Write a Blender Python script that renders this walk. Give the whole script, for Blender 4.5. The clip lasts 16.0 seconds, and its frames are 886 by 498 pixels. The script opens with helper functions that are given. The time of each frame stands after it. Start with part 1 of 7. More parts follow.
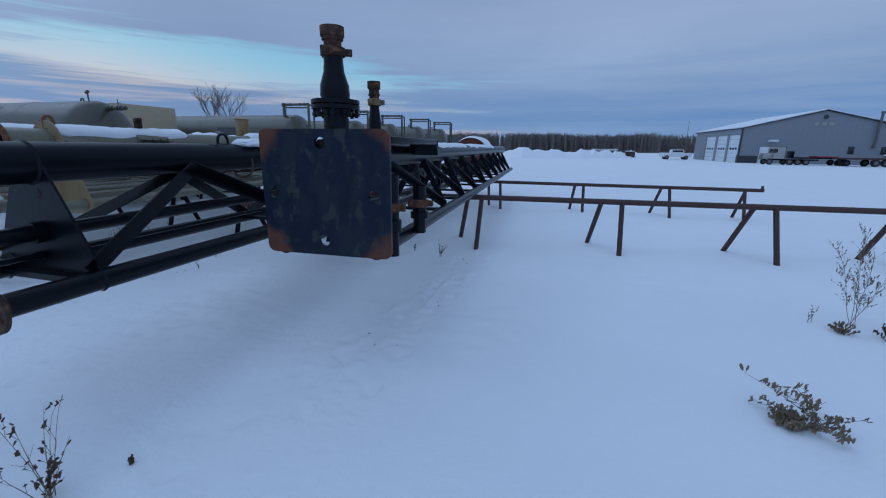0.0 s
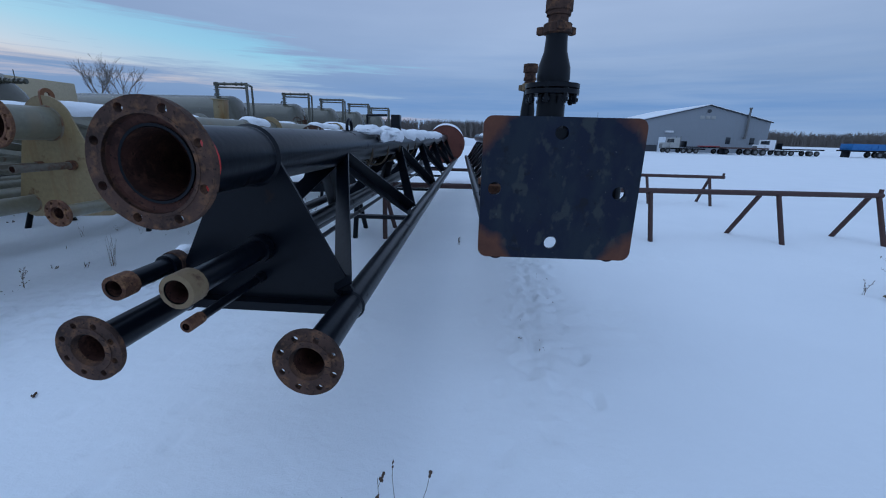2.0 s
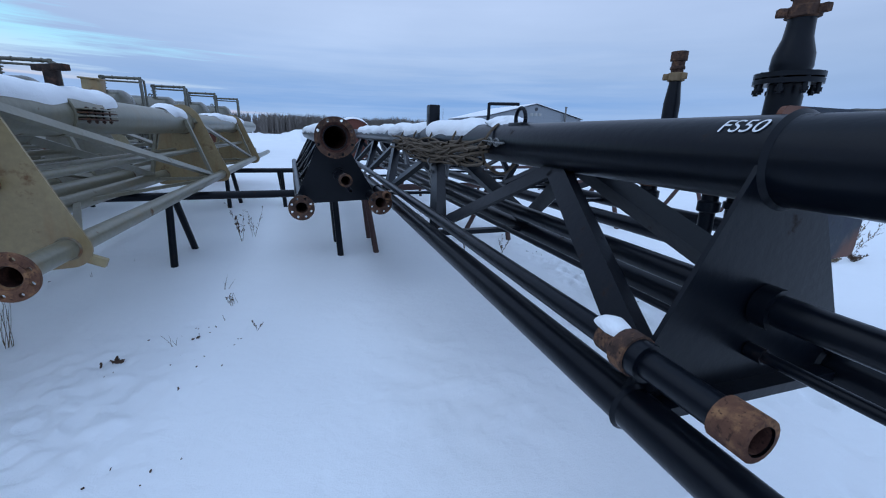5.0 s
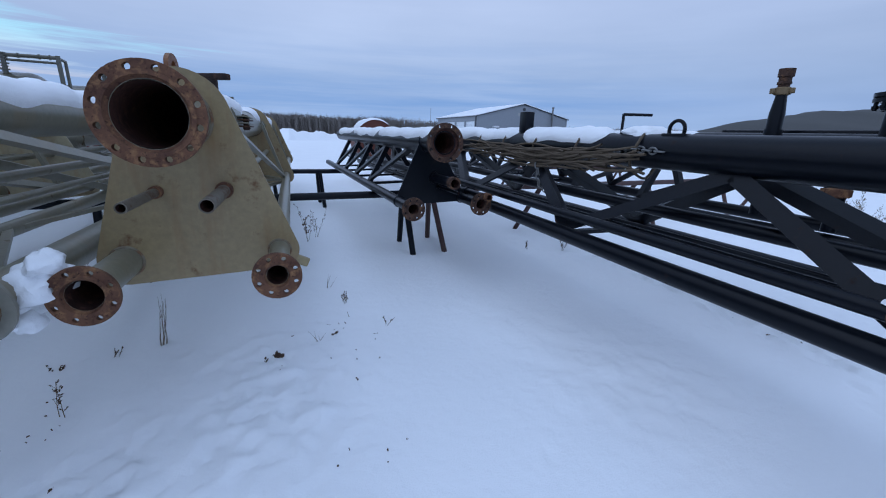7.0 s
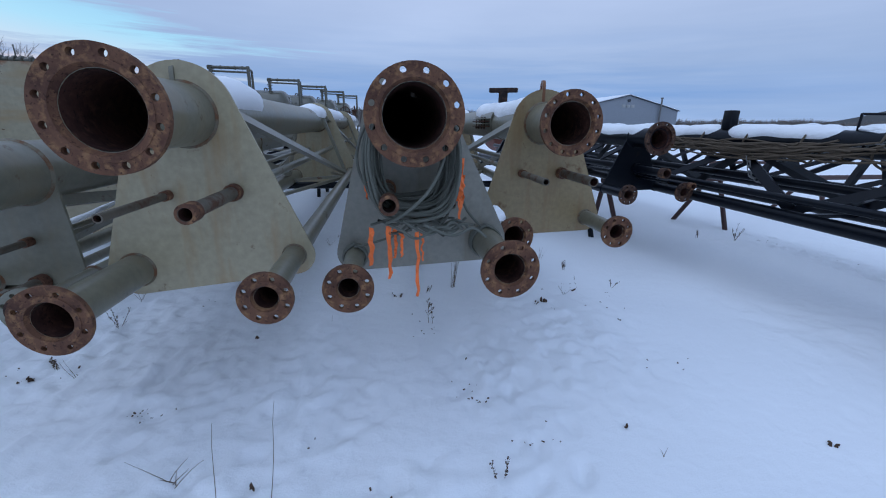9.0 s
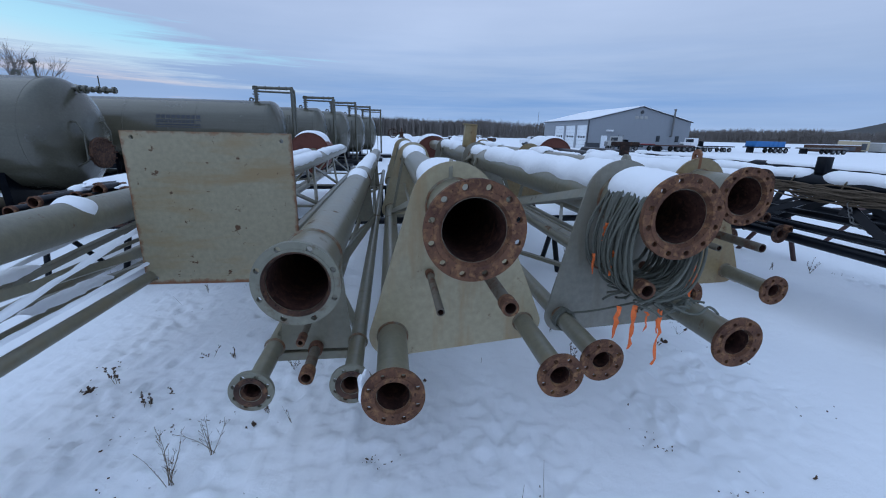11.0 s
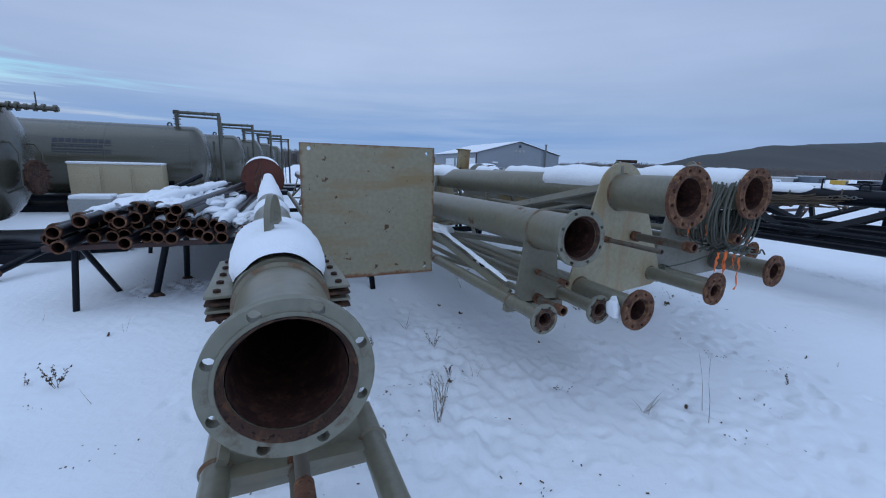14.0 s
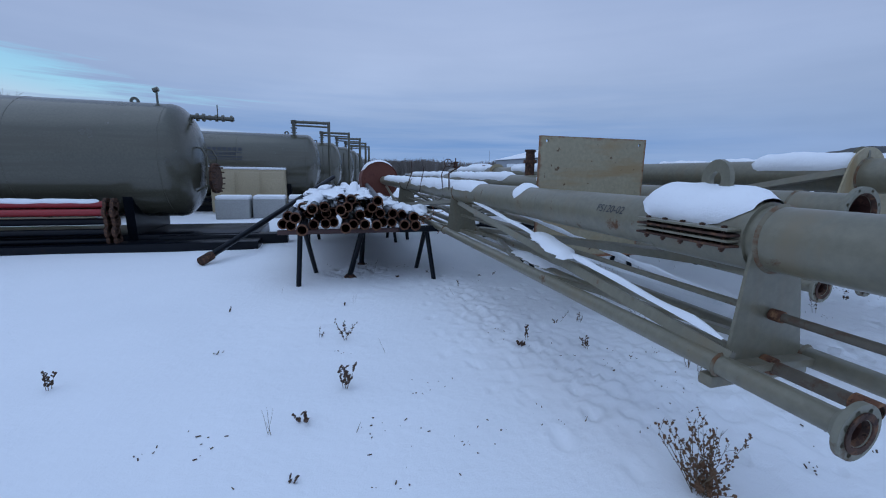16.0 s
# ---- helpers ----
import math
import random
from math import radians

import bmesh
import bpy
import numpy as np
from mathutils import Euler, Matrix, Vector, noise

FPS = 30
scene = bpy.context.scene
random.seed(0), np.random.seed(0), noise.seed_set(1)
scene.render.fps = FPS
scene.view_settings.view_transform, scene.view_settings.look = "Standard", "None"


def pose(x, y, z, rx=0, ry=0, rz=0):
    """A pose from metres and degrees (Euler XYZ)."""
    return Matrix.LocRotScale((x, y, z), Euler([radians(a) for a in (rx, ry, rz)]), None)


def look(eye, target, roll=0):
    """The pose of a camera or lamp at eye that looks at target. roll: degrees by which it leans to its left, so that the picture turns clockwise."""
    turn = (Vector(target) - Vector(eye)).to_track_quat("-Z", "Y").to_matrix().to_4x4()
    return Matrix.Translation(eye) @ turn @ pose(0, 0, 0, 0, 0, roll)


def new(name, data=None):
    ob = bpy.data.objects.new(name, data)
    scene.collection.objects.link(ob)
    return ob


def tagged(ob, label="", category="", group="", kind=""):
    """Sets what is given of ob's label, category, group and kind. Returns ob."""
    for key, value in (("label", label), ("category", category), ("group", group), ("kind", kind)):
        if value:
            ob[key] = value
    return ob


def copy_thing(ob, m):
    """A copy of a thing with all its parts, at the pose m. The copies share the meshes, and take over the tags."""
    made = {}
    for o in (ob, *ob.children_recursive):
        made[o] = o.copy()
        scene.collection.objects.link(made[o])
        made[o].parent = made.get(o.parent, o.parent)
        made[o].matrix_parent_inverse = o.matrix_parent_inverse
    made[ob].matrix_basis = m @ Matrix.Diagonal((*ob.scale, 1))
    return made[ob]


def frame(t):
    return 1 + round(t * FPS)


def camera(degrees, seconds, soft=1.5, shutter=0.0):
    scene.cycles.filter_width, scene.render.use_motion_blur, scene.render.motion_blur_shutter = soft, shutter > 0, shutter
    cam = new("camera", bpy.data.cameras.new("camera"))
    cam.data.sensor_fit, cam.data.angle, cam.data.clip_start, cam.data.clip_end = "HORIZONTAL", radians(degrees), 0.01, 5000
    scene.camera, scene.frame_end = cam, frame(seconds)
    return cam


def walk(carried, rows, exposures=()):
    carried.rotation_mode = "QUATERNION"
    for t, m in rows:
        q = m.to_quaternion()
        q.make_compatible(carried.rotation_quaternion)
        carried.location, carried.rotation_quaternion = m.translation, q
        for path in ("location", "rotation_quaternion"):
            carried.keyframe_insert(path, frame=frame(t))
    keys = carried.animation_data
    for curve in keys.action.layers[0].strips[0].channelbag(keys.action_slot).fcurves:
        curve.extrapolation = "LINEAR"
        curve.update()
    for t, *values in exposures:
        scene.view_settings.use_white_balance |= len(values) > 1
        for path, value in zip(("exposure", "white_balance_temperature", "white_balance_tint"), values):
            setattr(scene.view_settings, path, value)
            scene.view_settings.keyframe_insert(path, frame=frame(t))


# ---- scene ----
cam = camera(95.1, 16.0, soft=1.1)
PATH = [
    (0, (1.243, 0.423, 1.540), (0.730, 2.293, 1.051), 0.7),
    (0.5, (0.811, 0.449, 1.563), (0.383, 2.335, 1.054), 0.9),
    (1, (0.373, 0.366, 1.565), (0.125, 2.280, 1.038), 1.1),
    (1.5, (-0.029, 0.356, 1.544), (-0.197, 2.271, 0.994), 1.2),
    (2, (-0.611, 0.372, 1.528), (-0.734, 2.294, 0.987), 1.4),
    (2.5, (-0.928, 0.421, 1.532), (-1.010, 2.344, 0.989), 1.2),
    (3, (-1.267, 0.604, 1.554), (-1.257, 2.527, 1.004), 1.2),
    (5.5, (-2.879, 1.385, 1.468), (-2.213, 3.190, 0.921), 1.5),
    (6, (-3.159, 1.478, 1.504), (-2.471, 3.274, 0.955), 1.7),
    (6.5, (-3.405, 1.396, 1.527), (-2.716, 3.192, 0.978), 1.7),
    (7, (-3.695, 1.399, 1.507), (-3.029, 3.203, 0.959), 1.6),
    (7.5, (-4.104, 1.313, 1.531), (-3.472, 3.127, 0.975), 1.8),
    (8, (-4.477, 1.124, 1.567), (-3.888, 2.945, 0.982), 1.6),
    (8.5, (-4.912, 1.023, 1.529), (-4.408, 2.867, 0.939), 1.2),
    (9, (-5.300, 0.869, 1.524), (-5.021, 2.761, 0.938), 1.1),
    (9.5, (-5.584, 0.877, 1.523), (-5.483, 2.784, 0.929), 1.0),
    (10, (-5.938, 0.867, 1.698), (-5.872, 2.775, 1.104), 0.9),
    (12.5, (-7.355, 0.896, 1.967), (-6.618, 2.700, 1.514), 1.4),
    (13, (-7.760, 0.780, 1.858), (-6.956, 2.556, 1.412), 1.3),
    (13.5, (-8.179, 0.692, 1.743), (-7.362, 2.463, 1.299), 1.4),
    (14, (-8.689, 0.575, 1.700), (-7.910, 2.375, 1.306), 1.4),
    (14.5, (-9.051, 0.470, 1.670), (-8.395, 2.324, 1.308), 1.1),
    (15, (-9.532, 0.552, 1.576), (-8.926, 2.425, 1.218), 1.3),
    (15.5, (-10.024, 0.511, 1.555), (-9.452, 2.394, 1.199), 1.1),
    (16, (-10.365, 0.672, 1.514), (-9.822, 2.562, 1.147), 0.9),
]
walk(cam, [(t, look(e, a, r)) for t, e, a, r in PATH], [(0, -0.42, 5700, 6), (3, -0.05, 5880, 6), (5.5, 0.25, 6080, 8), (7.5, 0.14, 6140, 11), (9.5, 0.12, 6100, 10), (12.5, 0.14, 6250, 8), (16, -0.10, 6000, 10)])

# ---- world and sun ----
def links(nt, *pairs):
    for a, b in pairs:
        nt.links.new(a, b)


world = bpy.data.worlds.new("dusk_sky")
scene.world = world
world.use_nodes = True
wn = world.node_tree
wn.nodes.clear()


def wnode(kind, **kw):
    n = wn.nodes.new(kind)
    for k, v in kw.items():
        n.inputs[k].default_value = v
    return n


sky = wn.nodes.new("ShaderNodeTexSky")
sky.sky_type = "NISHITA"
sky.sun_disc = False
sky.sun_elevation = radians(4)
sky.sun_rotation = radians(-55)
sky.air_density, sky.dust_density, sky.ozone_density = 1.0, 0.6, 2.0
coord = wn.nodes.new("ShaderNodeTexCoord")
sep = wn.nodes.new("ShaderNodeSeparateXYZ")
links(wn, (coord.outputs["Generated"], sep.inputs[0]))
# elevation-stretched coordinates for flat cloud sheets
zz = wn.nodes.new("ShaderNodeMath"); zz.operation = "ADD"; zz.inputs[1].default_value = 0.12
links(wn, (sep.outputs[2], zz.inputs[0]))
zm = wn.nodes.new("ShaderNodeMath"); zm.operation = "MAXIMUM"; zm.inputs[1].default_value = 0.05
links(wn, (zz.outputs[0], zm.inputs[0]))
dx = wn.nodes.new("ShaderNodeMath"); dx.operation = "DIVIDE"
dy = wn.nodes.new("ShaderNodeMath"); dy.operation = "DIVIDE"
links(wn, (sep.outputs[0], dx.inputs[0]), (zm.outputs[0], dx.inputs[1]), (sep.outputs[1], dy.inputs[0]), (zm.outputs[0], dy.inputs[1]))
flat = wn.nodes.new("ShaderNodeCombineXYZ")
links(wn, (dx.outputs[0], flat.inputs[0]), (dy.outputs[0], flat.inputs[1]))
cn = wnode("ShaderNodeTexNoise", Scale=0.42, Detail=6.0, Roughness=0.5, Distortion=0.5)
cn2 = wnode("ShaderNodeTexNoise", Scale=0.5, Detail=5.0, Roughness=0.5)
links(wn, (flat.outputs[0], cn.inputs["Vector"]), (flat.outputs[0], cn2.inputs["Vector"]))


def ramp(nt, stops):
    r = nt.nodes.new("ShaderNodeValToRGB")
    e = r.color_ramp.elements
    while len(e) < len(stops):
        e.new(0.5)
    for k, (p, c) in zip(e, stops):
        k.position = p
        k.color = (*c, 1) if len(c) == 3 else c
    return r


# cloud deck, by elevation
deck = ramp(wn, [(0.0, (0.38, 0.49, 0.70)), (0.03, (0.33, 0.45, 0.67)), (0.07, (0.295, 0.41, 0.63)), (0.11, (0.33, 0.44, 0.645)), (0.17, (0.395, 0.495, 0.69)), (0.28, (0.405, 0.495, 0.69)), (0.5, (0.385, 0.475, 0.68)), (1.0, (0.46, 0.61, 0.88))])
links(wn, (sep.outputs[2], deck.inputs[0]))
shade = ramp(wn, [(0.3, (0.86, 0.88, 0.9)), (0.7, (1.13, 1.11, 1.09))])
links(wn, (cn2.outputs[0], shade.inputs[0]))
cloud = wn.nodes.new("ShaderNodeMixRGB"); cloud.blend_type = "MULTIPLY"; cloud.inputs[0].default_value = 0.8
links(wn, (deck.outputs[0], cloud.inputs[1]), (shade.outputs[0], cloud.inputs[2]))
# clear strip towards the set sun
sd = wn.nodes.new("ShaderNodeVectorMath"); sd.operation = "DOT_PRODUCT"
sd.inputs[1].default_value = (math.sin(radians(-43)), math.cos(radians(-43)), 0.0)
links(wn, (coord.outputs["Generated"], sd.inputs[0]))
side = ramp(wn, [(0.74, (0, 0, 0)), (0.96, (1, 1, 1))])
links(wn, (sd.outputs["Value"], side.inputs[0]))
strip = ramp(wn, [(0.0, (0.3, 0.3, 0.3)), (0.13, (0.6, 0.6, 0.6)), (0.16, (0.95, 0.95, 0.95)), (0.225, (1, 1, 1)), (0.262, (0.35, 0.35, 0.35)), (0.31, (0, 0, 0))])
tl = wn.nodes.new("ShaderNodeMath"); tl.operation = "MULTIPLY_ADD"; tl.inputs[1].default_value = 0.09; tl.inputs[2].default_value = 0.100
links(wn, (sep.outputs[0], tl.inputs[0]))
el = wn.nodes.new("ShaderNodeMath"); el.operation = "ADD"
links(wn, (sep.outputs[2], el.inputs[0]), (tl.outputs[0], el.inputs[1]))
links(wn, (el.outputs[0], strip.inputs[0]))
op = wn.nodes.new("ShaderNodeMath"); op.operation = "MULTIPLY"
links(wn, (side.outputs[0], op.inputs[0]), (strip.outputs[0], op.inputs[1]))
cm = wn.nodes.new("ShaderNodeMath"); cm.operation = "MULTIPLY_ADD"; cm.inputs[1].default_value = 1.3; cm.inputs[2].default_value = -0.95
links(wn, (cn.outputs[0], cm.inputs[0]))
opn = wn.nodes.new("ShaderNodeMath"); opn.operation = "ADD"
links(wn, (op.outputs[0], opn.inputs[0]), (cm.outputs[0], opn.inputs[1]))
streak_map = wn.nodes.new("ShaderNodeMapping")
streak_map.inputs["Scale"].default_value = (1.8, 1.8, 34.0)
streak_map.inputs["Rotation"].default_value = (0.0, radians(-12), 0.0)
links(wn, (coord.outputs["Generated"], streak_map.inputs[0]))
cn3 = wnode("ShaderNodeTexNoise", Scale=1.0, Detail=7.0, Roughness=0.6, Distortion=0.3)
links(wn, (streak_map.outputs[0], cn3.inputs["Vector"]))
st1 = wn.nodes.new("ShaderNodeMath"); st1.operation = "MULTIPLY_ADD"; st1.inputs[1].default_value = 3.6; st1.inputs[2].default_value = -1.85
links(wn, (cn3.outputs[0], st1.inputs[0]))
st2 = wn.nodes.new("ShaderNodeMath"); st2.operation = "ADD"
links(wn, (opn.outputs[0], st2.inputs[0]), (st1.outputs[0], st2.inputs[1]))
band = ramp(wn, [(0.30, (0.85, 0.88, 0.92)), (0.5, (1.0, 1.0, 1.0)), (0.72, (1.16, 1.13, 1.09))])
links(wn, (cn3.outputs[0], band.inputs[0]))
layered = wn.nodes.new("ShaderNodeMixRGB"); layered.blend_type = "MULTIPLY"; layered.inputs[0].default_value = 0.16
links(wn, (cloud.outputs[0], layered.inputs[1]), (band.outputs[0], layered.inputs[2]))
# the deck thins to a deeper blue low in the north, is duller to both sides and brightest in the south
nd = wn.nodes.new("ShaderNodeVectorMath"); nd.operation = "DOT_PRODUCT"
nd.inputs[1].default_value = (math.sin(radians(14)), math.cos(radians(14)), 0.0)
links(wn, (coord.outputs["Generated"], nd.inputs[0]))
sides = ramp(wn, [(0.0, (1.20, 1.21, 1.21)), (0.22, (1.0, 1.01, 1.01)), (0.45, (0.86, 0.875, 0.895)), (0.75, (0.92, 0.93, 0.95)), (0.97, (1.05, 1.04, 1.03))])
links(wn, (nd.outputs["Value"], sides.inputs[0]))
toned = wn.nodes.new("ShaderNodeMixRGB"); toned.blend_type = "MULTIPLY"; toned.inputs[0].default_value = 1.0
links(wn, (layered.outputs[0], toned.inputs[1]), (sides.outputs[0], toned.inputs[2]))
north = ramp(wn, [(0.72, (0, 0, 0)), (0.97, (1, 1, 1))])
links(wn, (nd.outputs["Value"], north.inputs[0]))
low = ramp(wn, [(0.0, (0.25, 0.25, 0.25)), (0.03, (0.7, 0.7, 0.7)), (0.07, (1, 1, 1)), (0.13, (0.45, 0.45, 0.45)), (0.21, (0, 0, 0))])
links(wn, (sep.outputs[2], low.inputs[0]))
thin = wn.nodes.new("ShaderNodeMath"); thin.operation = "MULTIPLY"
links(wn, (north.outputs[0], thin.inputs[0]), (low.outputs[0], thin.inputs[1]))
wisps = ramp(wn, [(0.36, (1, 1, 1)), (0.62, (0.25, 0.25, 0.25))])
links(wn, (cn3.outputs[0], wisps.inputs[0]))
thin2 = wn.nodes.new("ShaderNodeMath"); thin2.operation = "MULTIPLY"
links(wn, (thin.outputs[0], thin2.inputs[0]), (wisps.outputs[0], thin2.inputs[1]))
blued = wn.nodes.new("ShaderNodeMixRGB"); blued.inputs[2].default_value = (0.19, 0.33, 0.60, 1)
links(wn, (thin2.outputs[0], blued.inputs[0]), (toned.outputs[0], blued.inputs[1]))
gap = ramp(wn, [(0.30, (0, 0, 0)), (0.80, (0.9, 0.9, 0.9))])
links(wn, (st2.outputs[0], gap.inputs[0]))
clear = ramp(wn, [(0.0, (0.40, 0.42, 0.60)), (0.10, (0.46, 0.42, 0.55)), (0.14, (0.56, 0.50, 0.56)), (0.165, (0.50, 0.62, 0.74)), (0.21, (0.34, 0.64, 0.80)), (0.30, (0.22, 0.48, 0.72)), (0.5, (0.15, 0.36, 0.66))])
links(wn, (el.outputs[0], clear.inputs[0]))
skyc = wn.nodes.new("ShaderNodeMixRGB"); skyc.blend_type = "ADD"; skyc.inputs[0].default_value = 0.02
links(wn, (clear.outputs[0], skyc.inputs[1]), (sky.outputs[0], skyc.inputs[2]))
allsky = wn.nodes.new("ShaderNodeMixRGB")
links(wn, (gap.outputs[0], allsky.inputs[0]), (blued.outputs[0], allsky.inputs[1]), (skyc.outputs[0], allsky.inputs[2]))
bg = wn.nodes.new("ShaderNodeBackground")
bg.inputs[1].default_value = 1.0
wo = wn.nodes.new("ShaderNodeOutputWorld")
links(wn, (allsky.outputs[0], bg.inputs[0]), (bg.outputs[0], wo.inputs[0]))

sun_data = bpy.data.lights.new("sun", "SUN")
sun_data.energy, sun_data.angle, sun_data.color = 0.36, radians(60), (0.82, 0.90, 1.0)
new("sun", sun_data).matrix_world = look((-30, 14, 50), (0, 6, 0))


# ---- materials ----
def material(name):
    m = bpy.data.materials.new(name)
    m.use_nodes = True
    nt = m.node_tree
    return m, nt, nt.nodes["Principled BSDF"]


def noise_tex(nt, scale, detail=5.0, rough=0.55, kind="Object", stretch=None):
    tc = nt.nodes.new("ShaderNodeTexCoord")
    n = nt.nodes.new("ShaderNodeTexNoise")
    n.inputs["Scale"].default_value, n.inputs["Detail"].default_value, n.inputs["Roughness"].default_value = scale, detail, rough
    src = tc.outputs[kind]
    if stretch:
        mp = nt.nodes.new("ShaderNodeMapping")
        mp.inputs["Scale"].default_value = stretch
        nt.links.new(src, mp.inputs[0])
        src = mp.outputs[0]
    nt.links.new(src, n.inputs["Vector"])
    return n


def mixc(nt, fac, a, b):
    mx = nt.nodes.new("ShaderNodeMixRGB")
    if isinstance(fac, float):
        mx.inputs[0].default_value = fac
    else:
        nt.links.new(fac, mx.inputs[0])
    for k, v in ((1, a), (2, b)):
        if isinstance(v, tuple):
            mx.inputs[k].default_value = (*v, 1)
        else:
            nt.links.new(v, mx.inputs[k])
    return mx.outputs[0]


def bump(nt, bsdf, src, strength, dist):
    b = nt.nodes.new("ShaderNodeBump")
    b.inputs["Strength"].default_value, b.inputs["Distance"].default_value = strength, dist
    nt.links.new(src, b.inputs["Height"])
    nt.links.new(b.outputs[0], bsdf.inputs["Normal"])


def mask(nt, src, lo, hi):
    r = ramp(nt, [(lo, (0, 0, 0)), (hi, (1, 1, 1))])
    nt.links.new(src, r.inputs[0])
    return r.outputs[0]


def paint(name, a, b, rough=0.5, rust=None, rust_lo=0.62, rust_hi=0.7, rust_scale=4.0, spec=0.5, streak=None, run=(1.0, 1.0, 0.18)):
    m, nt, p = material(name)
    n1, n2 = noise_tex(nt, 1.7, 6), noise_tex(nt, 28, 4)
    col = mixc(nt, n1.outputs[0], a, b)
    fine = ramp(nt, [(0.3, (0.86, 0.86, 0.86)), (0.7, (1.1, 1.1, 1.1))])
    nt.links.new(n2.outputs[0], fine.inputs[0])
    mul = nt.nodes.new("ShaderNodeMixRGB"); mul.blend_type = "MULTIPLY"; mul.inputs[0].default_value = 1.0
    nt.links.new(col, mul.inputs[1]); nt.links.new(fine.outputs[0], mul.inputs[2])
    col = mul.outputs[0]
    if streak:
        n4 = noise_tex(nt, 5.0, 6, 0.6, stretch=run)
        col = mixc(nt, mask(nt, n4.outputs[0], 0.50, 0.66), col, streak)
    if rust:
        n3 = noise_tex(nt, rust_scale, 9, 0.68)
        k = mask(nt, n3.outputs[0], rust_lo, rust_hi)
        rr = mixc(nt, n2.outputs[0], rust, tuple(c * 0.5 for c in rust))
        col = mixc(nt, k, col, rr)
        ro = nt.nodes.new("ShaderNodeMapRange")
        ro.inputs[3].default_value, ro.inputs[4].default_value = rough, 0.85
        nt.links.new(k, ro.inputs[0]); nt.links.new(ro.outputs[0], p.inputs["Roughness"])
    else:
        p.inputs["Roughness"].default_value = rough
    nt.links.new(col, p.inputs["Base Color"])
    p.inputs["Specular IOR Level"].default_value = spec
    bump(nt, p, n2.outputs[0], 0.25, 0.004)
    return m


def snow_material(name, ground=False):
    m, nt, p = material(name)
    n1, n2, n3 = noise_tex(nt, 0.8, 6), noise_tex(nt, 14, 6), noise_tex(nt, 160, 3)
    col = mixc(nt, n1.outputs[0], (0.80, 0.82, 0.85), (0.89, 0.90, 0.92))
    if ground:
        # thin trampled patches with grit showing through
        g = noise_tex(nt, 3.2, 8, 0.7)
        col = mixc(nt, mask(nt, g.outputs[0], 0.68, 0.86), col, (0.73, 0.74, 0.76))
    nt.links.new(col, p.inputs["Base Color"])
    p.inputs["Roughness"].default_value = 0.75
    p.inputs["Specular IOR Level"].default_value = 0.25
    add = nt.nodes.new("ShaderNodeMath"); add.operation = "MULTIPLY_ADD"; add.inputs[1].default_value = 0.3
    nt.links.new(n3.outputs[0], add.inputs[0]); nt.links.new(n2.outputs[0], add.inputs[2])
    bump(nt, p, add.outputs[0], 0.45, 0.022)
    return m


def navy_plate():
    m, nt, p = material("worn_navy_plate")
    a, b, c = noise_tex(nt, 3.6, 7, 0.6, stretch=(1.6, 1, 0.8)), noise_tex(nt, 11, 8, 0.65), noise_tex(nt, 2.2, 6)
    e, w = noise_tex(nt, 10.5, 5, 0.5, stretch=(1.1, 1, 0.75)), noise_tex(nt, 46, 3)
    col = mixc(nt, mask(nt, a.outputs[0], 0.44, 0.58), (0.002, 0.006, 0.022), (0.008, 0.015, 0.026))
    col = mixc(nt, mask(nt, e.outputs[0], 0.56, 0.63), col, (0.026, 0.032, 0.036))
    col = mixc(nt, mask(nt, b.outputs[0], 0.57, 0.64), col, (0.003, 0.005, 0.012))
    col = mixc(nt, mask(nt, w.outputs[0], 0.70, 0.74), col, (0.10, 0.11, 0.11))
    # rust creeping in from the rim
    tc = nt.nodes.new("ShaderNodeTexCoord")
    sp = nt.nodes.new("ShaderNodeSeparateXYZ")
    nt.links.new(tc.outputs["Object"], sp.inputs[0])
    ax = nt.nodes.new("ShaderNodeMath"); ax.operation = "ABSOLUTE"
    nt.links.new(sp.outputs[0], ax.inputs[0])
    dz = nt.nodes.new("ShaderNodeMath"); dz.operation = "SUBTRACT"; dz.inputs[1].default_value = 1.213
    nt.links.new(sp.outputs[2], dz.inputs[0])
    az = nt.nodes.new("ShaderNodeMath"); az.operation = "ABSOLUTE"
    nt.links.new(dz.outputs[0], az.inputs[0])
    su = nt.nodes.new("ShaderNodeMath"); su.operation = "ADD"
    nt.links.new(ax.outputs[0], su.inputs[0]); nt.links.new(az.outputs[0], su.inputs[1])
    sn = nt.nodes.new("ShaderNodeMath"); sn.operation = "MULTIPLY_ADD"; sn.inputs[1].default_value = 0.55
    nt.links.new(c.outputs[0], sn.inputs[0]); nt.links.new(su.outputs[0], sn.inputs[2])
    rust = mixc(nt, b.outputs[0], (0.05, 0.018, 0.012), (0.16, 0.06, 0.032))
    col = mixc(nt, mask(nt, sn.outputs[0], 0.90, 0.98), col, rust)
    nt.links.new(col, p.inputs["Base Color"])
    p.inputs["Roughness"].default_value = 0.45
    p.inputs["Specular IOR Level"].default_value = 0.25
    bump(nt, p, b.outputs[0], 0.3, 0.004)
    return m


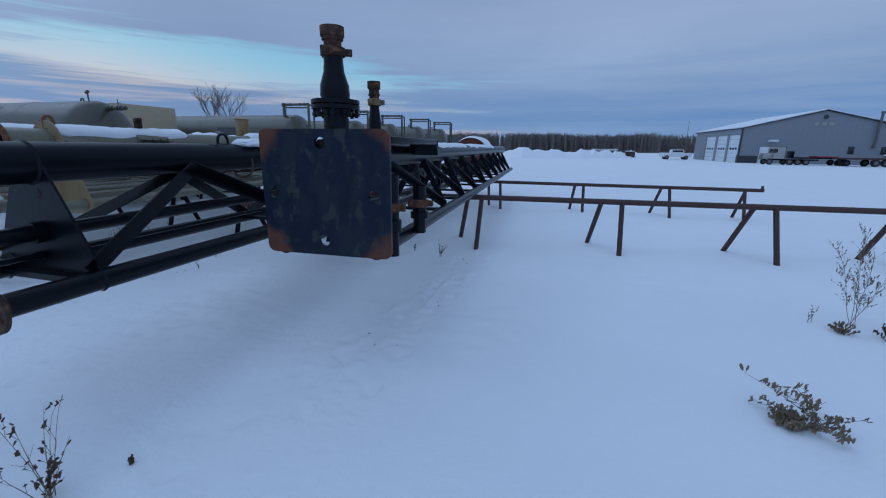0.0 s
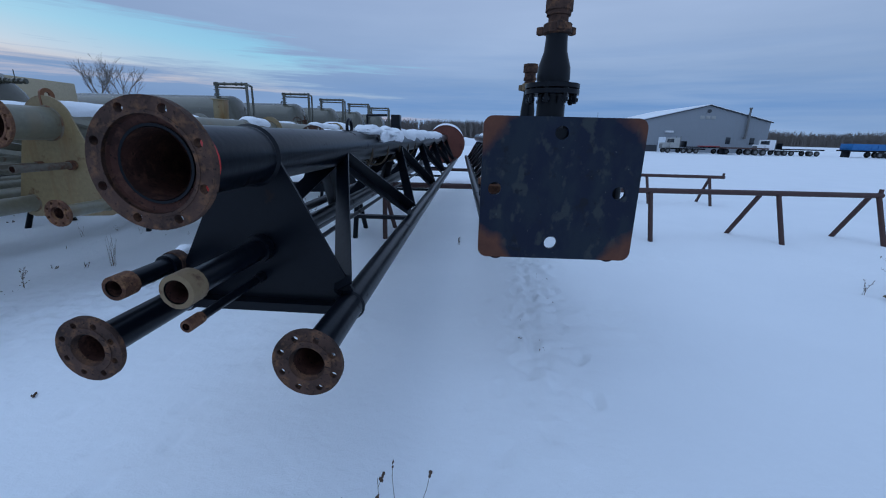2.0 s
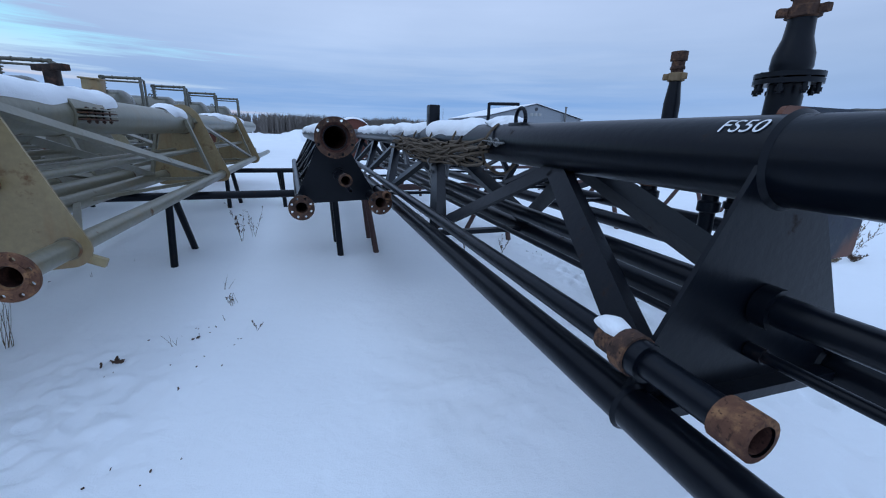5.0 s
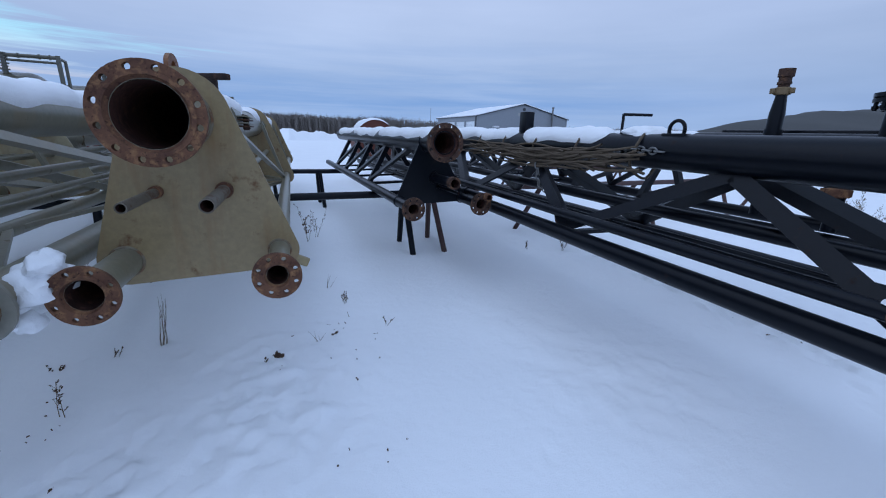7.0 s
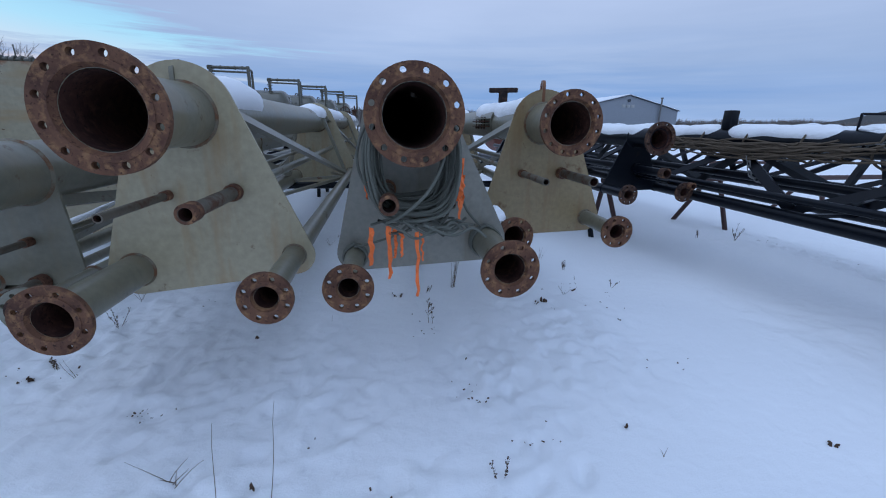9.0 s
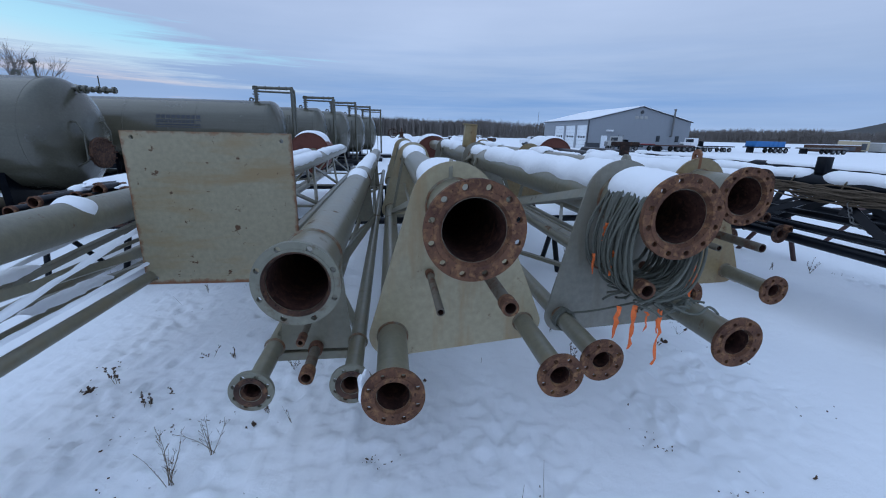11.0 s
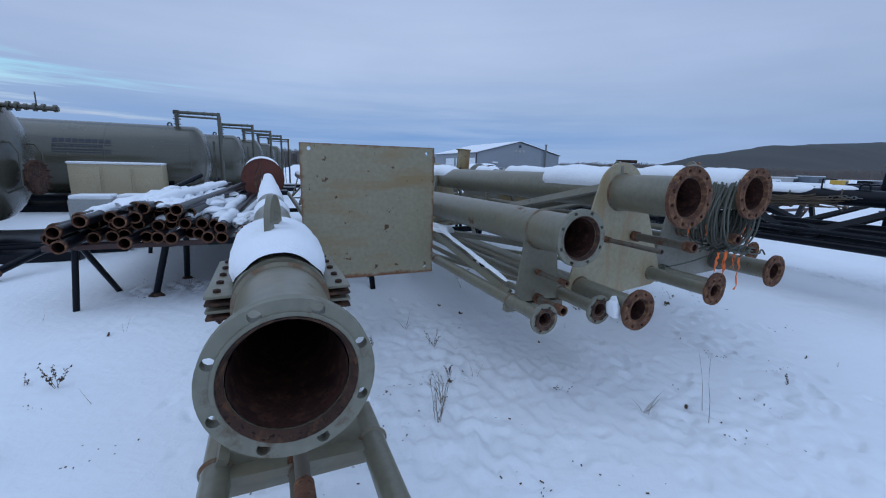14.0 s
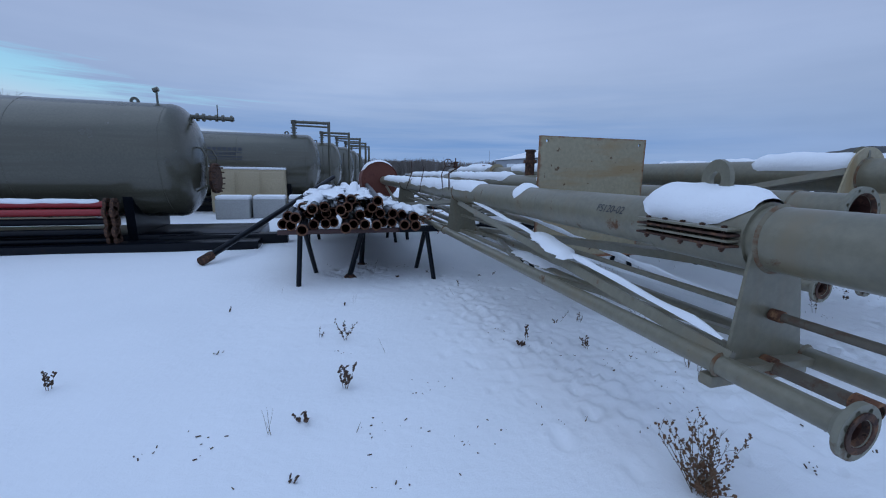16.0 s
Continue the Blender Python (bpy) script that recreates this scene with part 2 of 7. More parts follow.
def rusty(name, dark, mid, light):
    """Scaled rust in three tones with pits."""
    m, nt, p = material(name)
    a, b, c = noise_tex(nt, 7, 9, 0.65), noise_tex(nt, 24, 8, 0.65), noise_tex(nt, 90, 4)
    col = mixc(nt, mask(nt, a.outputs[0], 0.38, 0.58), dark, mid)
    col = mixc(nt, mask(nt, b.outputs[0], 0.50, 0.66), col, light)
    col = mixc(nt, mask(nt, c.outputs[0], 0.58, 0.68), col, tuple(v * 0.6 for v in dark))
    nt.links.new(col, p.inputs["Base Color"])
    p.inputs["Roughness"].default_value = 0.82
    p.inputs["Specular IOR Level"].default_value = 0.25
    bump(nt, p, b.outputs[0], 0.5, 0.006)
    return m


def rim_rust(m, half, zc, lo, hi):
    """Rust creeping in unevenly from the rim of a square plate, most along its foot."""
    nt = m.node_tree
    p = nt.nodes["Principled BSDF"]
    base = p.inputs["Base Color"].links[0].from_socket
    tc, sp = nt.nodes.new("ShaderNodeTexCoord"), nt.nodes.new("ShaderNodeSeparateXYZ")
    nt.links.new(tc.outputs["Object"], sp.inputs[0])

    def calc(op, a, b):
        n = nt.nodes.new("ShaderNodeMath")
        n.operation = op
        for k, v in ((0, a), (1, b)):
            if isinstance(v, float):
                n.inputs[k].default_value = v
            else:
                nt.links.new(v, n.inputs[k])
        return n.outputs[0]
    ax = calc("ABSOLUTE", sp.outputs[0], 0.0)
    az = calc("ABSOLUTE", calc("SUBTRACT", sp.outputs[2], zc), 0.0)
    foot = calc("MULTIPLY", calc("SUBTRACT", zc, sp.outputs[2]), 1.035)
    edge = calc("DIVIDE", calc("MAXIMUM", calc("MAXIMUM", ax, az), foot), half)
    n = noise_tex(nt, 9, 8, 0.7)
    mixed = calc("MULTIPLY", calc("ADD", edge, calc("MULTIPLY", n.outputs[0], 0.22)), 0.5)
    rust = mixc(nt, noise_tex(nt, 30, 6).outputs[0], (0.10, 0.035, 0.014), (0.26, 0.10, 0.03))
    nt.links.new(mixc(nt, mask(nt, mixed, lo, hi), base, rust), p.inputs["Base Color"])


M_SNOW = snow_material("snow_cap")
M_GROUND = snow_material("snow_ground", True)
M_BLACK = paint("black_paint", (0.002, 0.003, 0.006), (0.005, 0.007, 0.011), 0.30, (0.03, 0.018, 0.014), 0.62, 0.70, 7, spec=0.18)
M_NAVY = navy_plate()
M_OLIVE = paint("grey_green_paint", (0.150, 0.138, 0.098), (0.20, 0.185, 0.130), 0.34, (0.15, 0.07, 0.03), 0.62, 0.70, 6, streak=(0.18, 0.15, 0.095))
M_TAN = paint("stained_tan_plate", (0.24, 0.18, 0.085), (0.33, 0.26, 0.135), 0.42, (0.17, 0.08, 0.03), 0.585, 0.66, 6, streak=(0.25, 0.145, 0.05))
M_GREY = paint("weathered_grey_plate", (0.25, 0.215, 0.135), (0.33, 0.29, 0.19), 0.46, (0.12, 0.06, 0.028), 0.615, 0.64, 11, streak=(0.275, 0.195, 0.095), run=(0.22, 1.0, 1.1))
rim_rust(M_GREY, 0.6, 1.286, 0.530, 0.552)
M_OCHRE = paint("ochre_stained_plate", (0.215, 0.155, 0.072), (0.295, 0.222, 0.112), 0.40, (0.17, 0.075, 0.028), 0.57, 0.66, 4.5, streak=(0.215, 0.125, 0.050))
M_BEIGE = paint("beige_plate", (0.31, 0.262, 0.16), (0.39, 0.335, 0.215), 0.42, (0.16, 0.075, 0.03), 0.61, 0.68, 6, streak=(0.31, 0.20, 0.09))
M_DULL = paint("dull_grey_plate", (0.195, 0.183, 0.148), (0.245, 0.232, 0.188), 0.42, (0.13, 0.065, 0.03), 0.64, 0.70, 6, streak=(0.18, 0.15, 0.10))
M_RUST = rusty("rusty_flange", (0.066, 0.030, 0.020), (0.140, 0.066, 0.038), (0.25, 0.130, 0.062))
M_BROWN = rusty("brown_flange", (0.030, 0.018, 0.014), (0.080, 0.044, 0.032), (0.16, 0.080, 0.042))
M_TAR = paint("tarnished_thread", (0.16, 0.11, 0.055), (0.24, 0.165, 0.085), 0.7, (0.12, 0.055, 0.03), 0.55, 0.7, 14)
M_DIRTY = paint("dirty_line_pipe", (0.085, 0.070, 0.050), (0.14, 0.118, 0.085), 0.6, (0.12, 0.052, 0.025), 0.50, 0.62, 9)
M_COPPER = rusty("orange_rust", (0.16, 0.055, 0.022), (0.34, 0.12, 0.045), (0.50, 0.21, 0.08))
# rust toned darker, so part of the shade inside pipes is in its colour
M_BORE = rusty("rusted_shaded_bore", (0.026, 0.011, 0.009), (0.062, 0.025, 0.018), (0.100, 0.045, 0.030))
M_WELD = paint("rust_bled_weld", (0.14, 0.115, 0.075), (0.17, 0.15, 0.10), 0.6, (0.17, 0.075, 0.03), 0.47, 0.60, 12)
M_PAINTFL = paint("painted_flange", (0.155, 0.148, 0.108), (0.21, 0.20, 0.148), 0.5, (0.13, 0.075, 0.038), 0.54, 0.68, 8)
M_TANK = paint("tank_paint", (0.072, 0.068, 0.049), (0.098, 0.093, 0.068), 0.20, (0.085, 0.082, 0.068), 0.60, 0.8, 1.2, spec=0.62, streak=(0.075, 0.070, 0.050), run=(0.10, 1.0, 1.6))
M_DRUM = paint("rusty_red_cap", (0.12, 0.035, 0.025), (0.17, 0.055, 0.035), 0.75, (0.08, 0.03, 0.02), 0.55, 0.7, 5)
M_DARKRUST = rusty("dark_rust", (0.014, 0.010, 0.009), (0.034, 0.021, 0.017), (0.070, 0.036, 0.024))
M_RAIL = paint("brown_rail", (0.040, 0.018, 0.016), (0.070, 0.030, 0.025), 0.6, (0.11, 0.05, 0.03), 0.6, 0.7, 9)
M_STEEL = paint("dull_steel", (0.10, 0.10, 0.10), (0.16, 0.16, 0.155), 0.45)
M_RED = paint("red_paint", (0.22, 0.012, 0.018), (0.30, 0.02, 0.025), 0.45)
M_STRIPE = paint("red_stripe", (0.42, 0.015, 0.012), (0.5, 0.03, 0.02), 0.5)
M_ORANGE = paint("orange_strap", (0.75, 0.13, 0.02), (0.85, 0.2, 0.05), 0.7)
M_ROPE = paint("grey_rope", (0.07, 0.075, 0.06), (0.15, 0.15, 0.12), 0.85)
M_HEMP = paint("brown_rope", (0.060, 0.044, 0.030), (0.13, 0.095, 0.062), 0.9)
M_SIDING = paint("grey_siding", (0.235, 0.255, 0.28), (0.26, 0.28, 0.305), 0.55)
M_DARKTRIM = paint("dark_trim", (0.03, 0.035, 0.045), (0.045, 0.05, 0.06), 0.5)
M_DOOR = paint("white_door", (0.68, 0.72, 0.76), (0.76, 0.79, 0.82), 0.5)
M_TANBOX = paint("tan_panel", (0.40, 0.33, 0.21), (0.46, 0.38, 0.25), 0.5, (0.2, 0.15, 0.09), 0.72, 0.82, 3)
M_CONC = paint("concrete", (0.30, 0.30, 0.29), (0.40, 0.40, 0.385), 0.85)
M_WHITE = paint("white_paint", (0.70, 0.71, 0.73), (0.80, 0.80, 0.82), 0.35)
M_BLUE = paint("blue_paint", (0.02, 0.12, 0.34), (0.03, 0.17, 0.42), 0.45)
M_SLATE = paint("slate_paint", (0.07, 0.09, 0.11), (0.10, 0.125, 0.15), 0.5)
M_YELLOW = paint("yellow_paint", (0.45, 0.28, 0.03), (0.55, 0.34, 0.05), 0.5)
M_TYRE = paint("rubber", (0.012, 0.012, 0.013), (0.025, 0.025, 0.026), 0.85)
M_GLASS = paint("dark_glass", (0.015, 0.02, 0.026), (0.03, 0.035, 0.045), 0.08)
M_INK = paint("dark_lettering", (0.02, 0.025, 0.035), (0.035, 0.04, 0.05), 0.6)
M_CHALK = paint("white_lettering", (0.55, 0.57, 0.6), (0.75, 0.76, 0.78), 0.7)
M_WEED = paint("dry_weed", (0.10, 0.070, 0.045), (0.20, 0.145, 0.09), 0.9)
M_POD = paint("pale_dry_pod", (0.13, 0.095, 0.060), (0.26, 0.20, 0.135), 0.9)
M_RUSTSEED = paint("rust_seed_head", (0.10, 0.050, 0.026), (0.21, 0.115, 0.060), 0.9)
M_SEED = paint("dark_seed_head", (0.045, 0.028, 0.020), (0.115, 0.066, 0.040), 0.9)
M_BARK = paint("bare_bark", (0.12, 0.105, 0.095), (0.215, 0.19, 0.170), 0.9)
M_HILL = paint("wooded_hill", (0.030, 0.032, 0.032), (0.085, 0.082, 0.078), 0.95, (0.16, 0.16, 0.165), 0.66, 0.74, 0.02)


# ---- mesh helpers ----
def part(name, bm, mat, parent=None, label="", smooth=True):
    me = bpy.data.meshes.new(name)
    bm.normal_update()
    bm.to_mesh(me)
    bm.free()
    if smooth:
        me.shade_smooth()
        me.set_sharp_from_angle(angle=radians(38))
    me.materials.append(mat)
    ob = new(name, me)
    ob.parent = parent
    if label:
        tagged(ob, label)
    return ob


def share(name, me, parent, m):
    ob = new(name, me)
    ob.parent = parent
    ob.matrix_basis = m
    return ob


def thing(name, m, label, category, group=""):
    ob = new(name)
    ob.empty_display_size = 0.2
    ob.matrix_basis = m
    return tagged(ob, label, category, group)


def frame_of(p, q):
    d = Vector(q) - Vector(p)
    return Matrix.Translation(p) @ d.to_track_quat("Z", "Y").to_matrix().to_4x4(), d.length


def rod(bm, p, q, r, r2=None, seg=16, caps=True):
    m, ln = frame_of(p, q)
    bmesh.ops.create_cone(bm, cap_ends=caps, segments=seg, radius1=r, radius2=r if r2 is None else r2, depth=ln, matrix=m @ Matrix.Translation((0, 0, ln / 2)))


def block(bm, c, size, rot=(0, 0, 0), bevel=0.0):
    m = pose(*c, *rot) @ Matrix.Diagonal((*size, 1))
    made = bmesh.ops.create_cube(bm, size=1, matrix=m)
    if bevel:
        es = list({e for v in made["verts"] for e in v.link_edges})
        bmesh.ops.bevel(bm, geom=es, offset=bevel, segments=2, affect="EDGES", profile=0.5)


def lathe(bm, prof, m=None, seg=32):
    """Turn a profile of (radius, height) round the local z axis."""
    m = m or Matrix()
    rings = []
    for r, h in prof:
        rings.append([bm.verts.new(m @ Vector((max(r, 1e-4) * math.cos(a), max(r, 1e-4) * math.sin(a), h))) for a in (2 * math.pi * i / seg for i in range(seg))])
    for a, b in zip(rings, rings[1:]):
        for i in range(seg):
            j = (i + 1) % seg
            bm.faces.new((a[i], a[j], b[j], b[i]))


ALONG = pose(0, 0, 0, -90)          # local z becomes +y


def at_y(x, y, z):
    return Matrix.Translation((x, y, z)) @ ALONG


def open_pipe(bm, x, z, y0, y1, r, wall=0.008, seg=32, bore=True):
    """A pipe along y, open at y0; the bore is a part of its own where it shows."""
    lathe(bm, [(r - wall, 0.0), (r, 0.0), (r, y1 - y0), (0, y1 - y0)], at_y(x, y0, z), seg)


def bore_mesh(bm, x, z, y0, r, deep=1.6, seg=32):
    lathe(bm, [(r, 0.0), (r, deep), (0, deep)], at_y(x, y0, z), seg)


def holed(outer, holes, thick):
    """A plate in the x-z plane with holes, thick along +y."""
    bm = bmesh.new()
    for loop in [outer] + holes:
        vs = [bm.verts.new((x, 0, z)) for x, z in loop]
        for a, b in zip(vs, vs[1:] + vs[:1]):
            bm.edges.new((a, b))
    bmesh.ops.triangle_fill(bm, use_beauty=True, use_dissolve=False, edges=bm.edges[:], normal=(0, -1, 0))
    ex = bmesh.ops.extrude_face_region(bm, geom=bm.faces[:])
    bmesh.ops.translate(bm, vec=(0, thick, 0), verts=[v for v in ex["geom"] if isinstance(v, bmesh.types.BMVert)])
    bmesh.ops.recalc_face_normals(bm, faces=bm.faces[:])
    return bm


def ring(cx, cz, r, n=24, a0=0.0):
    return [(cx + r * math.cos(a0 + 2 * math.pi * i / n), cz + r * math.sin(a0 + 2 * math.pi * i / n)) for i in range(n)]


def hull(pts):
    pts = sorted(set(pts))

    def half(ps):
        out = []
        for p in ps:
            while len(out) > 1 and (out[-1][0] - out[-2][0]) * (p[1] - out[-2][1]) - (out[-1][1] - out[-2][1]) * (p[0] - out[-2][0]) <= 0:
                out.pop()
            out.append(p)
        return out[:-1]
    return half(pts) + half(pts[::-1])


FLANGES = {}


def flange(parent, x, y, z, r, bore, n, mat, t=0.028, label=""):
    """A drilled pipe flange whose face looks to -y, with a raised face and hub."""
    key = (r, bore, n, mat.name)
    if key not in FLANGES:
        bc = bore + (r - bore) * (0.71 if mat is M_BROWN and r > 0.16 else 0.62)
        hr = 0.011 if r < 0.16 else 0.0135
        cs = 0.030 if mat is M_BROWN and r > 0.16 else 0.012 if r > 0.16 else 0.007
        bm = holed(ring(0, 0, r, 48), [ring(0, 0, bore + cs, 40)] + [ring(bc * math.cos(k), bc * math.sin(k), hr, 10) for k in (2 * math.pi * (i + 0.5) / n for i in range(n))], t)
        # the pipe's end is set back, with a worn fillet weld round it
        lathe(bm, [(bore + (bc - bore) * 0.74, 0.001), (bore + (bc - bore) * 0.72, -0.003), (bore + cs, -0.003)] + ([(bore + cs, t * 0.5)] if cs > 0.02 else [(bore + cs * 0.8, 0.004), (bore + cs * 0.35, t * 0.55), (bore, t * 0.75), (bore - 0.001, t * 1.4)]), ALONG, 40)
        lathe(bm, [(bore + (bc - bore) * 0.62, t - 0.001), (bore + 0.012, t + 0.03)], ALONG, 40)
        ob = part("flange", bm, mat, parent, label)
        FLANGES[key] = ob.data
    else:
        ob = share("flange", FLANGES[key], parent, Matrix())
        if label:
            tagged(ob, label)
    ob.matrix_basis = Matrix.Translation((x, y, z))
    if mat is M_BROWN and r > 0.16:
        # rust in the darkened bore tone, so the set-back step reads as shaded
        bm = bmesh.new()
        lathe(bm, [(bore + 0.030, t * 0.4), (bore + 0.027, t * 0.8), (bore + 0.014, t * 1.0), (bore, t * 1.15), (bore - 0.001, t * 1.5)], ALONG, 40)
        part("recess", bm, M_BORE, ob, "rusty recess round the pipe's end, toned dark as shaded")
    if mat is M_PAINTFL:
        wide = 0.22 if r > 0.15 else 0.55
        bm = bmesh.new()
        lathe(bm, [(bore - 0.002, 0.02), (bore + 0.004, 0.004), (bore + 0.010, -0.006), (bore + (r - bore) * wide, -0.006), (bore + (r - bore) * wide, -0.001)], ALONG, 40)
        part("raised_face", bm, M_BROWN, ob)
    return ob


def angle_bar(bm, p, q, w, t=0.008, up=(0, 0, 1)):
    """An L section from p to q."""
    p, q = Vector(p), Vector(q)
    d = (q - p).normalized()
    a = d.cross(Vector(up)).normalized()
    b = a.cross(d).normalized()
    prof = [(0, 0), (w, 0), (w, t), (t, t), (t, w), (0, w)]
    ends = []
    for o in (p, q):
        ends.append([bm.verts.new(o + a * (u - w / 2) + b * (v - t / 2)) for u, v in prof])
    n = len(prof)
    for i in range(n):
        bm.faces.new((ends[0][i], ends[0][(i + 1) % n], ends[1][(i + 1) % n], ends[1][i]))
    bm.faces.new(ends[0][::-1]); bm.faces.new(ends[1])
    bmesh.ops.recalc_face_normals(bm, faces=bm.faces[:])


def flat_bar(bm, p, q, w, t, up):
    p, q = Vector(p), Vector(q)
    d = (q - p).normalized()
    a = d.cross(Vector(up)).normalized()
    b = a.cross(d).normalized()
    vs = [[bm.verts.new(o + a * u * w / 2 + b * v * t / 2) for u, v in ((-1, -1), (1, -1), (1, 1), (-1, 1))] for o in (p, q)]
    for i in range(4):
        bm.faces.new((vs[0][i], vs[0][(i + 1) % 4], vs[1][(i + 1) % 4], vs[1][i]))
    bm.faces.new(vs[0][::-1]); bm.faces.new(vs[1])


def snow_on_pipe(x, y0, y1, z, r, thick, spread=70, lean=0.0, seed=0, yaw=0.0, ox=0.0, oy=0.0, label="soft white snow lying along a steel pipe"):
    """A rounded drift of snow that rides on a pipe along y."""
    bm = bmesh.new()
    n, k = max(8, int((y1 - y0) / 0.05)), 14
    rows = []
    for i in range(n + 1):
        f = i / n
        y = y0 + (y1 - y0) * f
        endf = min(1.0, (min(f, 1 - f) * (y1 - y0)) / 0.10 + 0.02) ** 0.5
        wob = 1 + 0.45 * noise.noise((seed * 7.1, y * 2.3, 0)) + 0.25 * noise.noise((seed, y * 9, 3))
        sp = radians(spread) * (1 + 0.28 * noise.noise((seed + 5, y * 3.1, 1))) * (0.55 + 0.45 * endf)
        row = []
        for j in range(k + 1):
            u = j / k * 2 - 1
            a = u * sp + radians(lean)
            h = thick * wob * endf * max(0.0, 1 - abs(u) ** 3.2) * (1 + 0.15 * noise.noise((y * 6, u * 2, seed)))
            rr = r - 0.004 + h
            row.append(bm.verts.new((x + math.sin(a) * rr, y, z + math.cos(a) * rr)))
        rows.append(row)
    for a, b in zip(rows, rows[1:]):
        for j in range(k):
            bm.faces.new((a[j], a[j + 1], b[j + 1], b[j]))
    bmesh.ops.recalc_face_normals(bm, faces=bm.faces[:])
    for fc in bm.faces[:]:
        if fc.normal.z < -0.5:
            fc.normal_flip()
    ob = part("snow_drift", bm, M_SNOW)
    ob.matrix_basis = pose(ox, oy, 0, 0, 0, yaw)
    return tagged(ob, label, "snow", "snow on the pipes")


# ---- ground ----
def ground_height(x, y):
    h = 0.035 * noise.noise((x * 0.35, y * 0.35, 0.3)) + 0.016 * noise.noise((x * 1.3, y * 1.3, 2.0))
    return h


def axis_steps(lo, hi, fine, far):
    vals, v = [], lo
    while v < hi:
        vals.append(v); v += fine
    vals.append(hi)
    step, v = fine, hi
    while v < far:
        step *= 1.28; v += step; vals.append(v)
    step, v = fine, lo
    while v > -far:
        step *= 1.28; v -= step; vals.insert(0, v)
    return vals


TRAILS = []


def trail(x0, y0, x1, y1, stride, wide, depth, seed, size=0.13):
    rnd = random.Random(seed)
    ln = math.hypot(x1 - x0, y1 - y0)
    n = max(1, int(ln / stride))
    for i in range(n):
        f = i / n
        s = wide if i % 2 else -wide
        ux, uy = (x1 - x0) / ln, (y1 - y0) / ln
        TRAILS.append((x0 + (x1 - x0) * f - uy * s + rnd.uniform(-.05, .05), y0 + (y1 - y0) * f + ux * s + rnd.uniform(-.05, .05), math.atan2(uy, ux) + rnd.uniform(-.4, .4), size * rnd.uniform(.8, 1.2), depth * rnd.uniform(.5, 1.1)))


trail(-0.2, 2.2, 0.1, 6.0, 0.22, 0.10, 0.022, 1, 0.06)
trail(-0.6, 1.6, -0.2, 4.5, 0.25, 0.12, 0.02, 2, 0.06)
trail(-6.8, 1.2, -5.2, 2.6, 0.20, 0.25, 0.022, 3, 0.06)
trail(-6.2, 1.0, -4.8, 1.7, 0.22, 0.22, 0.022, 4, 0.06)
trail(-7.4, 2.4, -7.9, 5.8, 0.18, 0.10, 0.025, 5, 0.065)
trail(-8.6, 2.8, -8.3, 5.6, 0.16, 0.13, 0.02, 6, 0.05)
trail(-9.2, 3.0, -8.6, 6.5, 0.16, 0.10, 0.02, 7, 0.055)
trail(-8.0, 1.6, -6.0, 2.2, 0.2, 0.3, 0.02, 8, 0.06)
trail(-5.0, 2.0, -3.6, 5.0, 0.3, 0.25, 0.02, 9, 0.06)
for k, (xa, ya, xb, yb) in enumerate([(-7.9, 1.9, -6.9, 4.9), (-7.6, 2.6, -7.1, 5.6), (-8.4, 2.2, -8.1, 4.4), (-6.6, 1.9, -5.3, 3.2), (-6.3, 1.4, -5.7, 3.0), (-5.6, 1.5, -4.6, 2.4), (-7.0, 1.5, -5.9, 1.7), (-6.9, 2.2, -6.2, 3.6), (-4.6, 1.9, -4.2, 3.9), (-5.4, 2.8, -4.6, 4.0), (-9.4, 3.6, -8.9, 6.6), (-9.0, 2.2, -8.7, 4.4), (-3.3, 1.6, -2.4, 2.8), (-2.6, 1.0, -2.0, 2.4), (0.0, 2.6, 0.35, 6.4), (-0.3, 2.9, 0.15, 5.6)]):
    trail(xa, ya, xb, yb, 0.17 + 0.02 * (k % 4), 0.09 + 0.03 * (k % 3), 0.016 + 0.005 * (k % 3), 40 + k, 0.042 + 0.010 * (k % 3))


TRAMPLED = [(-7.5, 2.6, 0.6, 0.5), (-6.7, 3.2, 0.6, 0.6), (-7.9, 2.9, 0.35, 0.9), (-5.2, 2.1, 0.5, 0.3), (-0.1, 3.4, 0.18, 0.9), (-3.9, 3.6, 0.5, 0.8), (-8.5, 3.2, 0.35, 0.9), (-6.1, 2.2, 0.55, 0.45), (-5.8, 3.0, 0.45, 0.7), (-7.2, 3.6, 0.5, 1.1), (-8.75, 4.6, 0.3, 1.3), (0.1, 4.6, 0.22, 1.6), (-4.6, 3.1, 0.35, 0.5), (-9.9, 7.0, 0.6, 0.5)]


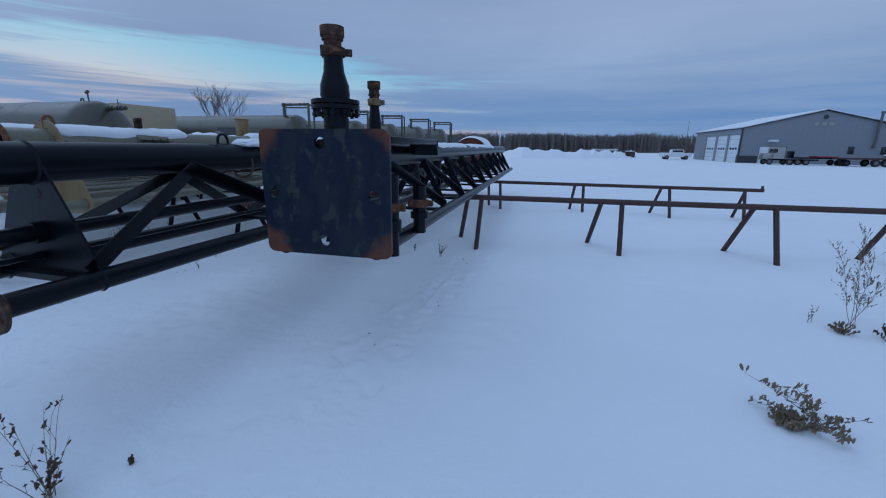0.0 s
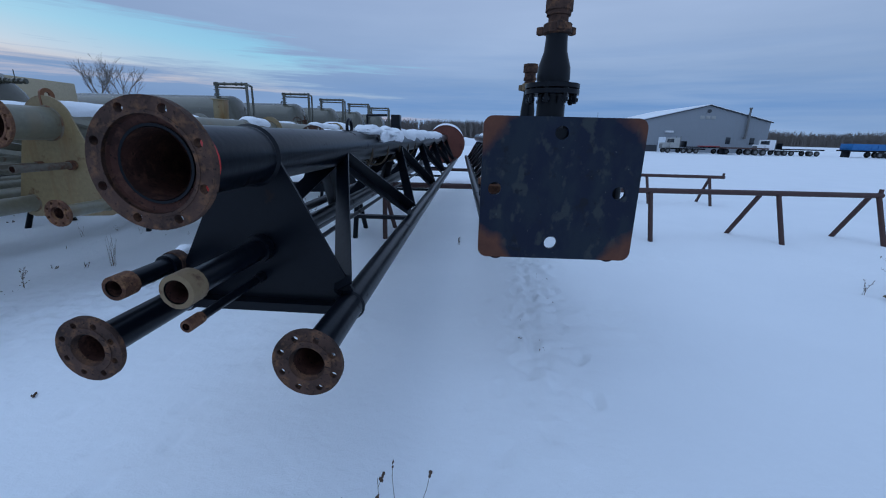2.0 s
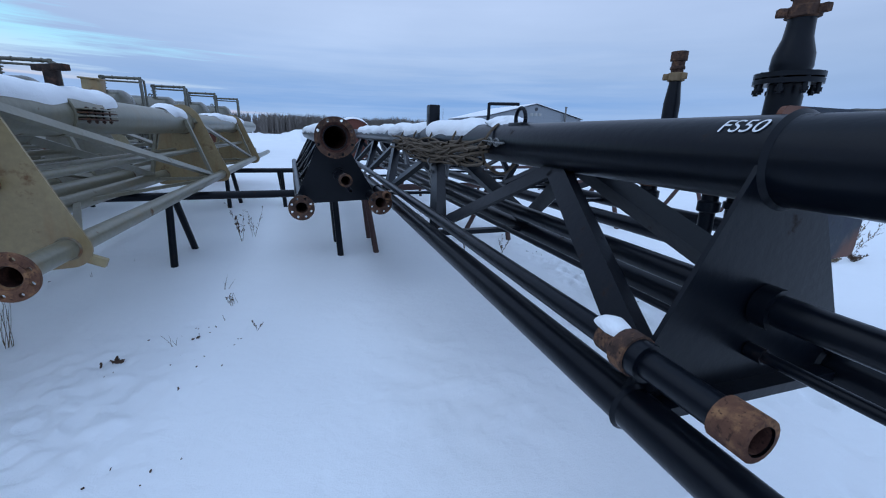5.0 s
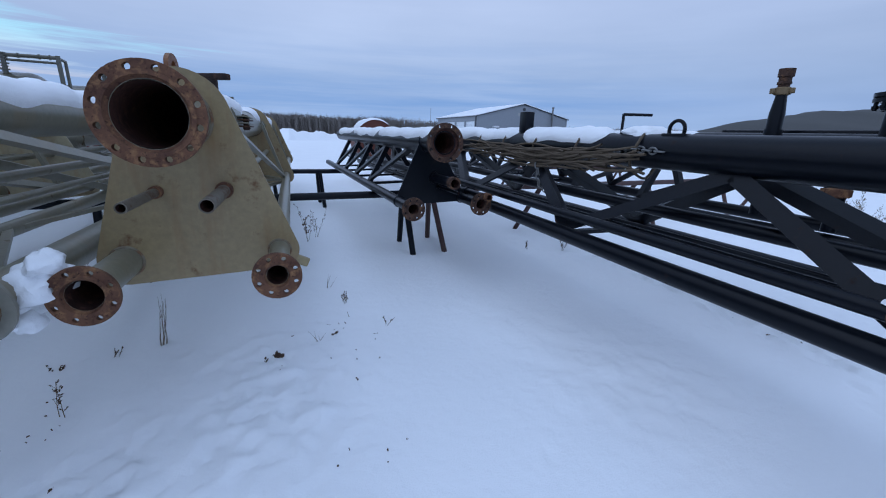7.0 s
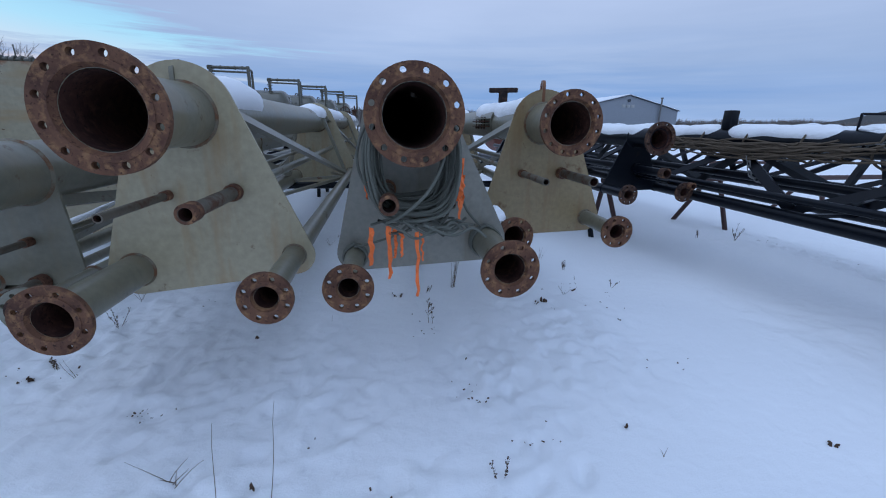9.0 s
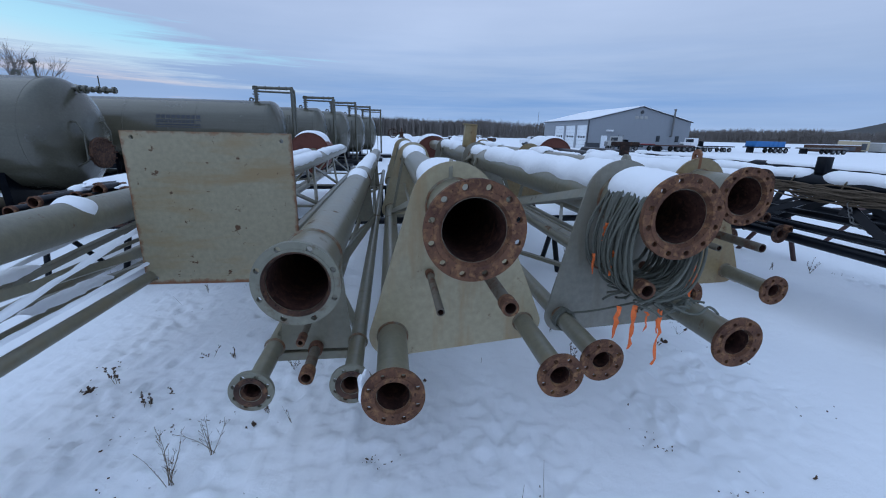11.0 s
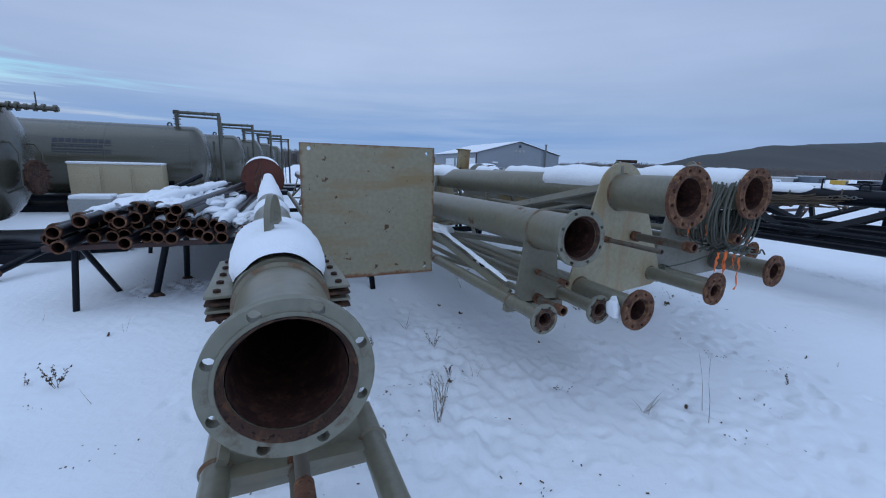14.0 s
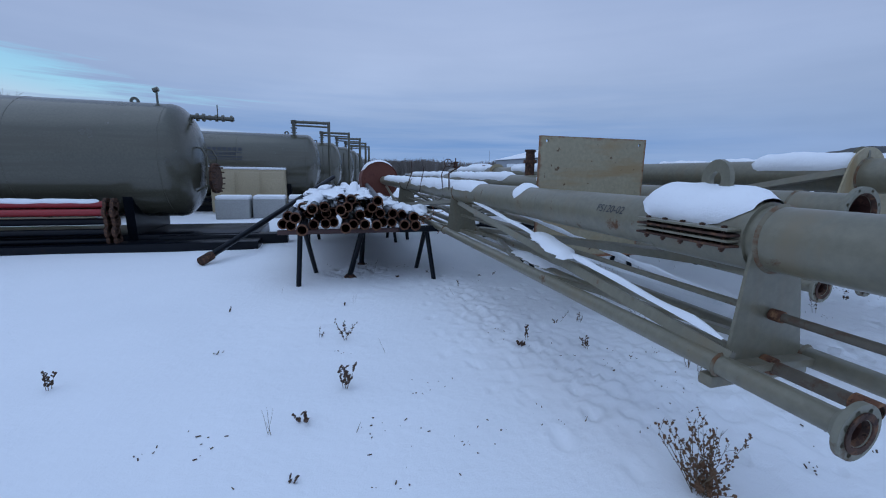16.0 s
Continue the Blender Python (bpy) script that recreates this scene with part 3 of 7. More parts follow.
def make_ground():
    xs, ys = axis_steps(-11.5, 4.5, 0.032, 2600), axis_steps(1.0, 7.0, 0.032, 2600)
    X, Y = np.array(xs), np.array(ys)
    H = np.zeros((len(ys), len(xs)))
    for j, y in enumerate(ys):
        if abs(y) < 60:
            for i, x in enumerate(xs):
                if abs(x) < 60:
                    H[j, i] = ground_height(x, y)
                    if -11.6 < x < 4.6 and 0.9 < y < 7.1:
                        k = max(0.0, noise.noise((x * .8, y * .8, 9)))
                        H[j, i] += 0.005 * noise.noise((x * 6, y * 6, 5)) * (0.3 + k * 5) + 0.007 * abs(noise.noise((x * 13, y * 13, 8))) * k * 4
                        tr = max(math.exp(-((x - tx) / tw) ** 2 - ((y - ty) / tl) ** 2) for tx, ty, tw, tl in TRAMPLED)
                        if tr > 0.02:
                            H[j, i] += tr * (0.042 * noise.noise((x * 8, y * 6, 2)) + 0.040 * noise.noise((x * 15, y * 13, 4)) + 0.018 * noise.noise((x * 27, y * 24, 6)))
    for px, py, a, sz, dp in TRAILS:
        ii = np.where(np.abs(X - px) < 0.4)[0]
        jj = np.where(np.abs(Y - py) < 0.4)[0]
        if len(ii) == 0 or len(jj) == 0:
            continue
        ex, ey = X[ii][None, :] - px, Y[jj][:, None] - py
        u, v = ex * math.cos(a) + ey * math.sin(a), -ex * math.sin(a) + ey * math.cos(a)
        q = (u / (sz * 1.5)) ** 2 + (v / (sz * 0.7)) ** 2
        H[np.ix_(jj, ii)] += -dp * np.exp(-q ** 3 * 1.2) + dp * 0.35 * np.exp(-(q - 1.7) ** 2 * 2.5)
    gx, gy = np.meshgrid(X, Y)
    vs = np.stack([gx, gy, H], -1).reshape(-1, 3)
    w = len(xs)
    idx = np.arange(len(xs) * len(ys)).reshape(len(ys), w)
    fs = np.stack([idx[:-1, :-1], idx[:-1, 1:], idx[1:, 1:], idx[1:, :-1]], -1).reshape(-1, 4)
    me = bpy.data.meshes.new("ground")
    me.from_pydata(vs.tolist(), [], fs.tolist())
    me.shade_smooth()
    me.materials.append(M_GROUND)
    return tagged(new("ground", me), "snow covered gravel yard with footprints and dry weeds", "ground", kind="structure")


make_ground()


# ---- flare stack trusses ----
def cradle(z, R, dip):
    """The hollow edge of a plate fitted under a pipe, from its +x side round to its -x side."""
    return [((R - 0.0015) * math.cos(radians(a)), z + (R - 0.0015) * math.sin(radians(a))) for a in np.linspace(-dip, dip - 180, 25)]


def truss(label, x, y, z, R, Rf, bolts, legs, length, pal, stub, yaw=0.0, tubes=(), nodes=(), style="flat", lift=0.0, plates=(), lobes=(0.09, 0.05), narrow=False, bar=0.09, group="flare stack trusses", nodes_right=None):
    """A lattice mast lying on its two legs: main pipe on top, open flanged ends towards -y. Local y runs from its front face."""
    root = thing("lattice_mast", pose(x, y, lift, 0, 0, yaw), label, "mast", group)
    body, gm, fm = pal
    bm = bmesh.new()
    open_pipe(bm, 0, z, 0.024, length, R)
    part("main_pipe", bm, body, root)
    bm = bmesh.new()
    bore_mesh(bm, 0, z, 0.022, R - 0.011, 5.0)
    part("bore", bm, M_BORE, root, "rusted inside of the pipe, its shade toned into the colour")
    flange(root, 0, 0, z, Rf, R - 0.006, bolts, fm)
    for lx, lz, lr, lf, ly, nb in legs:
        bm = bmesh.new()
        open_pipe(bm, lx, lz, ly + 0.017, length, lr, 0.006, 24)
        leg = part("leg_pipe", bm, body, root)
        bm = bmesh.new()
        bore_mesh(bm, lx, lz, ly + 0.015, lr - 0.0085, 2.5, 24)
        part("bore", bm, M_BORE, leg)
        flange(leg, lx, ly, lz, lf, lr - 0.005, nb, fm, 0.02)
    (xl, zl, rl, *_), (xr, zr, rr, *_) = legs
    for gy in (stub, *plates):
        if narrow:
            zb = min(zl, zr) - 0.02
            out = [(xl + rl * 0.6, zb), (xr - rr * 0.6, zb)] + cradle(z, R, 8)
        else:
            out = hull(ring(0, z, R + lobes[0], 40) + ring(xl, zl, rl + lobes[1], 28) + ring(xr, zr, rr + lobes[1], 28))
            if lobes[0] <= 0:
                near = [math.hypot(px, pz - z) < R for px, pz in out]
                k = next(i for i in range(len(out)) if near[i] and not near[i - 1])
                out = [p for p, c in zip(out[k:] + out[:k], near[k:] + near[:k]) if not c] + cradle(z, R, 4)
        bm = holed(out, [] if narrow else [ring(0, z, R - 0.002, 32)] + [ring(lx, lz, lr - 0.002, 20) for lx, lz, lr, *_ in legs] if lobes[0] > 0 else [], 0.014)
        g = part("gusset_plate", bm, gm, root)
        g.matrix_basis = Matrix.Translation((0, gy, 0))
        bm = bmesh.new()
        lathe(bm, [(R + 0.001, -0.012), (R + 0.012, 0.0)], at_y(0, gy, z))
        bmesh.ops.translate(bm, vec=(0, -gy, 0), verts=bm.verts[:])
        part("weld", bm, body if body is M_BLACK else M_WELD, g)
        for lx, lz, lr, *_ in legs:
            bm = bmesh.new()
            lathe(bm, [(lr + 0.001, -0.010), (lr + 0.010, 0.0)], at_y(lx, 0, lz), 24)
            part("weld", bm, body if body is M_BLACK else M_WELD, g)
    for tx, tz, tr, ty, tm, cup in tubes:
        bm = bmesh.new()
        open_pipe(bm, tx, tz, ty, stub - 0.02, tr, 0.005, 18)
        tb = part("line_pipe", bm, body if body is M_BLACK else tm, root)
        bm = bmesh.new()
        lathe(bm, [(tr * 0.9, 0), (tr * 0.9, min(length, 9.0) - stub), (0, min(length, 9.0) - stub)], at_y(tx, stub + 0.015, tz), 18)
        part("line_run", bm, body, tb)
        if cup:
            bm = bmesh.new()
            lathe(bm, [(tr - 0.004, -0.002), (tr * 1.28, 0.0), (tr * 1.28, 0.07), (tr, 0.075)], at_y(tx, ty, tz), 18)
            part("collar", bm, M_RUST if tm in (M_BLACK, M_DIRTY) else tm, tb)
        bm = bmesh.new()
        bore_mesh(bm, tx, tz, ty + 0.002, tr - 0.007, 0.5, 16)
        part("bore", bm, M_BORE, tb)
        bm = bmesh.new()
        lathe(bm, [(tr, -0.05), (tr * 1.35, -0.05), (tr * 1.35, -0.005), (tr, -0.004)], at_y(tx, stub, tz), 18)
        part("coupling", bm, body if body is M_BLACK else M_RUST, tb, "rusty coupling ring")
    # lattice: nodes are (height flag, y) in turn
    for li, (lx, lz, lr, *_) in enumerate(legs):
        side = Vector((lx, 0, lz - z)).normalized()
        up = side.cross(Vector((0, 1, 0)))
        for (k0, y0), (k1, y1) in (nodes_right if li and nodes_right else nodes):
            out = side * (R * 1.01) if style == "flat" else side * (R + 0.018) if narrow else Vector((math.copysign(R * 1.12, lx), 0, 0.03))
            a = Vector((0, y0, z)) + out if k0 else Vector((lx, y0, lz)) - side * (lr * 0.95)
            b = Vector((0, y1, z)) + out if k1 else Vector((lx, y1, lz)) - side * (lr * 0.95)
            bm = bmesh.new()
            if style == "flat":
                angle_bar(bm, a, b, bar, 0.008, up)
            else:
                flat_bar(bm, a, b, bar, bar * 0.55, up)
            part("brace", bm, body, root, smooth=False)
    for k, yy in {n for pr in nodes for n in pr if not n[0]}:
        bm = bmesh.new()
        flat_bar(bm, (xl, yy, zl), (xr, yy, zr), 0.06, 0.03, (0, 0, 1))
        part("cross_bar", bm, body, root, smooth=False)
    if style == "bar":
        yy, sgn = stub + 0.1, 0
        while yy + 1.6 < length:
            bm = bmesh.new()
            ends = ((xl, yy, zl), (xr, yy + 1.6, zr)) if sgn else ((xr, yy, zr), (xl, yy + 1.6, zl))
            flat_bar(bm, *ends, 0.045, 0.03, (0, 0, 1))
            part("tie_bar", bm, body, root, smooth=False)
            yy, sgn = yy + 1.6, 1 - sgn
    if narrow:
        bm = bmesh.new()
        block(bm, ((xl + xr) / 2, stub + 0.03, min(zl, zr) - rl - 0.018), (xr - xl + 0.06, 0.06, 0.05), bevel=0.005)
        part("cross_channel", bm, body, root)
    return root


def zigzag(y0, half, y1):
    out, y, up = [], y0, 0
    while y + half < y1:
        out.append(((up, y), (1 - up, y + half)))
        y += half
        up = 1 - up
    return out


def ladder(y0, bay, y1):
    out, y = [], y0
    while y + bay < y1:
        out += [((1, y), (0, y + bay)), ((0, y + bay), (1, y + bay))]
        y += bay
    return out


LIFT = 0.035                        # the two near black masts lie a little higher
DARK = (M_BLACK, M_BLACK, M_BROWN)
OLIVE = (M_OLIVE, M_OCHRE, M_RUST)
BEIGE = (M_OLIVE, M_BEIGE, M_RUST)
OLIVE2 = (M_OLIVE, M_OLIVE, M_PAINTFL)
GREYO = (M_OLIVE, M_DULL, M_RUST)

black_mast = truss("black painted lattice flare mast with rusty open flanges", -1.476, 1.425, 1.397, 0.1095, 0.180, 8,
    [(-0.37, 0.783, 0.057, 0.1145, 0.06, 8), (0.37, 0.783, 0.057, 0.1145, 0.056, 8)], 11.8, DARK, 0.52,
    tubes=[(0.007, 1.025, 0.043, 0.013, M_TAR, True), (-0.39, 0.937, 0.036, 0.216, M_BLACK, True), (-0.005, 0.896, 0.016, 0.045, M_BLACK, True)],
    nodes=zigzag(0.5, 0.97, 11.6), bar=0.085, lobes=(-0.01, -0.01), lift=LIFT)
far_black_mast = truss("black lattice flare mast with snow on its pipe", -2.385, 4.95, 1.425, 0.105, 0.175, 8,
    [(-0.315, 0.838, 0.05, 0.108, -0.046, 8), (0.368, 0.858, 0.05, 0.108, -0.047, 8)], 5.9, DARK, 0.42, yaw=2.6,
    tubes=[(0.06, 1.07, 0.045, -0.1, M_BROWN, True), (0.1, 0.98, 0.016, -0.1, M_BROWN, False), (0.42, 0.93, 0.03, -0.1, M_BLACK, True)],
    nodes=ladder(1.0, 0.95, 5.7), bar=0.06, lobes=(-0.01, -0.01))
olive_mast = truss("olive painted lattice flare mast with tan gusset plates", -4.187, 3.253, 1.545, 0.1345, 0.193, 12,
    [(-0.31, 0.86, 0.070, 0.122, -0.016, 8), (0.391, 0.873, 0.052, 0.106, 0.0, 8)], 11.0, OLIVE, 0.45,
    tubes=[(0.159, 1.205, 0.030, -0.045, M_DIRTY, False), (-0.135, 1.201, 0.022, -0.015, M_DIRTY, False)],
    nodes=[((1, 0.5), (0, 3.87)), ((0, 3.87), (1, 3.9)), ((1, 4.3), (0, 7.6)), ((0, 7.6), (1, 7.6))], style="bar", bar=0.06, plates=(4.35, 7.9))
rope_mast = truss("olive lattice flare mast with coiled rope hung on its flange", -5.174, 2.547, 1.556, 0.1365, 0.201, 12,
    [(-0.293, 0.828, 0.052, 0.112, 0.005, 8), (0.434, 0.898, 0.078, 0.137, -0.006, 8)], 11.0, GREYO, 0.53,
    tubes=[(-0.109, 1.194, 0.034, 0.014, M_DIRTY, True), (0.2, 1.15, 0.02, 0.25, M_DIRTY, False)],
    nodes=[((1, 0.6), (0, 3.9)), ((0, 3.9), (1, 3.95)), ((1, 4.3), (0, 7.6)), ((0, 7.6), (1, 7.6))], style="bar", bar=0.06, plates=(4.6, 8.2))
tan_mast = truss("olive lattice flare mast with rusty open flanges", -6.185, 2.357, 1.546, 0.1365, 0.203, 12,
    [(-0.322, 0.817, 0.078, 0.137, 0.016, 8), (0.422, 0.873, 0.052, 0.106, 0.019, 8)], 12.0, BEIGE, 0.57,
    tubes=[(0.176, 1.199, 0.030, 0.05, M_DIRTY, True), (-0.12, 1.185, 0.018, 0.065, M_DIRTY, False)],
    nodes=[((1, 0.62), (0, 3.9)), ((0, 3.9), (1, 3.95)), ((1, 4.3), (0, 7.6)), ((0, 7.6), (1, 7.6))], style="bar", bar=0.06, plates=(4.4, 8.0))
small_mast = truss("small olive lattice mast with painted open flanges", -6.903, 2.523, 1.286, 0.137, 0.185, 8,
    [(-0.233, 0.78, 0.045, 0.098, 0.004, 8), (0.206, 0.793, 0.045, 0.098, -0.002, 8)], 10.5, OLIVE2, 0.40, narrow=True,
    tubes=[(-0.014, 0.777, 0.028, 0.094, M_DIRTY, True), (-0.021, 0.975, 0.016, 0.074, M_DIRTY, True)],
    nodes=[((0, 0.45), (1, 3.6)), ((1, 3.7), (0, 6.9)), ((0, 6.9), (1, 9.8))], nodes_right=[((1, 0.5), (0, 3.6)), ((0, 3.7), (1, 6.9))], style="bar", bar=0.055, plates=(3.7, 7.0))
lug_mast = truss("olive lattice mast with snow, lifting lug and painted flanges", -8.668, 1.366, 1.280, 0.128, 0.169, 8,
    [(-0.211, 0.78, 0.042, 0.092, 0.0, 8), (0.265, 0.764, 0.042, 0.092, 0.015, 8)], 11.8, OLIVE2, 0.45, narrow=True,
    tubes=[(0.016, 0.766, 0.027, 0.07, M_DIRTY, True), (0.018, 0.975, 0.018, 0.004, M_DIRTY, True)],
    nodes=[((0, 0.42), (1, 4.3)), ((1, 4.5), (0, 8.2)), ((0, 8.2), (1, 11.0))], nodes_right=[((1, 0.5), (0, 4.3)), ((0, 4.5), (1, 8.2))], style="bar", bar=0.055, plates=(4.4, 8.3))


def base_plate_mast(label, x, y, z, w, h, zc, yaw, pal, R, legs, length, holes, hole_r, corner, plate_mat, nodes, style, bar, x_off=0.0, lift=0.0):
    """A mast seen from its base: a drilled square plate closes the end."""
    root = thing("lattice_mast", pose(x, y, lift, 0, 0, yaw), label, "mast", "flare stack trusses")
    pts = []
    for cx, cz, a0 in ((w / 2 - corner, h / 2 - corner, 0), (-w / 2 + corner, h / 2 - corner, 90), (-w / 2 + corner, -h / 2 + corner, 180), (w / 2 - corner, -h / 2 + corner, 270)):
        pts += [(x_off + cx + corner * math.cos(radians(a0 + k * 18)), zc + cz + corner * math.sin(radians(a0 + k * 18))) for k in range(6)]
    part("base_plate", holed(pts, [ring(hx, hz, hole_r, 20) for hx, hz in holes], 0.025), plate_mat, root, "", smooth=False)
    bm = bmesh.new()
    lathe(bm, [(0, 0), (R, 0), (R, length), (0, length)], at_y(0, 0.026, z))
    part("main_pipe", bm, pal[0], root)
    for lx, lz, lr in legs:
        bm = bmesh.new()
        lathe(bm, [(0, 0), (lr, 0), (lr, length), (0, length)], at_y(lx, 0.026, lz), 24)
        part("leg_pipe", bm, pal[0], root)
        side = Vector((lx, 0, lz - z)).normalized()
        up = side.cross(Vector((0, 1, 0)))
        for (k0, y0), (k1, y1) in nodes:
            a = Vector((0, y0, z)) + side * (R * 1.01) if k0 else Vector((lx, y0, lz)) - side * (lr * 0.95)
            b = Vector((0, y1, z)) + side * (R * 1.01) if k1 else Vector((lx, y1, lz)) - side * (lr * 0.95)
            bm = bmesh.new()
            angle_bar(bm, a, b, bar, 0.008, up) if style == "flat" else flat_bar(bm, a, b, bar, bar * 0.55, up)
            part("brace", bm, pal[0], root, smooth=False)
    for k, yy in {n for pr in nodes for n in pr if not n[0]}:
        bm = bmesh.new()
        flat_bar(bm, (legs[0][0], yy, legs[0][1]), (legs[1][0], yy, legs[1][1]), 0.06, 0.03, (0, 0, 1))
        part("cross_bar", bm, pal[0], root, smooth=False)
    return root


navy_mast = base_plate_mast("black lattice mast ending in a worn navy base plate", -0.12, 2.64, 1.44, 0.86, 0.775, 1.213, 1.8, DARK, 0.105,
    [(-0.33, 0.86, 0.052), (0.31, 0.86, 0.052)], 10.7, [(-0.026, 0.918), (0.319, 1.208), (-0.359, 1.216), (-0.02, 1.52)], 0.036, 0.05, M_NAVY, ladder(0.9, 1.0, 10.5), "flat", 0.06, -0.005, LIFT)
grey_mast = base_plate_mast("olive lattice mast ending in a square weathered base plate", -7.84, 4.17, 1.40, 1.19, 1.18, 1.286, 0.0, OLIVE, 0.11,
    [(-0.3, 0.85, 0.05), (0.3, 0.85, 0.05)], 9.0, [(-0.52, 1.83), (0.52, 1.82), (0.52, 0.75), (-0.52, 0.75)], 0.016, 0.004, M_GREY, zigzag(0.3, 1.2, 9.0), "bar", 0.05)


# ---- wind shrouds at the mast tips ----
def shroud(mast, x, y, z, r, ln):
    """A rust red wind shroud round the mast's tip, in the mast's own coordinates."""
    bm = bmesh.new()
    lathe(bm, [(0, 0.02), (r * 0.97, 0.02), (r, 0.0), (r + 0.012, 0.0), (r + 0.012, 0.05), (r, 0.055), (r, ln), (0, ln)], at_y(x, y, z), 48)
    part("tip_shroud", bm, M_DRUM, mast, "rust red flare tip shroud")
    o = mast.location
    snow_on_pipe(o.x + x, o.y + y + 0.02, o.y + y + ln - 0.02, o.z + z, r + 0.006, 0.06, 55, 0, int(o.x * 10) % 17, label="snow capping the rust red tip shroud")


shroud(black_mast, 0.046, 11.845, 1.22, 0.56, 1.4)
shroud(rope_mast, 0.0, 11.05, 1.25, 0.55, 1.2)
shroud(lug_mast, -0.122, 11.83, 1.27, 0.55, 1.2)


# ---- pipe racks (trestles) ----
def trestle(label, p0, p1, z, r, legs, mat, stub=True):
    """A pipe rail on splayed legs; legs are (top x, foot x, foot y)."""
    root = thing("pipe_rail_trestle", Matrix(), label, "trestle", "trestles")
    (x0, y0), (x1, y1) = p0, p1
    bm = bmesh.new()
    rod(bm, (x0, y0, z), (x1, y1, z), r, seg=20)
    part("rail", bm, mat, root)
    if stub:
        bm = bmesh.new()
        rod(bm, (x1 - 0.03, y1, z - 0.03), (x1 - 0.03, y1, z + 0.10), r * 0.7, seg=14)
        part("end_stop", bm, mat, root)
    for xt, xf, yf in legs:
        bm = bmesh.new()
        rod(bm, (xt, y0 + (y1 - y0) * (xt - x0) / (x1 - x0), z), (xf, yf, -0.05), r * 0.85, seg=16)
        part("leg", bm, mat, root)
    return root


trestle("rusty brown pipe trestle standing in the snow", (-2.02, 6.66), (5.9, 7.26), 0.765, 0.042,
    [(-1.95, -1.87, 6.26), (-1.98, -1.86, 7.08), (-0.1, -0.31, 7.22), (0.12, 0.11, 6.48), (1.93, 1.81, 7.53), (2.22, 2.22, 6.69), (3.98, 3.85, 7.6), (4.25, 4.26, 6.80), (5.72, 5.60, 7.63), (5.85, 5.90, 6.96)], M_RAIL)
trestle("far rusty brown pipe trestle standing in the snow", (-2.0, 11.0), (5.72, 11.1), 0.675, 0.04,
    [(-0.45, -0.5, 11.5), (-0.15, -0.1, 10.9), (1.7, 1.62, 11.5), (1.9, 1.92, 10.95), (3.65, 3.54, 11.55), (3.82, 3.83, 10.75), (5.38, 5.32, 11.46), (5.36, 5.31, 10.73)], M_RAIL)
trestle("dark pipe trestle under the olive masts", (-9.4, 6.25), (-2.2, 6.56), 0.735, 0.045,
    [(-2.35, -2.32, 6.21), (-2.38, -2.33, 6.94), (-4.15, -4.11, 6.18), (-4.1, -4.07, 6.94), (-5.6, -5.54, 6.13), (-5.5, -5.43, 6.77), (-7.4, -7.4, 6.0), (-7.3, -7.3, 6.7)], M_BLACK, False)
trestle("far dark pipe trestle under the olive masts", (-9.8, 10.1), (-2.6, 10.1), 0.70, 0.045,
    [(-3.2, -3.15, 9.8), (-3.25, -3.2, 10.5), (-4.2, -4.15, 9.8), (-4.1, -4.05, 10.5), (-6.7, -6.7, 9.8), (-6.6, -6.6, 10.5), (-8.6, -8.6, 9.8)], M_BLACK, False)


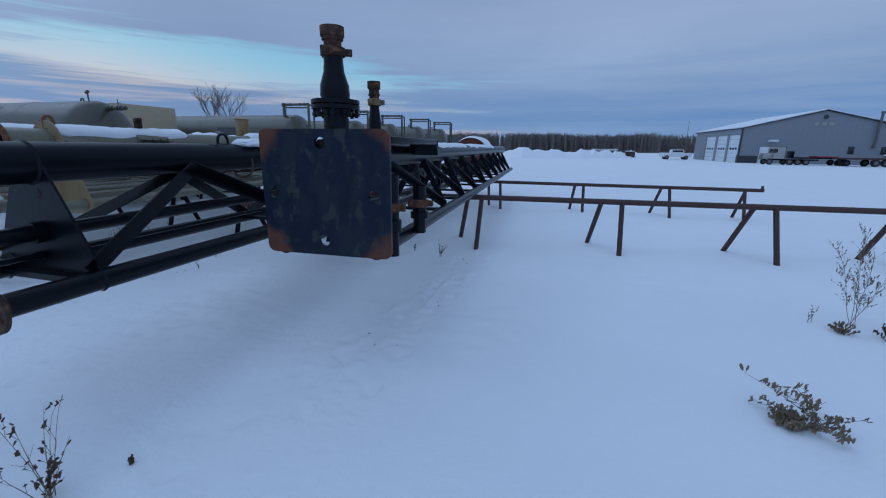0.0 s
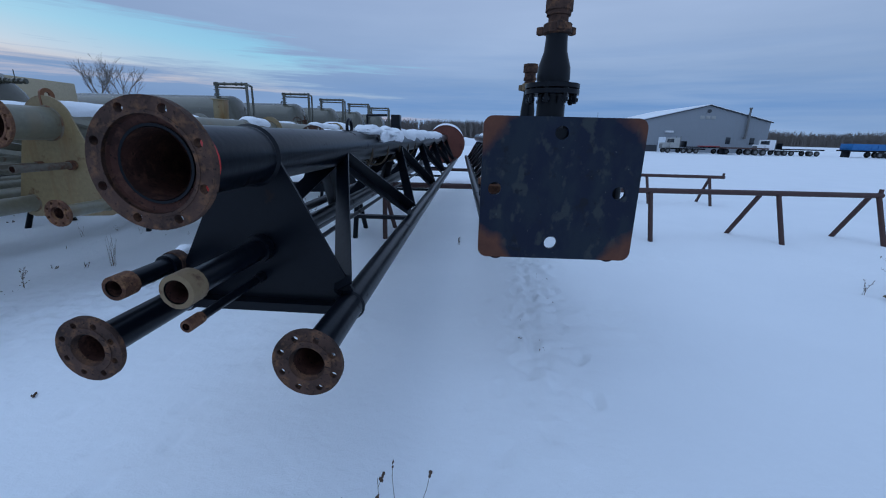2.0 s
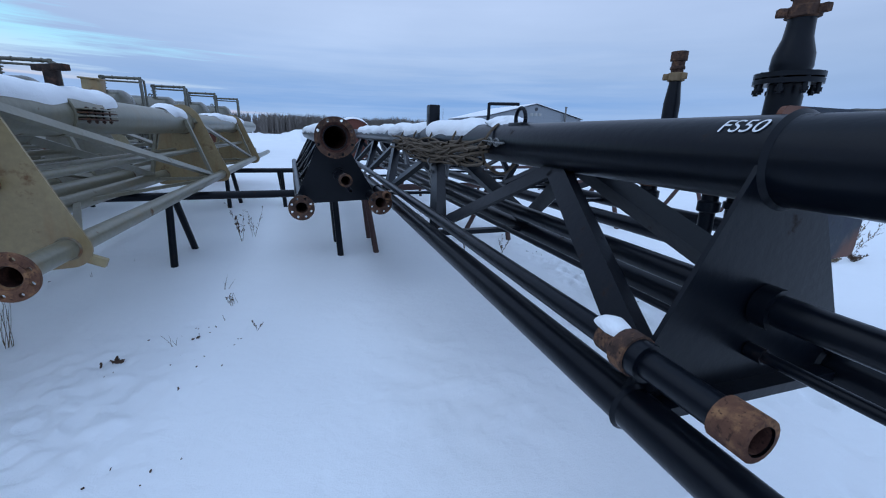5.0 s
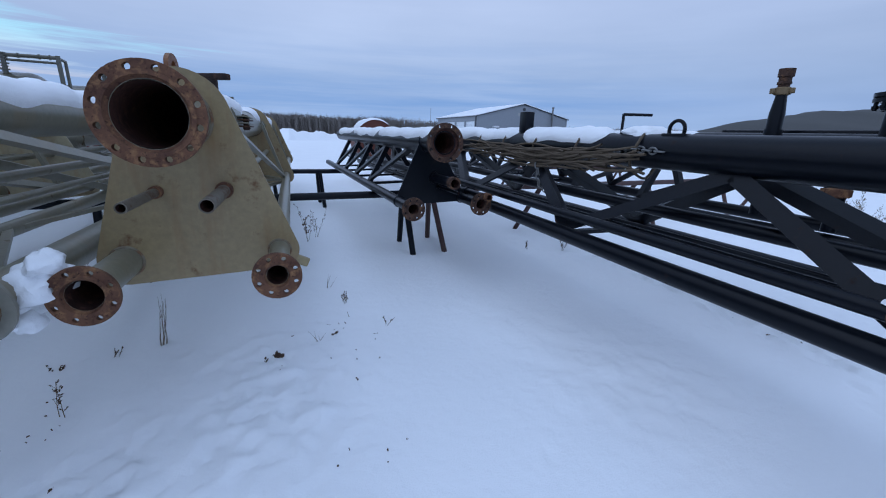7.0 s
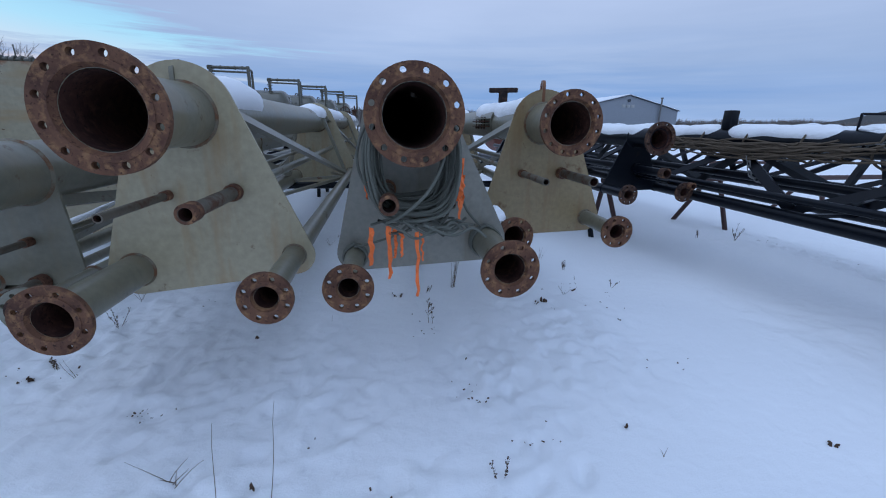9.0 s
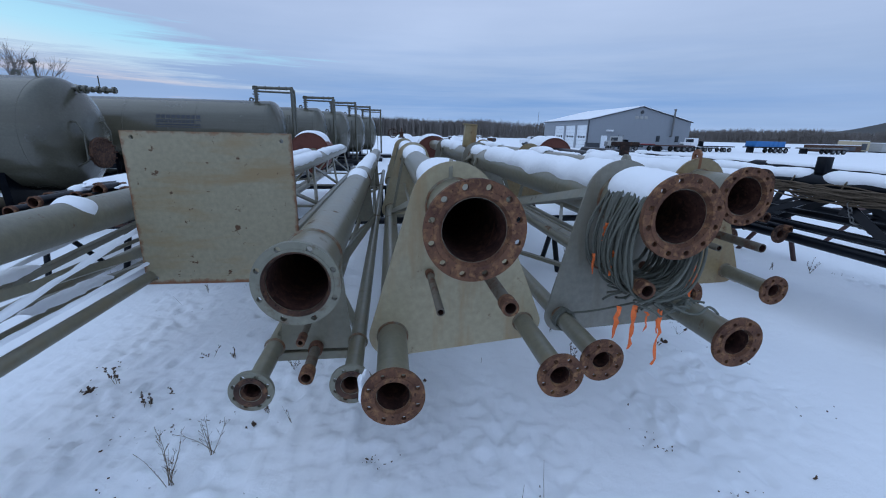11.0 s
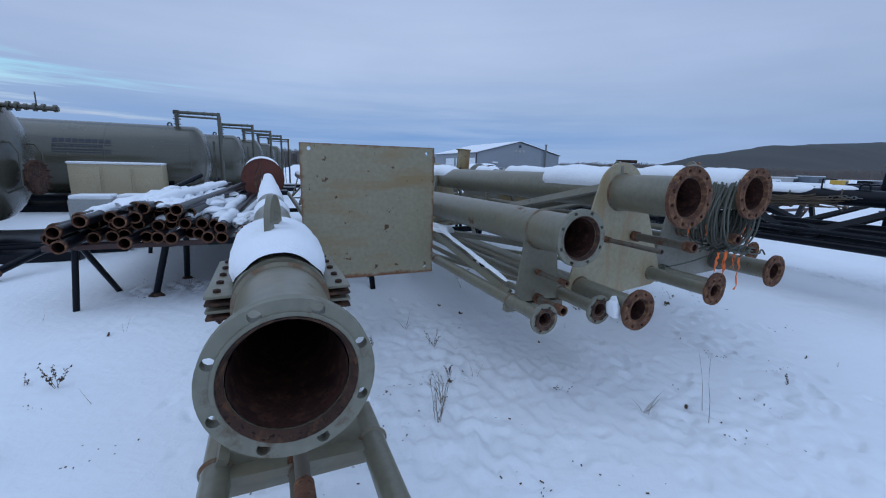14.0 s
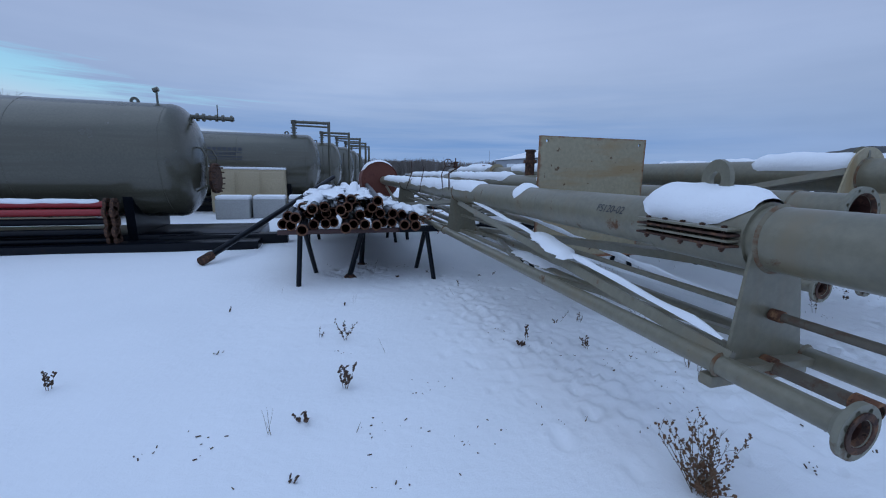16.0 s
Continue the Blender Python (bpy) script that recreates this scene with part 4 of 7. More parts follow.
# ---- fittings on the masts ----
def upright_valve(x, y, z0, top, r, big, parent_label):
    """A swage on a bolted flange with a threaded wing union on top."""
    root = thing("pipe_riser", pose(x, y, LIFT), parent_label, "pipe riser", "risers on the mast")
    h = top - z0
    bm = bmesh.new()
    rod(bm, (0, 0, 1.50), (0, 0, z0 + 0.03), r * 1.3, seg=24)
    part("stub", bm, M_BLACK, root)
    bm = bmesh.new()
    if big:
        prof = [(0, 0), (r * 1.25, 0), (r * 1.25, 0.12), (r * 1.5, 0.17), (r * 1.45, 0.23), (r * 1.05, 0.31), (r * 0.98, 0.36), (r * 0.95, h * 0.72)]
    else:
        prof = [(0, 0), (r * 1.15, 0), (r * 1.15, h * 0.30), (r * 0.85, h * 0.55), (r * 0.8, h * 0.62), (0, h * 0.62)]
    lathe(bm, prof, Matrix.Translation((0, 0, z0)), 28)
    part("swage", bm, M_BLACK, root)
    if big:
        for k in range(2):
            bm = holed(ring(0, 0, r * 2.45, 40), [], 0.024)
            fl = part("flange", bm, M_BLACK, root)
            fl.matrix_basis = Matrix.Translation((0, 0, z0 + 0.085 + k * 0.032)) @ pose(0, 0, 0, 90)
        bm = bmesh.new()
        rod(bm, (0, 0, -0.055), (0, 0, 0.055), 0.012, seg=8)
        rod(bm, (0, 0, -0.045), (0, 0, -0.025), 0.02, seg=6)
        rod(bm, (0, 0, 0.025), (0, 0, 0.045), 0.02, seg=6)
        bolt = part("bolt", bm, M_BLACK, root)
        for k in range(8):
            a = 2 * math.pi * (k + 0.5) / 8
            m = Matrix.Translation((r * 2.1 * math.cos(a), r * 2.1 * math.sin(a), z0 + 0.09))
            if k:
                share("bolt", bolt.data, root, m)
            else:
                bolt.matrix_basis = m
    zu = z0 + h * (0.70 if big else 0.60)
    ur = r * (1.25 if big else 1.2)
    bm = bmesh.new()
    lathe(bm, [(ur * 0.8, 0), (ur, 0.005), (ur, 0.05), (ur * 0.85, 0.055)], Matrix.Translation((0, 0, zu)), 24)
    for k in range(3):
        a = 2 * math.pi * k / 3 + 0.5
        block(bm, (ur * 1.25 * math.cos(a), ur * 1.25 * math.sin(a), zu + 0.028), (ur * 0.55, ur * 0.5, 0.04), (0, 0, math.degrees(a)), 0.006)
    part("wing_nut", bm, M_TAR if not big else M_BROWN, root, "tarnished wing union nut")
    bm = bmesh.new()
    lathe(bm, [(ur * 0.82, 0.05), (ur * 0.82, h * 0.10), (ur * 0.7, h * 0.105), (ur * 0.7, h * 0.16), (ur * 0.85, h * 0.165), (ur * 0.85, h * 0.2), (ur * 0.75, h * 0.205), (ur * 0.75, top - zu - 0.06), (ur * 0.95, top - zu - 0.055), (ur * 0.95, top - zu), (ur * 0.6, top - zu), (ur * 0.6, top - zu - 0.1), (0, top - zu - 0.1)], Matrix.Translation((0, 0, zu)), 24)
    part("threaded_end", bm, M_BROWN, root, "rusty threaded pipe end")
    return root


upright_valve(-0.167, 2.90, 1.645, 2.215, 0.062, True, "black flanged pipe riser with a rusty wing union")
upright_valve(-0.212, 3.59, 1.54, 2.0, 0.045, False, "small black pipe riser with a rusty wing union")


def drop_union(x, y, z0, z1, r, label):
    root = thing("hammer_union", pose(x, y, LIFT), label, "pipe union", "hanging unions")
    h = z1 - z0
    bm = bmesh.new()
    lathe(bm, [(0, 0), (r * 0.8, 0), (r * 0.8, h * 0.3), (r * 1.15, h * 0.32), (r * 1.15, h * 0.45), (r * 0.85, h * 0.47), (r * 0.85, h)], Matrix.Translation((0, 0, z0)), 22)
    part("body", bm, M_BLACK, root)
    bm = bmesh.new()
    lathe(bm, [(r * 0.9, 0), (r * 1.3, 0.01), (r * 1.3, 0.05), (r * 0.9, 0.06)], Matrix.Translation((0, 0, z0 + h * 0.55)), 22)
    for k in range(3):
        a = 2 * math.pi * k / 3
        block(bm, (r * 1.45 * math.cos(a), r * 1.45 * math.sin(a), z0 + h * 0.55 + 0.03), (r * 0.7, r * 0.5, 0.045), (0, 0, math.degrees(a)), 0.006)
    part("wing_nut", bm, M_RUST, root, "rusty wing nut")
    return root


drop_union(0.235, 2.85, 0.80, 1.33, 0.05, "black hammer union hanging under the mast")
drop_union(0.25, 3.35, 0.86, 1.22, 0.06, "rust brown hammer union hanging under the mast")
drop_union(-0.48, 2.95, 0.93, 1.33, 0.05, "black hammer union hanging behind the base plate")
drop_union(-0.48, 3.40, 0.96, 1.30, 0.06, "dark blue hammer union hanging under the mast")

bm = bmesh.new()
block(bm, (0.05, 3.55, 1.545 + LIFT), (0.26, 1.1, 0.05), bevel=0.012)
block(bm, (0.05, 4.08, 1.50 + LIFT), (0.26, 0.06, 0.14), (30, 0, 0), 0.01)
tagged(part("cover_channel", bm, M_BLACK), "black steel cover channel on top of the mast", "channel")


def wrapped_text(text, parent, x, z, R, y, size, ang, mat, label):
    """Letters laid round the -x side of a pipe along y; they read towards -y."""
    cu = bpy.data.curves.new("lettering", "FONT")
    cu.body, cu.size, cu.shear = text, size, 0.15
    tmp = new("lettering", cu)
    dg = bpy.context.evaluated_depsgraph_get()
    me = bpy.data.meshes.new_from_object(tmp.evaluated_get(dg))
    bpy.data.objects.remove(tmp)
    bm = bmesh.new()
    bm.from_mesh(me)
    bmesh.ops.subdivide_edges(bm, edges=[e for e in bm.edges if abs(e.verts[0].co.y - e.verts[1].co.y) > 0.02], cuts=3)
    for v in bm.verts:
        a = radians(ang) + v.co.y / R
        v.co = Vector((x - (R + 0.003) * math.cos(a), y - v.co.x, z + (R + 0.003) * math.sin(a)))
    ob = part("lettering", bm, mat, parent, label, smooth=False)
    return ob


wrapped_text("FS50", black_mast, 0, 1.397, 0.1095, 0.67, 0.062, 36, M_CHALK, "white stencilled lettering")
wrapped_text("FS120-02", lug_mast, 0, 1.280, 0.128, 1.42, 0.062, 12, M_INK, "dark stencilled lettering")
bm = bmesh.new()
lathe(bm, [(0.110, 0.0), (0.1108, 0.0), (0.1108, 0.085), (0.110, 0.085)], at_y(0, 0.06, 1.397))
part("paint_band", bm, M_STRIPE, black_mast, "red paint band")


def clamp(parent, x, y0, y1, z, R, mat):
    """Bolted halves of a split clamp along a pipe."""
    bm = bmesh.new()
    lathe(bm, [(R, 0), (R + 0.014, 0), (R + 0.014, y1 - y0), (R, y1 - y0)], at_y(x, y0, z))
    cl = part("split_clamp", bm, M_OLIVE, parent)
    for s in (-1, 1):
        for dz, pm in ((-0.033, M_BROWN), (-0.011, mat), (0.011, M_BROWN), (0.033, mat)):
            bm = bmesh.new()
            block(bm, (x + s * (R + 0.045), (y0 + y1) / 2, z + dz), (0.075, y1 - y0 - 0.02, 0.010), bevel=0.003)
            part("clamp_plate", bm, pm, cl)
        n = max(4, int((y1 - y0) / 0.09))
        bm = bmesh.new()
        rod(bm, (0, 0, -0.060), (0, 0, 0.048), 0.006, seg=8)
        rod(bm, (0, 0, -0.053), (0, 0, -0.040), 0.012, seg=6)
        rod(bm, (0, 0, 0.036), (0, 0, 0.046), 0.012, seg=6)
        b0 = part("bolt", bm, M_BROWN, cl)
        for k in range(n):
            m = Matrix.Translation((x + s * (R + 0.05), y0 + (k + 0.5) * (y1 - y0) / n, z))
            if k:
                share("bolt", b0.data, cl, m)
            else:
                b0.matrix_basis = m


clamp(lug_mast, 0, 0.49, 0.99, 1.28, 0.128, M_OLIVE)
clamp(olive_mast, 0, 1.38, 1.82, 1.551, 0.1365, M_OLIVE)


def lug(parent, x, y, z, w, h, mat, turn=0):
    bm = holed([(-w / 2, 0), (w / 2, 0)] + [(w / 2 * math.cos(radians(a)), h - w / 2 + w / 2 * math.sin(radians(a))) for a in range(0, 181, 20)], [ring(0, h - w / 2, w * 0.2, 16)], 0.02)
    ob = part("lifting_lug", bm, mat, parent)
    ob.matrix_basis = Matrix.Translation((x, y, z)) @ pose(0, 0, 0, 0, 0, turn)
    return ob


lug(lug_mast, 0.0, 0.74, 1.40, 0.18, 0.195, M_OLIVE, 77)
lug(olive_mast, 0.0, 0.50, 1.67, 0.11, 0.16, M_GREY, 80)
lug(tan_mast, 0.0, 0.62, 1.66, 0.12, 0.12, M_OLIVE, 80)
lug(rope_mast, 0.05, 0.6, 1.66, 0.13, 0.15, M_OLIVE, 80)
bm = bmesh.new()
block(bm, (0.491, 0.47, 0.80), (0.10, 0.03, 0.05), (0, 25, 0), 0.006)
part("corner_lug", bm, M_TAN, olive_mast)

# tee bracket, upright bracket and sleeve on the olive masts
bm = bmesh.new()
block(bm, (0, 1.52, 1.745), (0.07, 0.07, 0.16), bevel=0.006)
block(bm, (0, 1.52, 1.84), (0.06, 0.26, 0.04), (0, 0, 60), 0.006)
part("tee_bracket", bm, M_DARKRUST, olive_mast, "dark rusty tee shaped bracket")
bm = bmesh.new()
block(bm, (0, 5.27, 1.86), (0.20, 0.16, 0.36), (0, 4, 0), 0.01)
block(bm, (0, 5.27, 2.045), (0.23, 0.19, 0.02), (0, 4, 0), 0.004)
part("sleeve_bracket", bm, M_TAN, rope_mast, "tan box bracket")
bm = bmesh.new()
lathe(bm, [(0.06, 1.47), (0.06, 1.66), (0.085, 1.66), (0.085, 1.70), (0.06, 1.70), (0.055, 1.80), (0.07, 1.80), (0.07, 1.83), (0, 1.83)], Matrix.Translation((0.02, 1.35, 0)), 24)
part("capped_nozzle", bm, M_BROWN, grey_mast, "rusty capped nozzle")
bm = bmesh.new()
rod(bm, (-0.12, 4.55, 1.30), (-0.14, 4.5, 1.52), 0.010, seg=10)
rod(bm, (-0.14, 4.5, 1.52), (-0.06, 4.3, 1.60), 0.008, seg=8)
part("bent_rod", bm, M_BROWN, lug_mast, "rusty bent rod")


bm = bmesh.new()
lathe(bm, [(0.05, 1.66), (0.05, 1.72), (0.10, 1.72), (0.10, 1.76), (0.06, 1.77), (0.06, 1.86), (0.09, 1.87), (0.09, 1.90), (0.02, 1.91), (0.02, 2.02), (0, 2.02)], Matrix.Translation((0.045, 11.64, 0)), 20)
gv = part("gate_valve", bm, M_BROWN, tan_mast, "rusty gate valve with a handwheel")
bm = bmesh.new()
for i in range(18):
    a0, a1 = 2 * math.pi * i / 18, 2 * math.pi * (i + 1) / 18
    rod(bm, (-0.22 + 0.13 * math.cos(a0), 11.64, 1.86 + 0.13 * math.sin(a0)), (-0.22 + 0.13 * math.cos(a1), 11.64, 1.86 + 0.13 * math.sin(a1)), 0.013, seg=6)
rod(bm, (-0.22, 11.64, 1.73), (-0.22, 11.64, 1.99), 0.01, seg=6)
rod(bm, (-0.22, 11.64, 1.86), (0.045, 11.64, 1.83), 0.014, seg=8)
part("handwheel", bm, M_BROWN, gv)
for k, (ya, za) in enumerate(((4.9, 0.5), (6.3, 0.42), (7.4, 0.55))):
    bm = bmesh.new()
    rod(bm, (-0.10 - 0.03 * k, ya, 1.20), (-0.17 + 0.05 * k, ya - 0.15, 1.20 + za * 0.6), 0.008, seg=6)
    rod(bm, (-0.17 + 0.05 * k, ya - 0.15, 1.20 + za * 0.6), (-0.10, ya - 0.22, 1.20 + za), 0.006, seg=6)
    part("bent_rod", bm, M_BROWN, lug_mast, "thin rusty bent rod")


# ---- ropes, straps and chains ----
def strand(name, pts, r, mat, parent, res=6):
    cu = bpy.data.curves.new(name, "CURVE")
    cu.dimensions, cu.bevel_depth, cu.bevel_resolution, cu.resolution_u = "3D", r, 2, res
    sp = cu.splines.new("NURBS")
    sp.points.add(len(pts) - 1)
    for p, c in zip(sp.points, pts):
        p.co = (*c, 1)
    sp.use_endpoint_u, sp.order_u = True, 4
    tmp = new(name, cu)
    me = bpy.data.meshes.new_from_object(tmp.evaluated_get(bpy.context.evaluated_depsgraph_get()))
    bpy.data.objects.remove(tmp)
    me.materials.clear()
    me.materials.append(mat)
    me.shade_smooth()
    ob = new(name, me)
    ob.parent = parent
    return ob


rnd = random.Random(11)
coil = thing("rope_coil", pose(-5.174, 2.547, 0), "grey green rope coil slung over the pipe with orange straps", "rope")
for k in range(44):
    y = 0.07 + 0.36 * rnd.random()
    foot = 1.075 + 0.085 * rnd.random() + (0.05 if k % 7 == 0 else 0)
    wid = 0.172 + 0.050 * rnd.random()
    sh = rnd.uniform(-0.03, 0.03)
    back = rnd.uniform(-0.03, 0.10)
    pts = []
    for a in range(0, 361, 24):
        t = radians(a)
        c, sn = math.cos(t), math.sin(t)
        if c > 0.1:
            px, pz = 0.150 * sn * (1 + 0.06 * rnd.random()), 1.556 + 0.152 * c
        else:
            # slack loop: nearly straight sides and a flat sagging foot
            px = math.copysign(abs(sn) ** 0.6, sn) * wid + sh
            pz = 1.52 + (1.52 - foot) * -(abs(c) ** 0.62)
        pts.append((px + rnd.uniform(-.012, .012), y + back * (1 - c) / 2 + rnd.uniform(-.022, .022), pz + rnd.uniform(-.010, .010)))
    strand("rope_loop", pts, rnd.uniform(0.0055, 0.0080), M_ROPE, coil)
for k in range(16):
    # loose bights gathered along the foot of the coil
    x0 = rnd.uniform(-0.20, 0.05)
    yb = rnd.uniform(0.02, 0.34)
    pts = [(x0 + 0.045 * i + rnd.uniform(-.02, .02), yb + rnd.uniform(-.05, .05), 1.075 + 0.030 * math.sin(i * 1.3 + k) + rnd.uniform(-.02, .025)) for i in range(7)]
    strand("rope_tangle", pts, 0.0065, M_ROPE, coil)
for pts in ([(0.13, 0.06, 1.40), (0.10, 0.03, 1.30), (0.02, 0.02, 1.20), (-0.06, 0.03, 1.14), (-0.12, 0.06, 1.11)],
            [(0.15, 0.20, 1.40), (0.17, 0.22, 1.30), (0.14, 0.25, 1.22), (0.18, 0.28, 1.14), (0.10, 0.3, 1.10)],
            [(-0.17, 0.30, 1.20), (-0.05, 0.34, 1.16), (0.08, 0.30, 1.18), (0.2, 0.3, 1.13), (0.26, 0.36, 1.16)],
            [(0.19, 0.30, 1.36), (0.26, 0.36, 1.28), (0.27, 0.40, 1.18), (0.30, 0.44, 1.08), (0.40, 0.46, 0.99)]):
    strand("rope_end", pts, 0.0075, M_ROPE, coil)


def webbing(x, y, z0, z1, w, seed):
    """A frayed strap that hangs, twists and tapers."""
    r2 = random.Random(seed)
    bm = bmesh.new()
    n, rings = 8, []
    for i in range(n + 1):
        c = Vector((x + r2.uniform(-.006, .006), y + r2.uniform(-.008, .008), z0 + (z1 - z0) * i / n))
        turn = r2.uniform(-.8, .8)
        u, v = Vector((math.cos(turn), math.sin(turn), 0)), Vector((-math.sin(turn), math.cos(turn), 0))
        hw = w * 0.5 * (1 - 0.4 * i / n) * r2.uniform(0.75, 1.1)
        rings.append([bm.verts.new(c + u * a * hw + v * b * 0.0015) for a, b in ((-1, -1), (1, -1), (1, 1), (-1, 1))])
    for a, b in zip(rings, rings[1:]):
        for k in range(4):
            bm.faces.new((a[k], a[(k + 1) % 4], b[(k + 1) % 4], b[k]))
    bm.faces.new(rings[0][::-1]); bm.faces.new(rings[-1])
    part("strap", bm, M_ORANGE, coil, "frayed orange webbing strap", smooth=False)


for k, (sx, sy, z0, z1, w) in enumerate([(-0.19, 0.10, 1.08, 0.90, 0.030), (-0.11, 0.08, 1.09, 0.84, 0.026), (-0.085, 0.12, 1.07, 0.93, 0.020), (-0.055, 0.06, 1.06, 0.95, 0.018), (0.015, 0.05, 1.07, 0.76, 0.022), (0.04, 0.10, 1.06, 0.92, 0.014),
        (0.20, 0.14, 1.36, 1.19, 0.036), (0.225, 0.18, 1.38, 1.14, 0.028), (0.215, 0.12, 1.28, 1.10, 0.020), (0.245, 0.22, 1.30, 1.16, 0.024), (0.19, 0.20, 1.42, 1.30, 0.020), (-0.205, 0.30, 1.47, 1.37, 0.022), (-0.195, 0.22, 1.34, 1.20, 0.018), (-0.215, 0.36, 1.28, 1.16, 0.016)]):
    webbing(sx, sy, z0, z1, w, 300 + k)

hemp = thing("rope_bundle", pose(-1.476, 1.425, LIFT), "brown rope bundle tied along the black pipe", "rope")
for k in range(30):
    ya, yb = 1.95 + rnd.uniform(0, 0.9), 3.4 + rnd.uniform(0, 1.6)
    h = rnd.uniform(1.24, 1.40)
    pts = [(-0.125 - rnd.uniform(0, 0.07), ya + (yb - ya) * i / 8, h + rnd.uniform(-.045, .045) - 0.05 * math.sin(math.pi * i / 8) * rnd.random()) for i in range(9)]
    strand("rope_strand", pts, 0.009, M_HEMP, hemp)
for k in range(5):
    y = 2.1 + 0.6 * k
    pts = [(0.135 * math.sin(radians(a)) - 0.02, y + 0.04 * math.sin(a), 1.375 + (0.135 if math.cos(radians(a)) > 0 else 0.17) * math.cos(radians(a))) for a in range(0, 361, 40)]
    strand("rope_hitch", pts, 0.009, M_HEMP, hemp)


def chain(label, pts, r=0.011):
    root = thing("chain", pose(pts[0][0], pts[0][1], pts[0][2] + LIFT), label, "chain")
    bm = bmesh.new()
    n = 18
    rings = []
    for i in range(n):
        a = 2 * math.pi * i / n
        c = Vector((0.034 * math.cos(a) * 1.0, 0.019 * math.sin(a), 0))
        d = Vector((math.cos(a) * 0.6, math.sin(a), 0)).normalized()
        rings.append([bm.verts.new(c + d * (r * 0.55 * math.cos(b)) + Vector((0, 0, r * 0.55 * math.sin(b)))) for b in (2 * math.pi * k / 6 for k in range(6))])
    for i in range(n):
        for k in range(6):
            bm.faces.new((rings[i][k], rings[(i + 1) % n][k], rings[(i + 1) % n][(k + 1) % 6], rings[i][(k + 1) % 6]))
    me = None
    for i, (p, q) in enumerate(zip(pts, pts[1:])):
        p, q = Vector(p), Vector(q)
        cnt = max(1, int((q - p).length / 0.05))
        rot = (q - p).to_track_quat("X", "Z").to_matrix().to_4x4()
        for k in range(cnt):
            m = Matrix.Translation(p + (q - p) * (k + 0.5) / cnt - Vector(pts[0])) @ rot @ pose(0, 0, 0, 90 * (k % 2))
            if me is None:
                ob = part("link", bm, M_STEEL, root)
                me = ob.data
                ob.matrix_basis = m
            else:
                share("link", me, root, m)
    return root


chain("steel chain lying along the black pipe", [(-1.61, 3.30, 1.40), (-1.60, 3.55, 1.41), (-1.62, 3.85, 1.33), (-1.60, 4.3, 1.22)])
chain("steel chain hanging from the rope bundle", [(-1.64, 4.6, 1.24), (-1.66, 4.5, 1.05), (-1.64, 4.3, 0.98)])
shack = thing("shackle", pose(-1.49, 3.33, 1.52), "dark steel shackle on top of the pipe", "shackle")
bm = bmesh.new()
for i in range(20):
    a0, a1 = math.pi * i / 20 * 1.4 - 0.6, math.pi * (i + 1) / 20 * 1.4 - 0.6
    rod(bm, (0, 0.055 * math.cos(a0), 0.045 + 0.055 * math.sin(a0)), (0, 0.055 * math.cos(a1), 0.045 + 0.055 * math.sin(a1)), 0.011, seg=8)
block(bm, (0, 0, 0.01), (0.07, 0.16, 0.03), bevel=0.006)
part("bow", bm, M_BLACK, shack)
bm = bmesh.new()
rod(bm, (-1.476, 3.80, 1.50), (-1.476, 3.80, 1.675), 0.010, seg=10)
rod(bm, (-1.476, 3.80, 1.67), (-1.30, 3.72, 1.67), 0.010, seg=10)
tagged(part("bent_handle", bm, M_BLACK), "black bent rod standing on the pipe", "rod")
bm = bmesh.new()
block(bm, (-1.476, 5.1, 1.635), (0.10, 0.12, 0.20), bevel=0.01)
tagged(part("post_bracket", bm, M_BLACK), "short black post bracket on the pipe", "bracket")

bm = bmesh.new()
lathe(bm, [(0.031, 0), (0.054, 0.005), (0.054, 0.05), (0.040, 0.055), (0.040, 0.12), (0.031, 0.125)], at_y(-0.39, 0.50, 0.937), 18)
part("pipe_union", bm, M_BROWN, black_mast, "rusty pipe union")
snow_on_pipe(-1.866, 1.965, 2.075, 0.937 + LIFT, 0.042, 0.028, 62, 0, 3)

# ---- snow on the masts ----
def on_mast(mast_x, mast_y, z, R, spans, thick, spread=75, yaw=0.0, seed=1, lean=0.0):
    for i, (a, b) in enumerate(spans):
        ob = snow_on_pipe(0, a, b, z, R, thick, spread, lean, seed + i * 3.7)
        ob.matrix_basis = pose(mast_x, mast_y, 0, 0, 0, yaw)


on_mast(-1.476, 1.425, 1.397 + LIFT, 0.1095, [(2.45, 3.6), (3.75, 5.6), (5.7, 9.5)], 0.05, 75, 0, 2)
on_mast(-0.12, 2.64, 1.44 + LIFT, 0.105, [(1.6, 4.4), (4.6, 8.0)], 0.018, 60, 1.8, 31)
on_mast(-2.385, 4.95, 1.425, 0.105, [(0.25, 2.2), (2.3, 4.0), (4.2, 5.7)], 0.04, 75, 2.6, 5)
on_mast(-4.187, 3.253, 1.551, 0.1365, [(0.48, 2.2), (3.5, 4.2), (6.2, 9.0)], 0.05, 65, 0, 8)
on_mast(-5.174, 2.547, 1.556, 0.1365, [(0.03, 0.52), (0.56, 3.6), (4.0, 4.6), (6.0, 8.5)], 0.065, 70, 0, 11)
on_mast(-6.185, 2.357, 1.546, 0.1365, [(0.59, 1.45), (3.6, 4.6), (5.0, 7.0), (8.5, 11)], 0.06, 75, 0, 14)
on_mast(-6.903, 2.523, 1.286, 0.137, [(3.2, 3.7), (4.4, 7.6)], 0.035, 60, 0, 17)
on_mast(-8.668, 1.366, 1.282, 0.150, [(0.50, 1.07)], 0.062, 76, 0, 20)
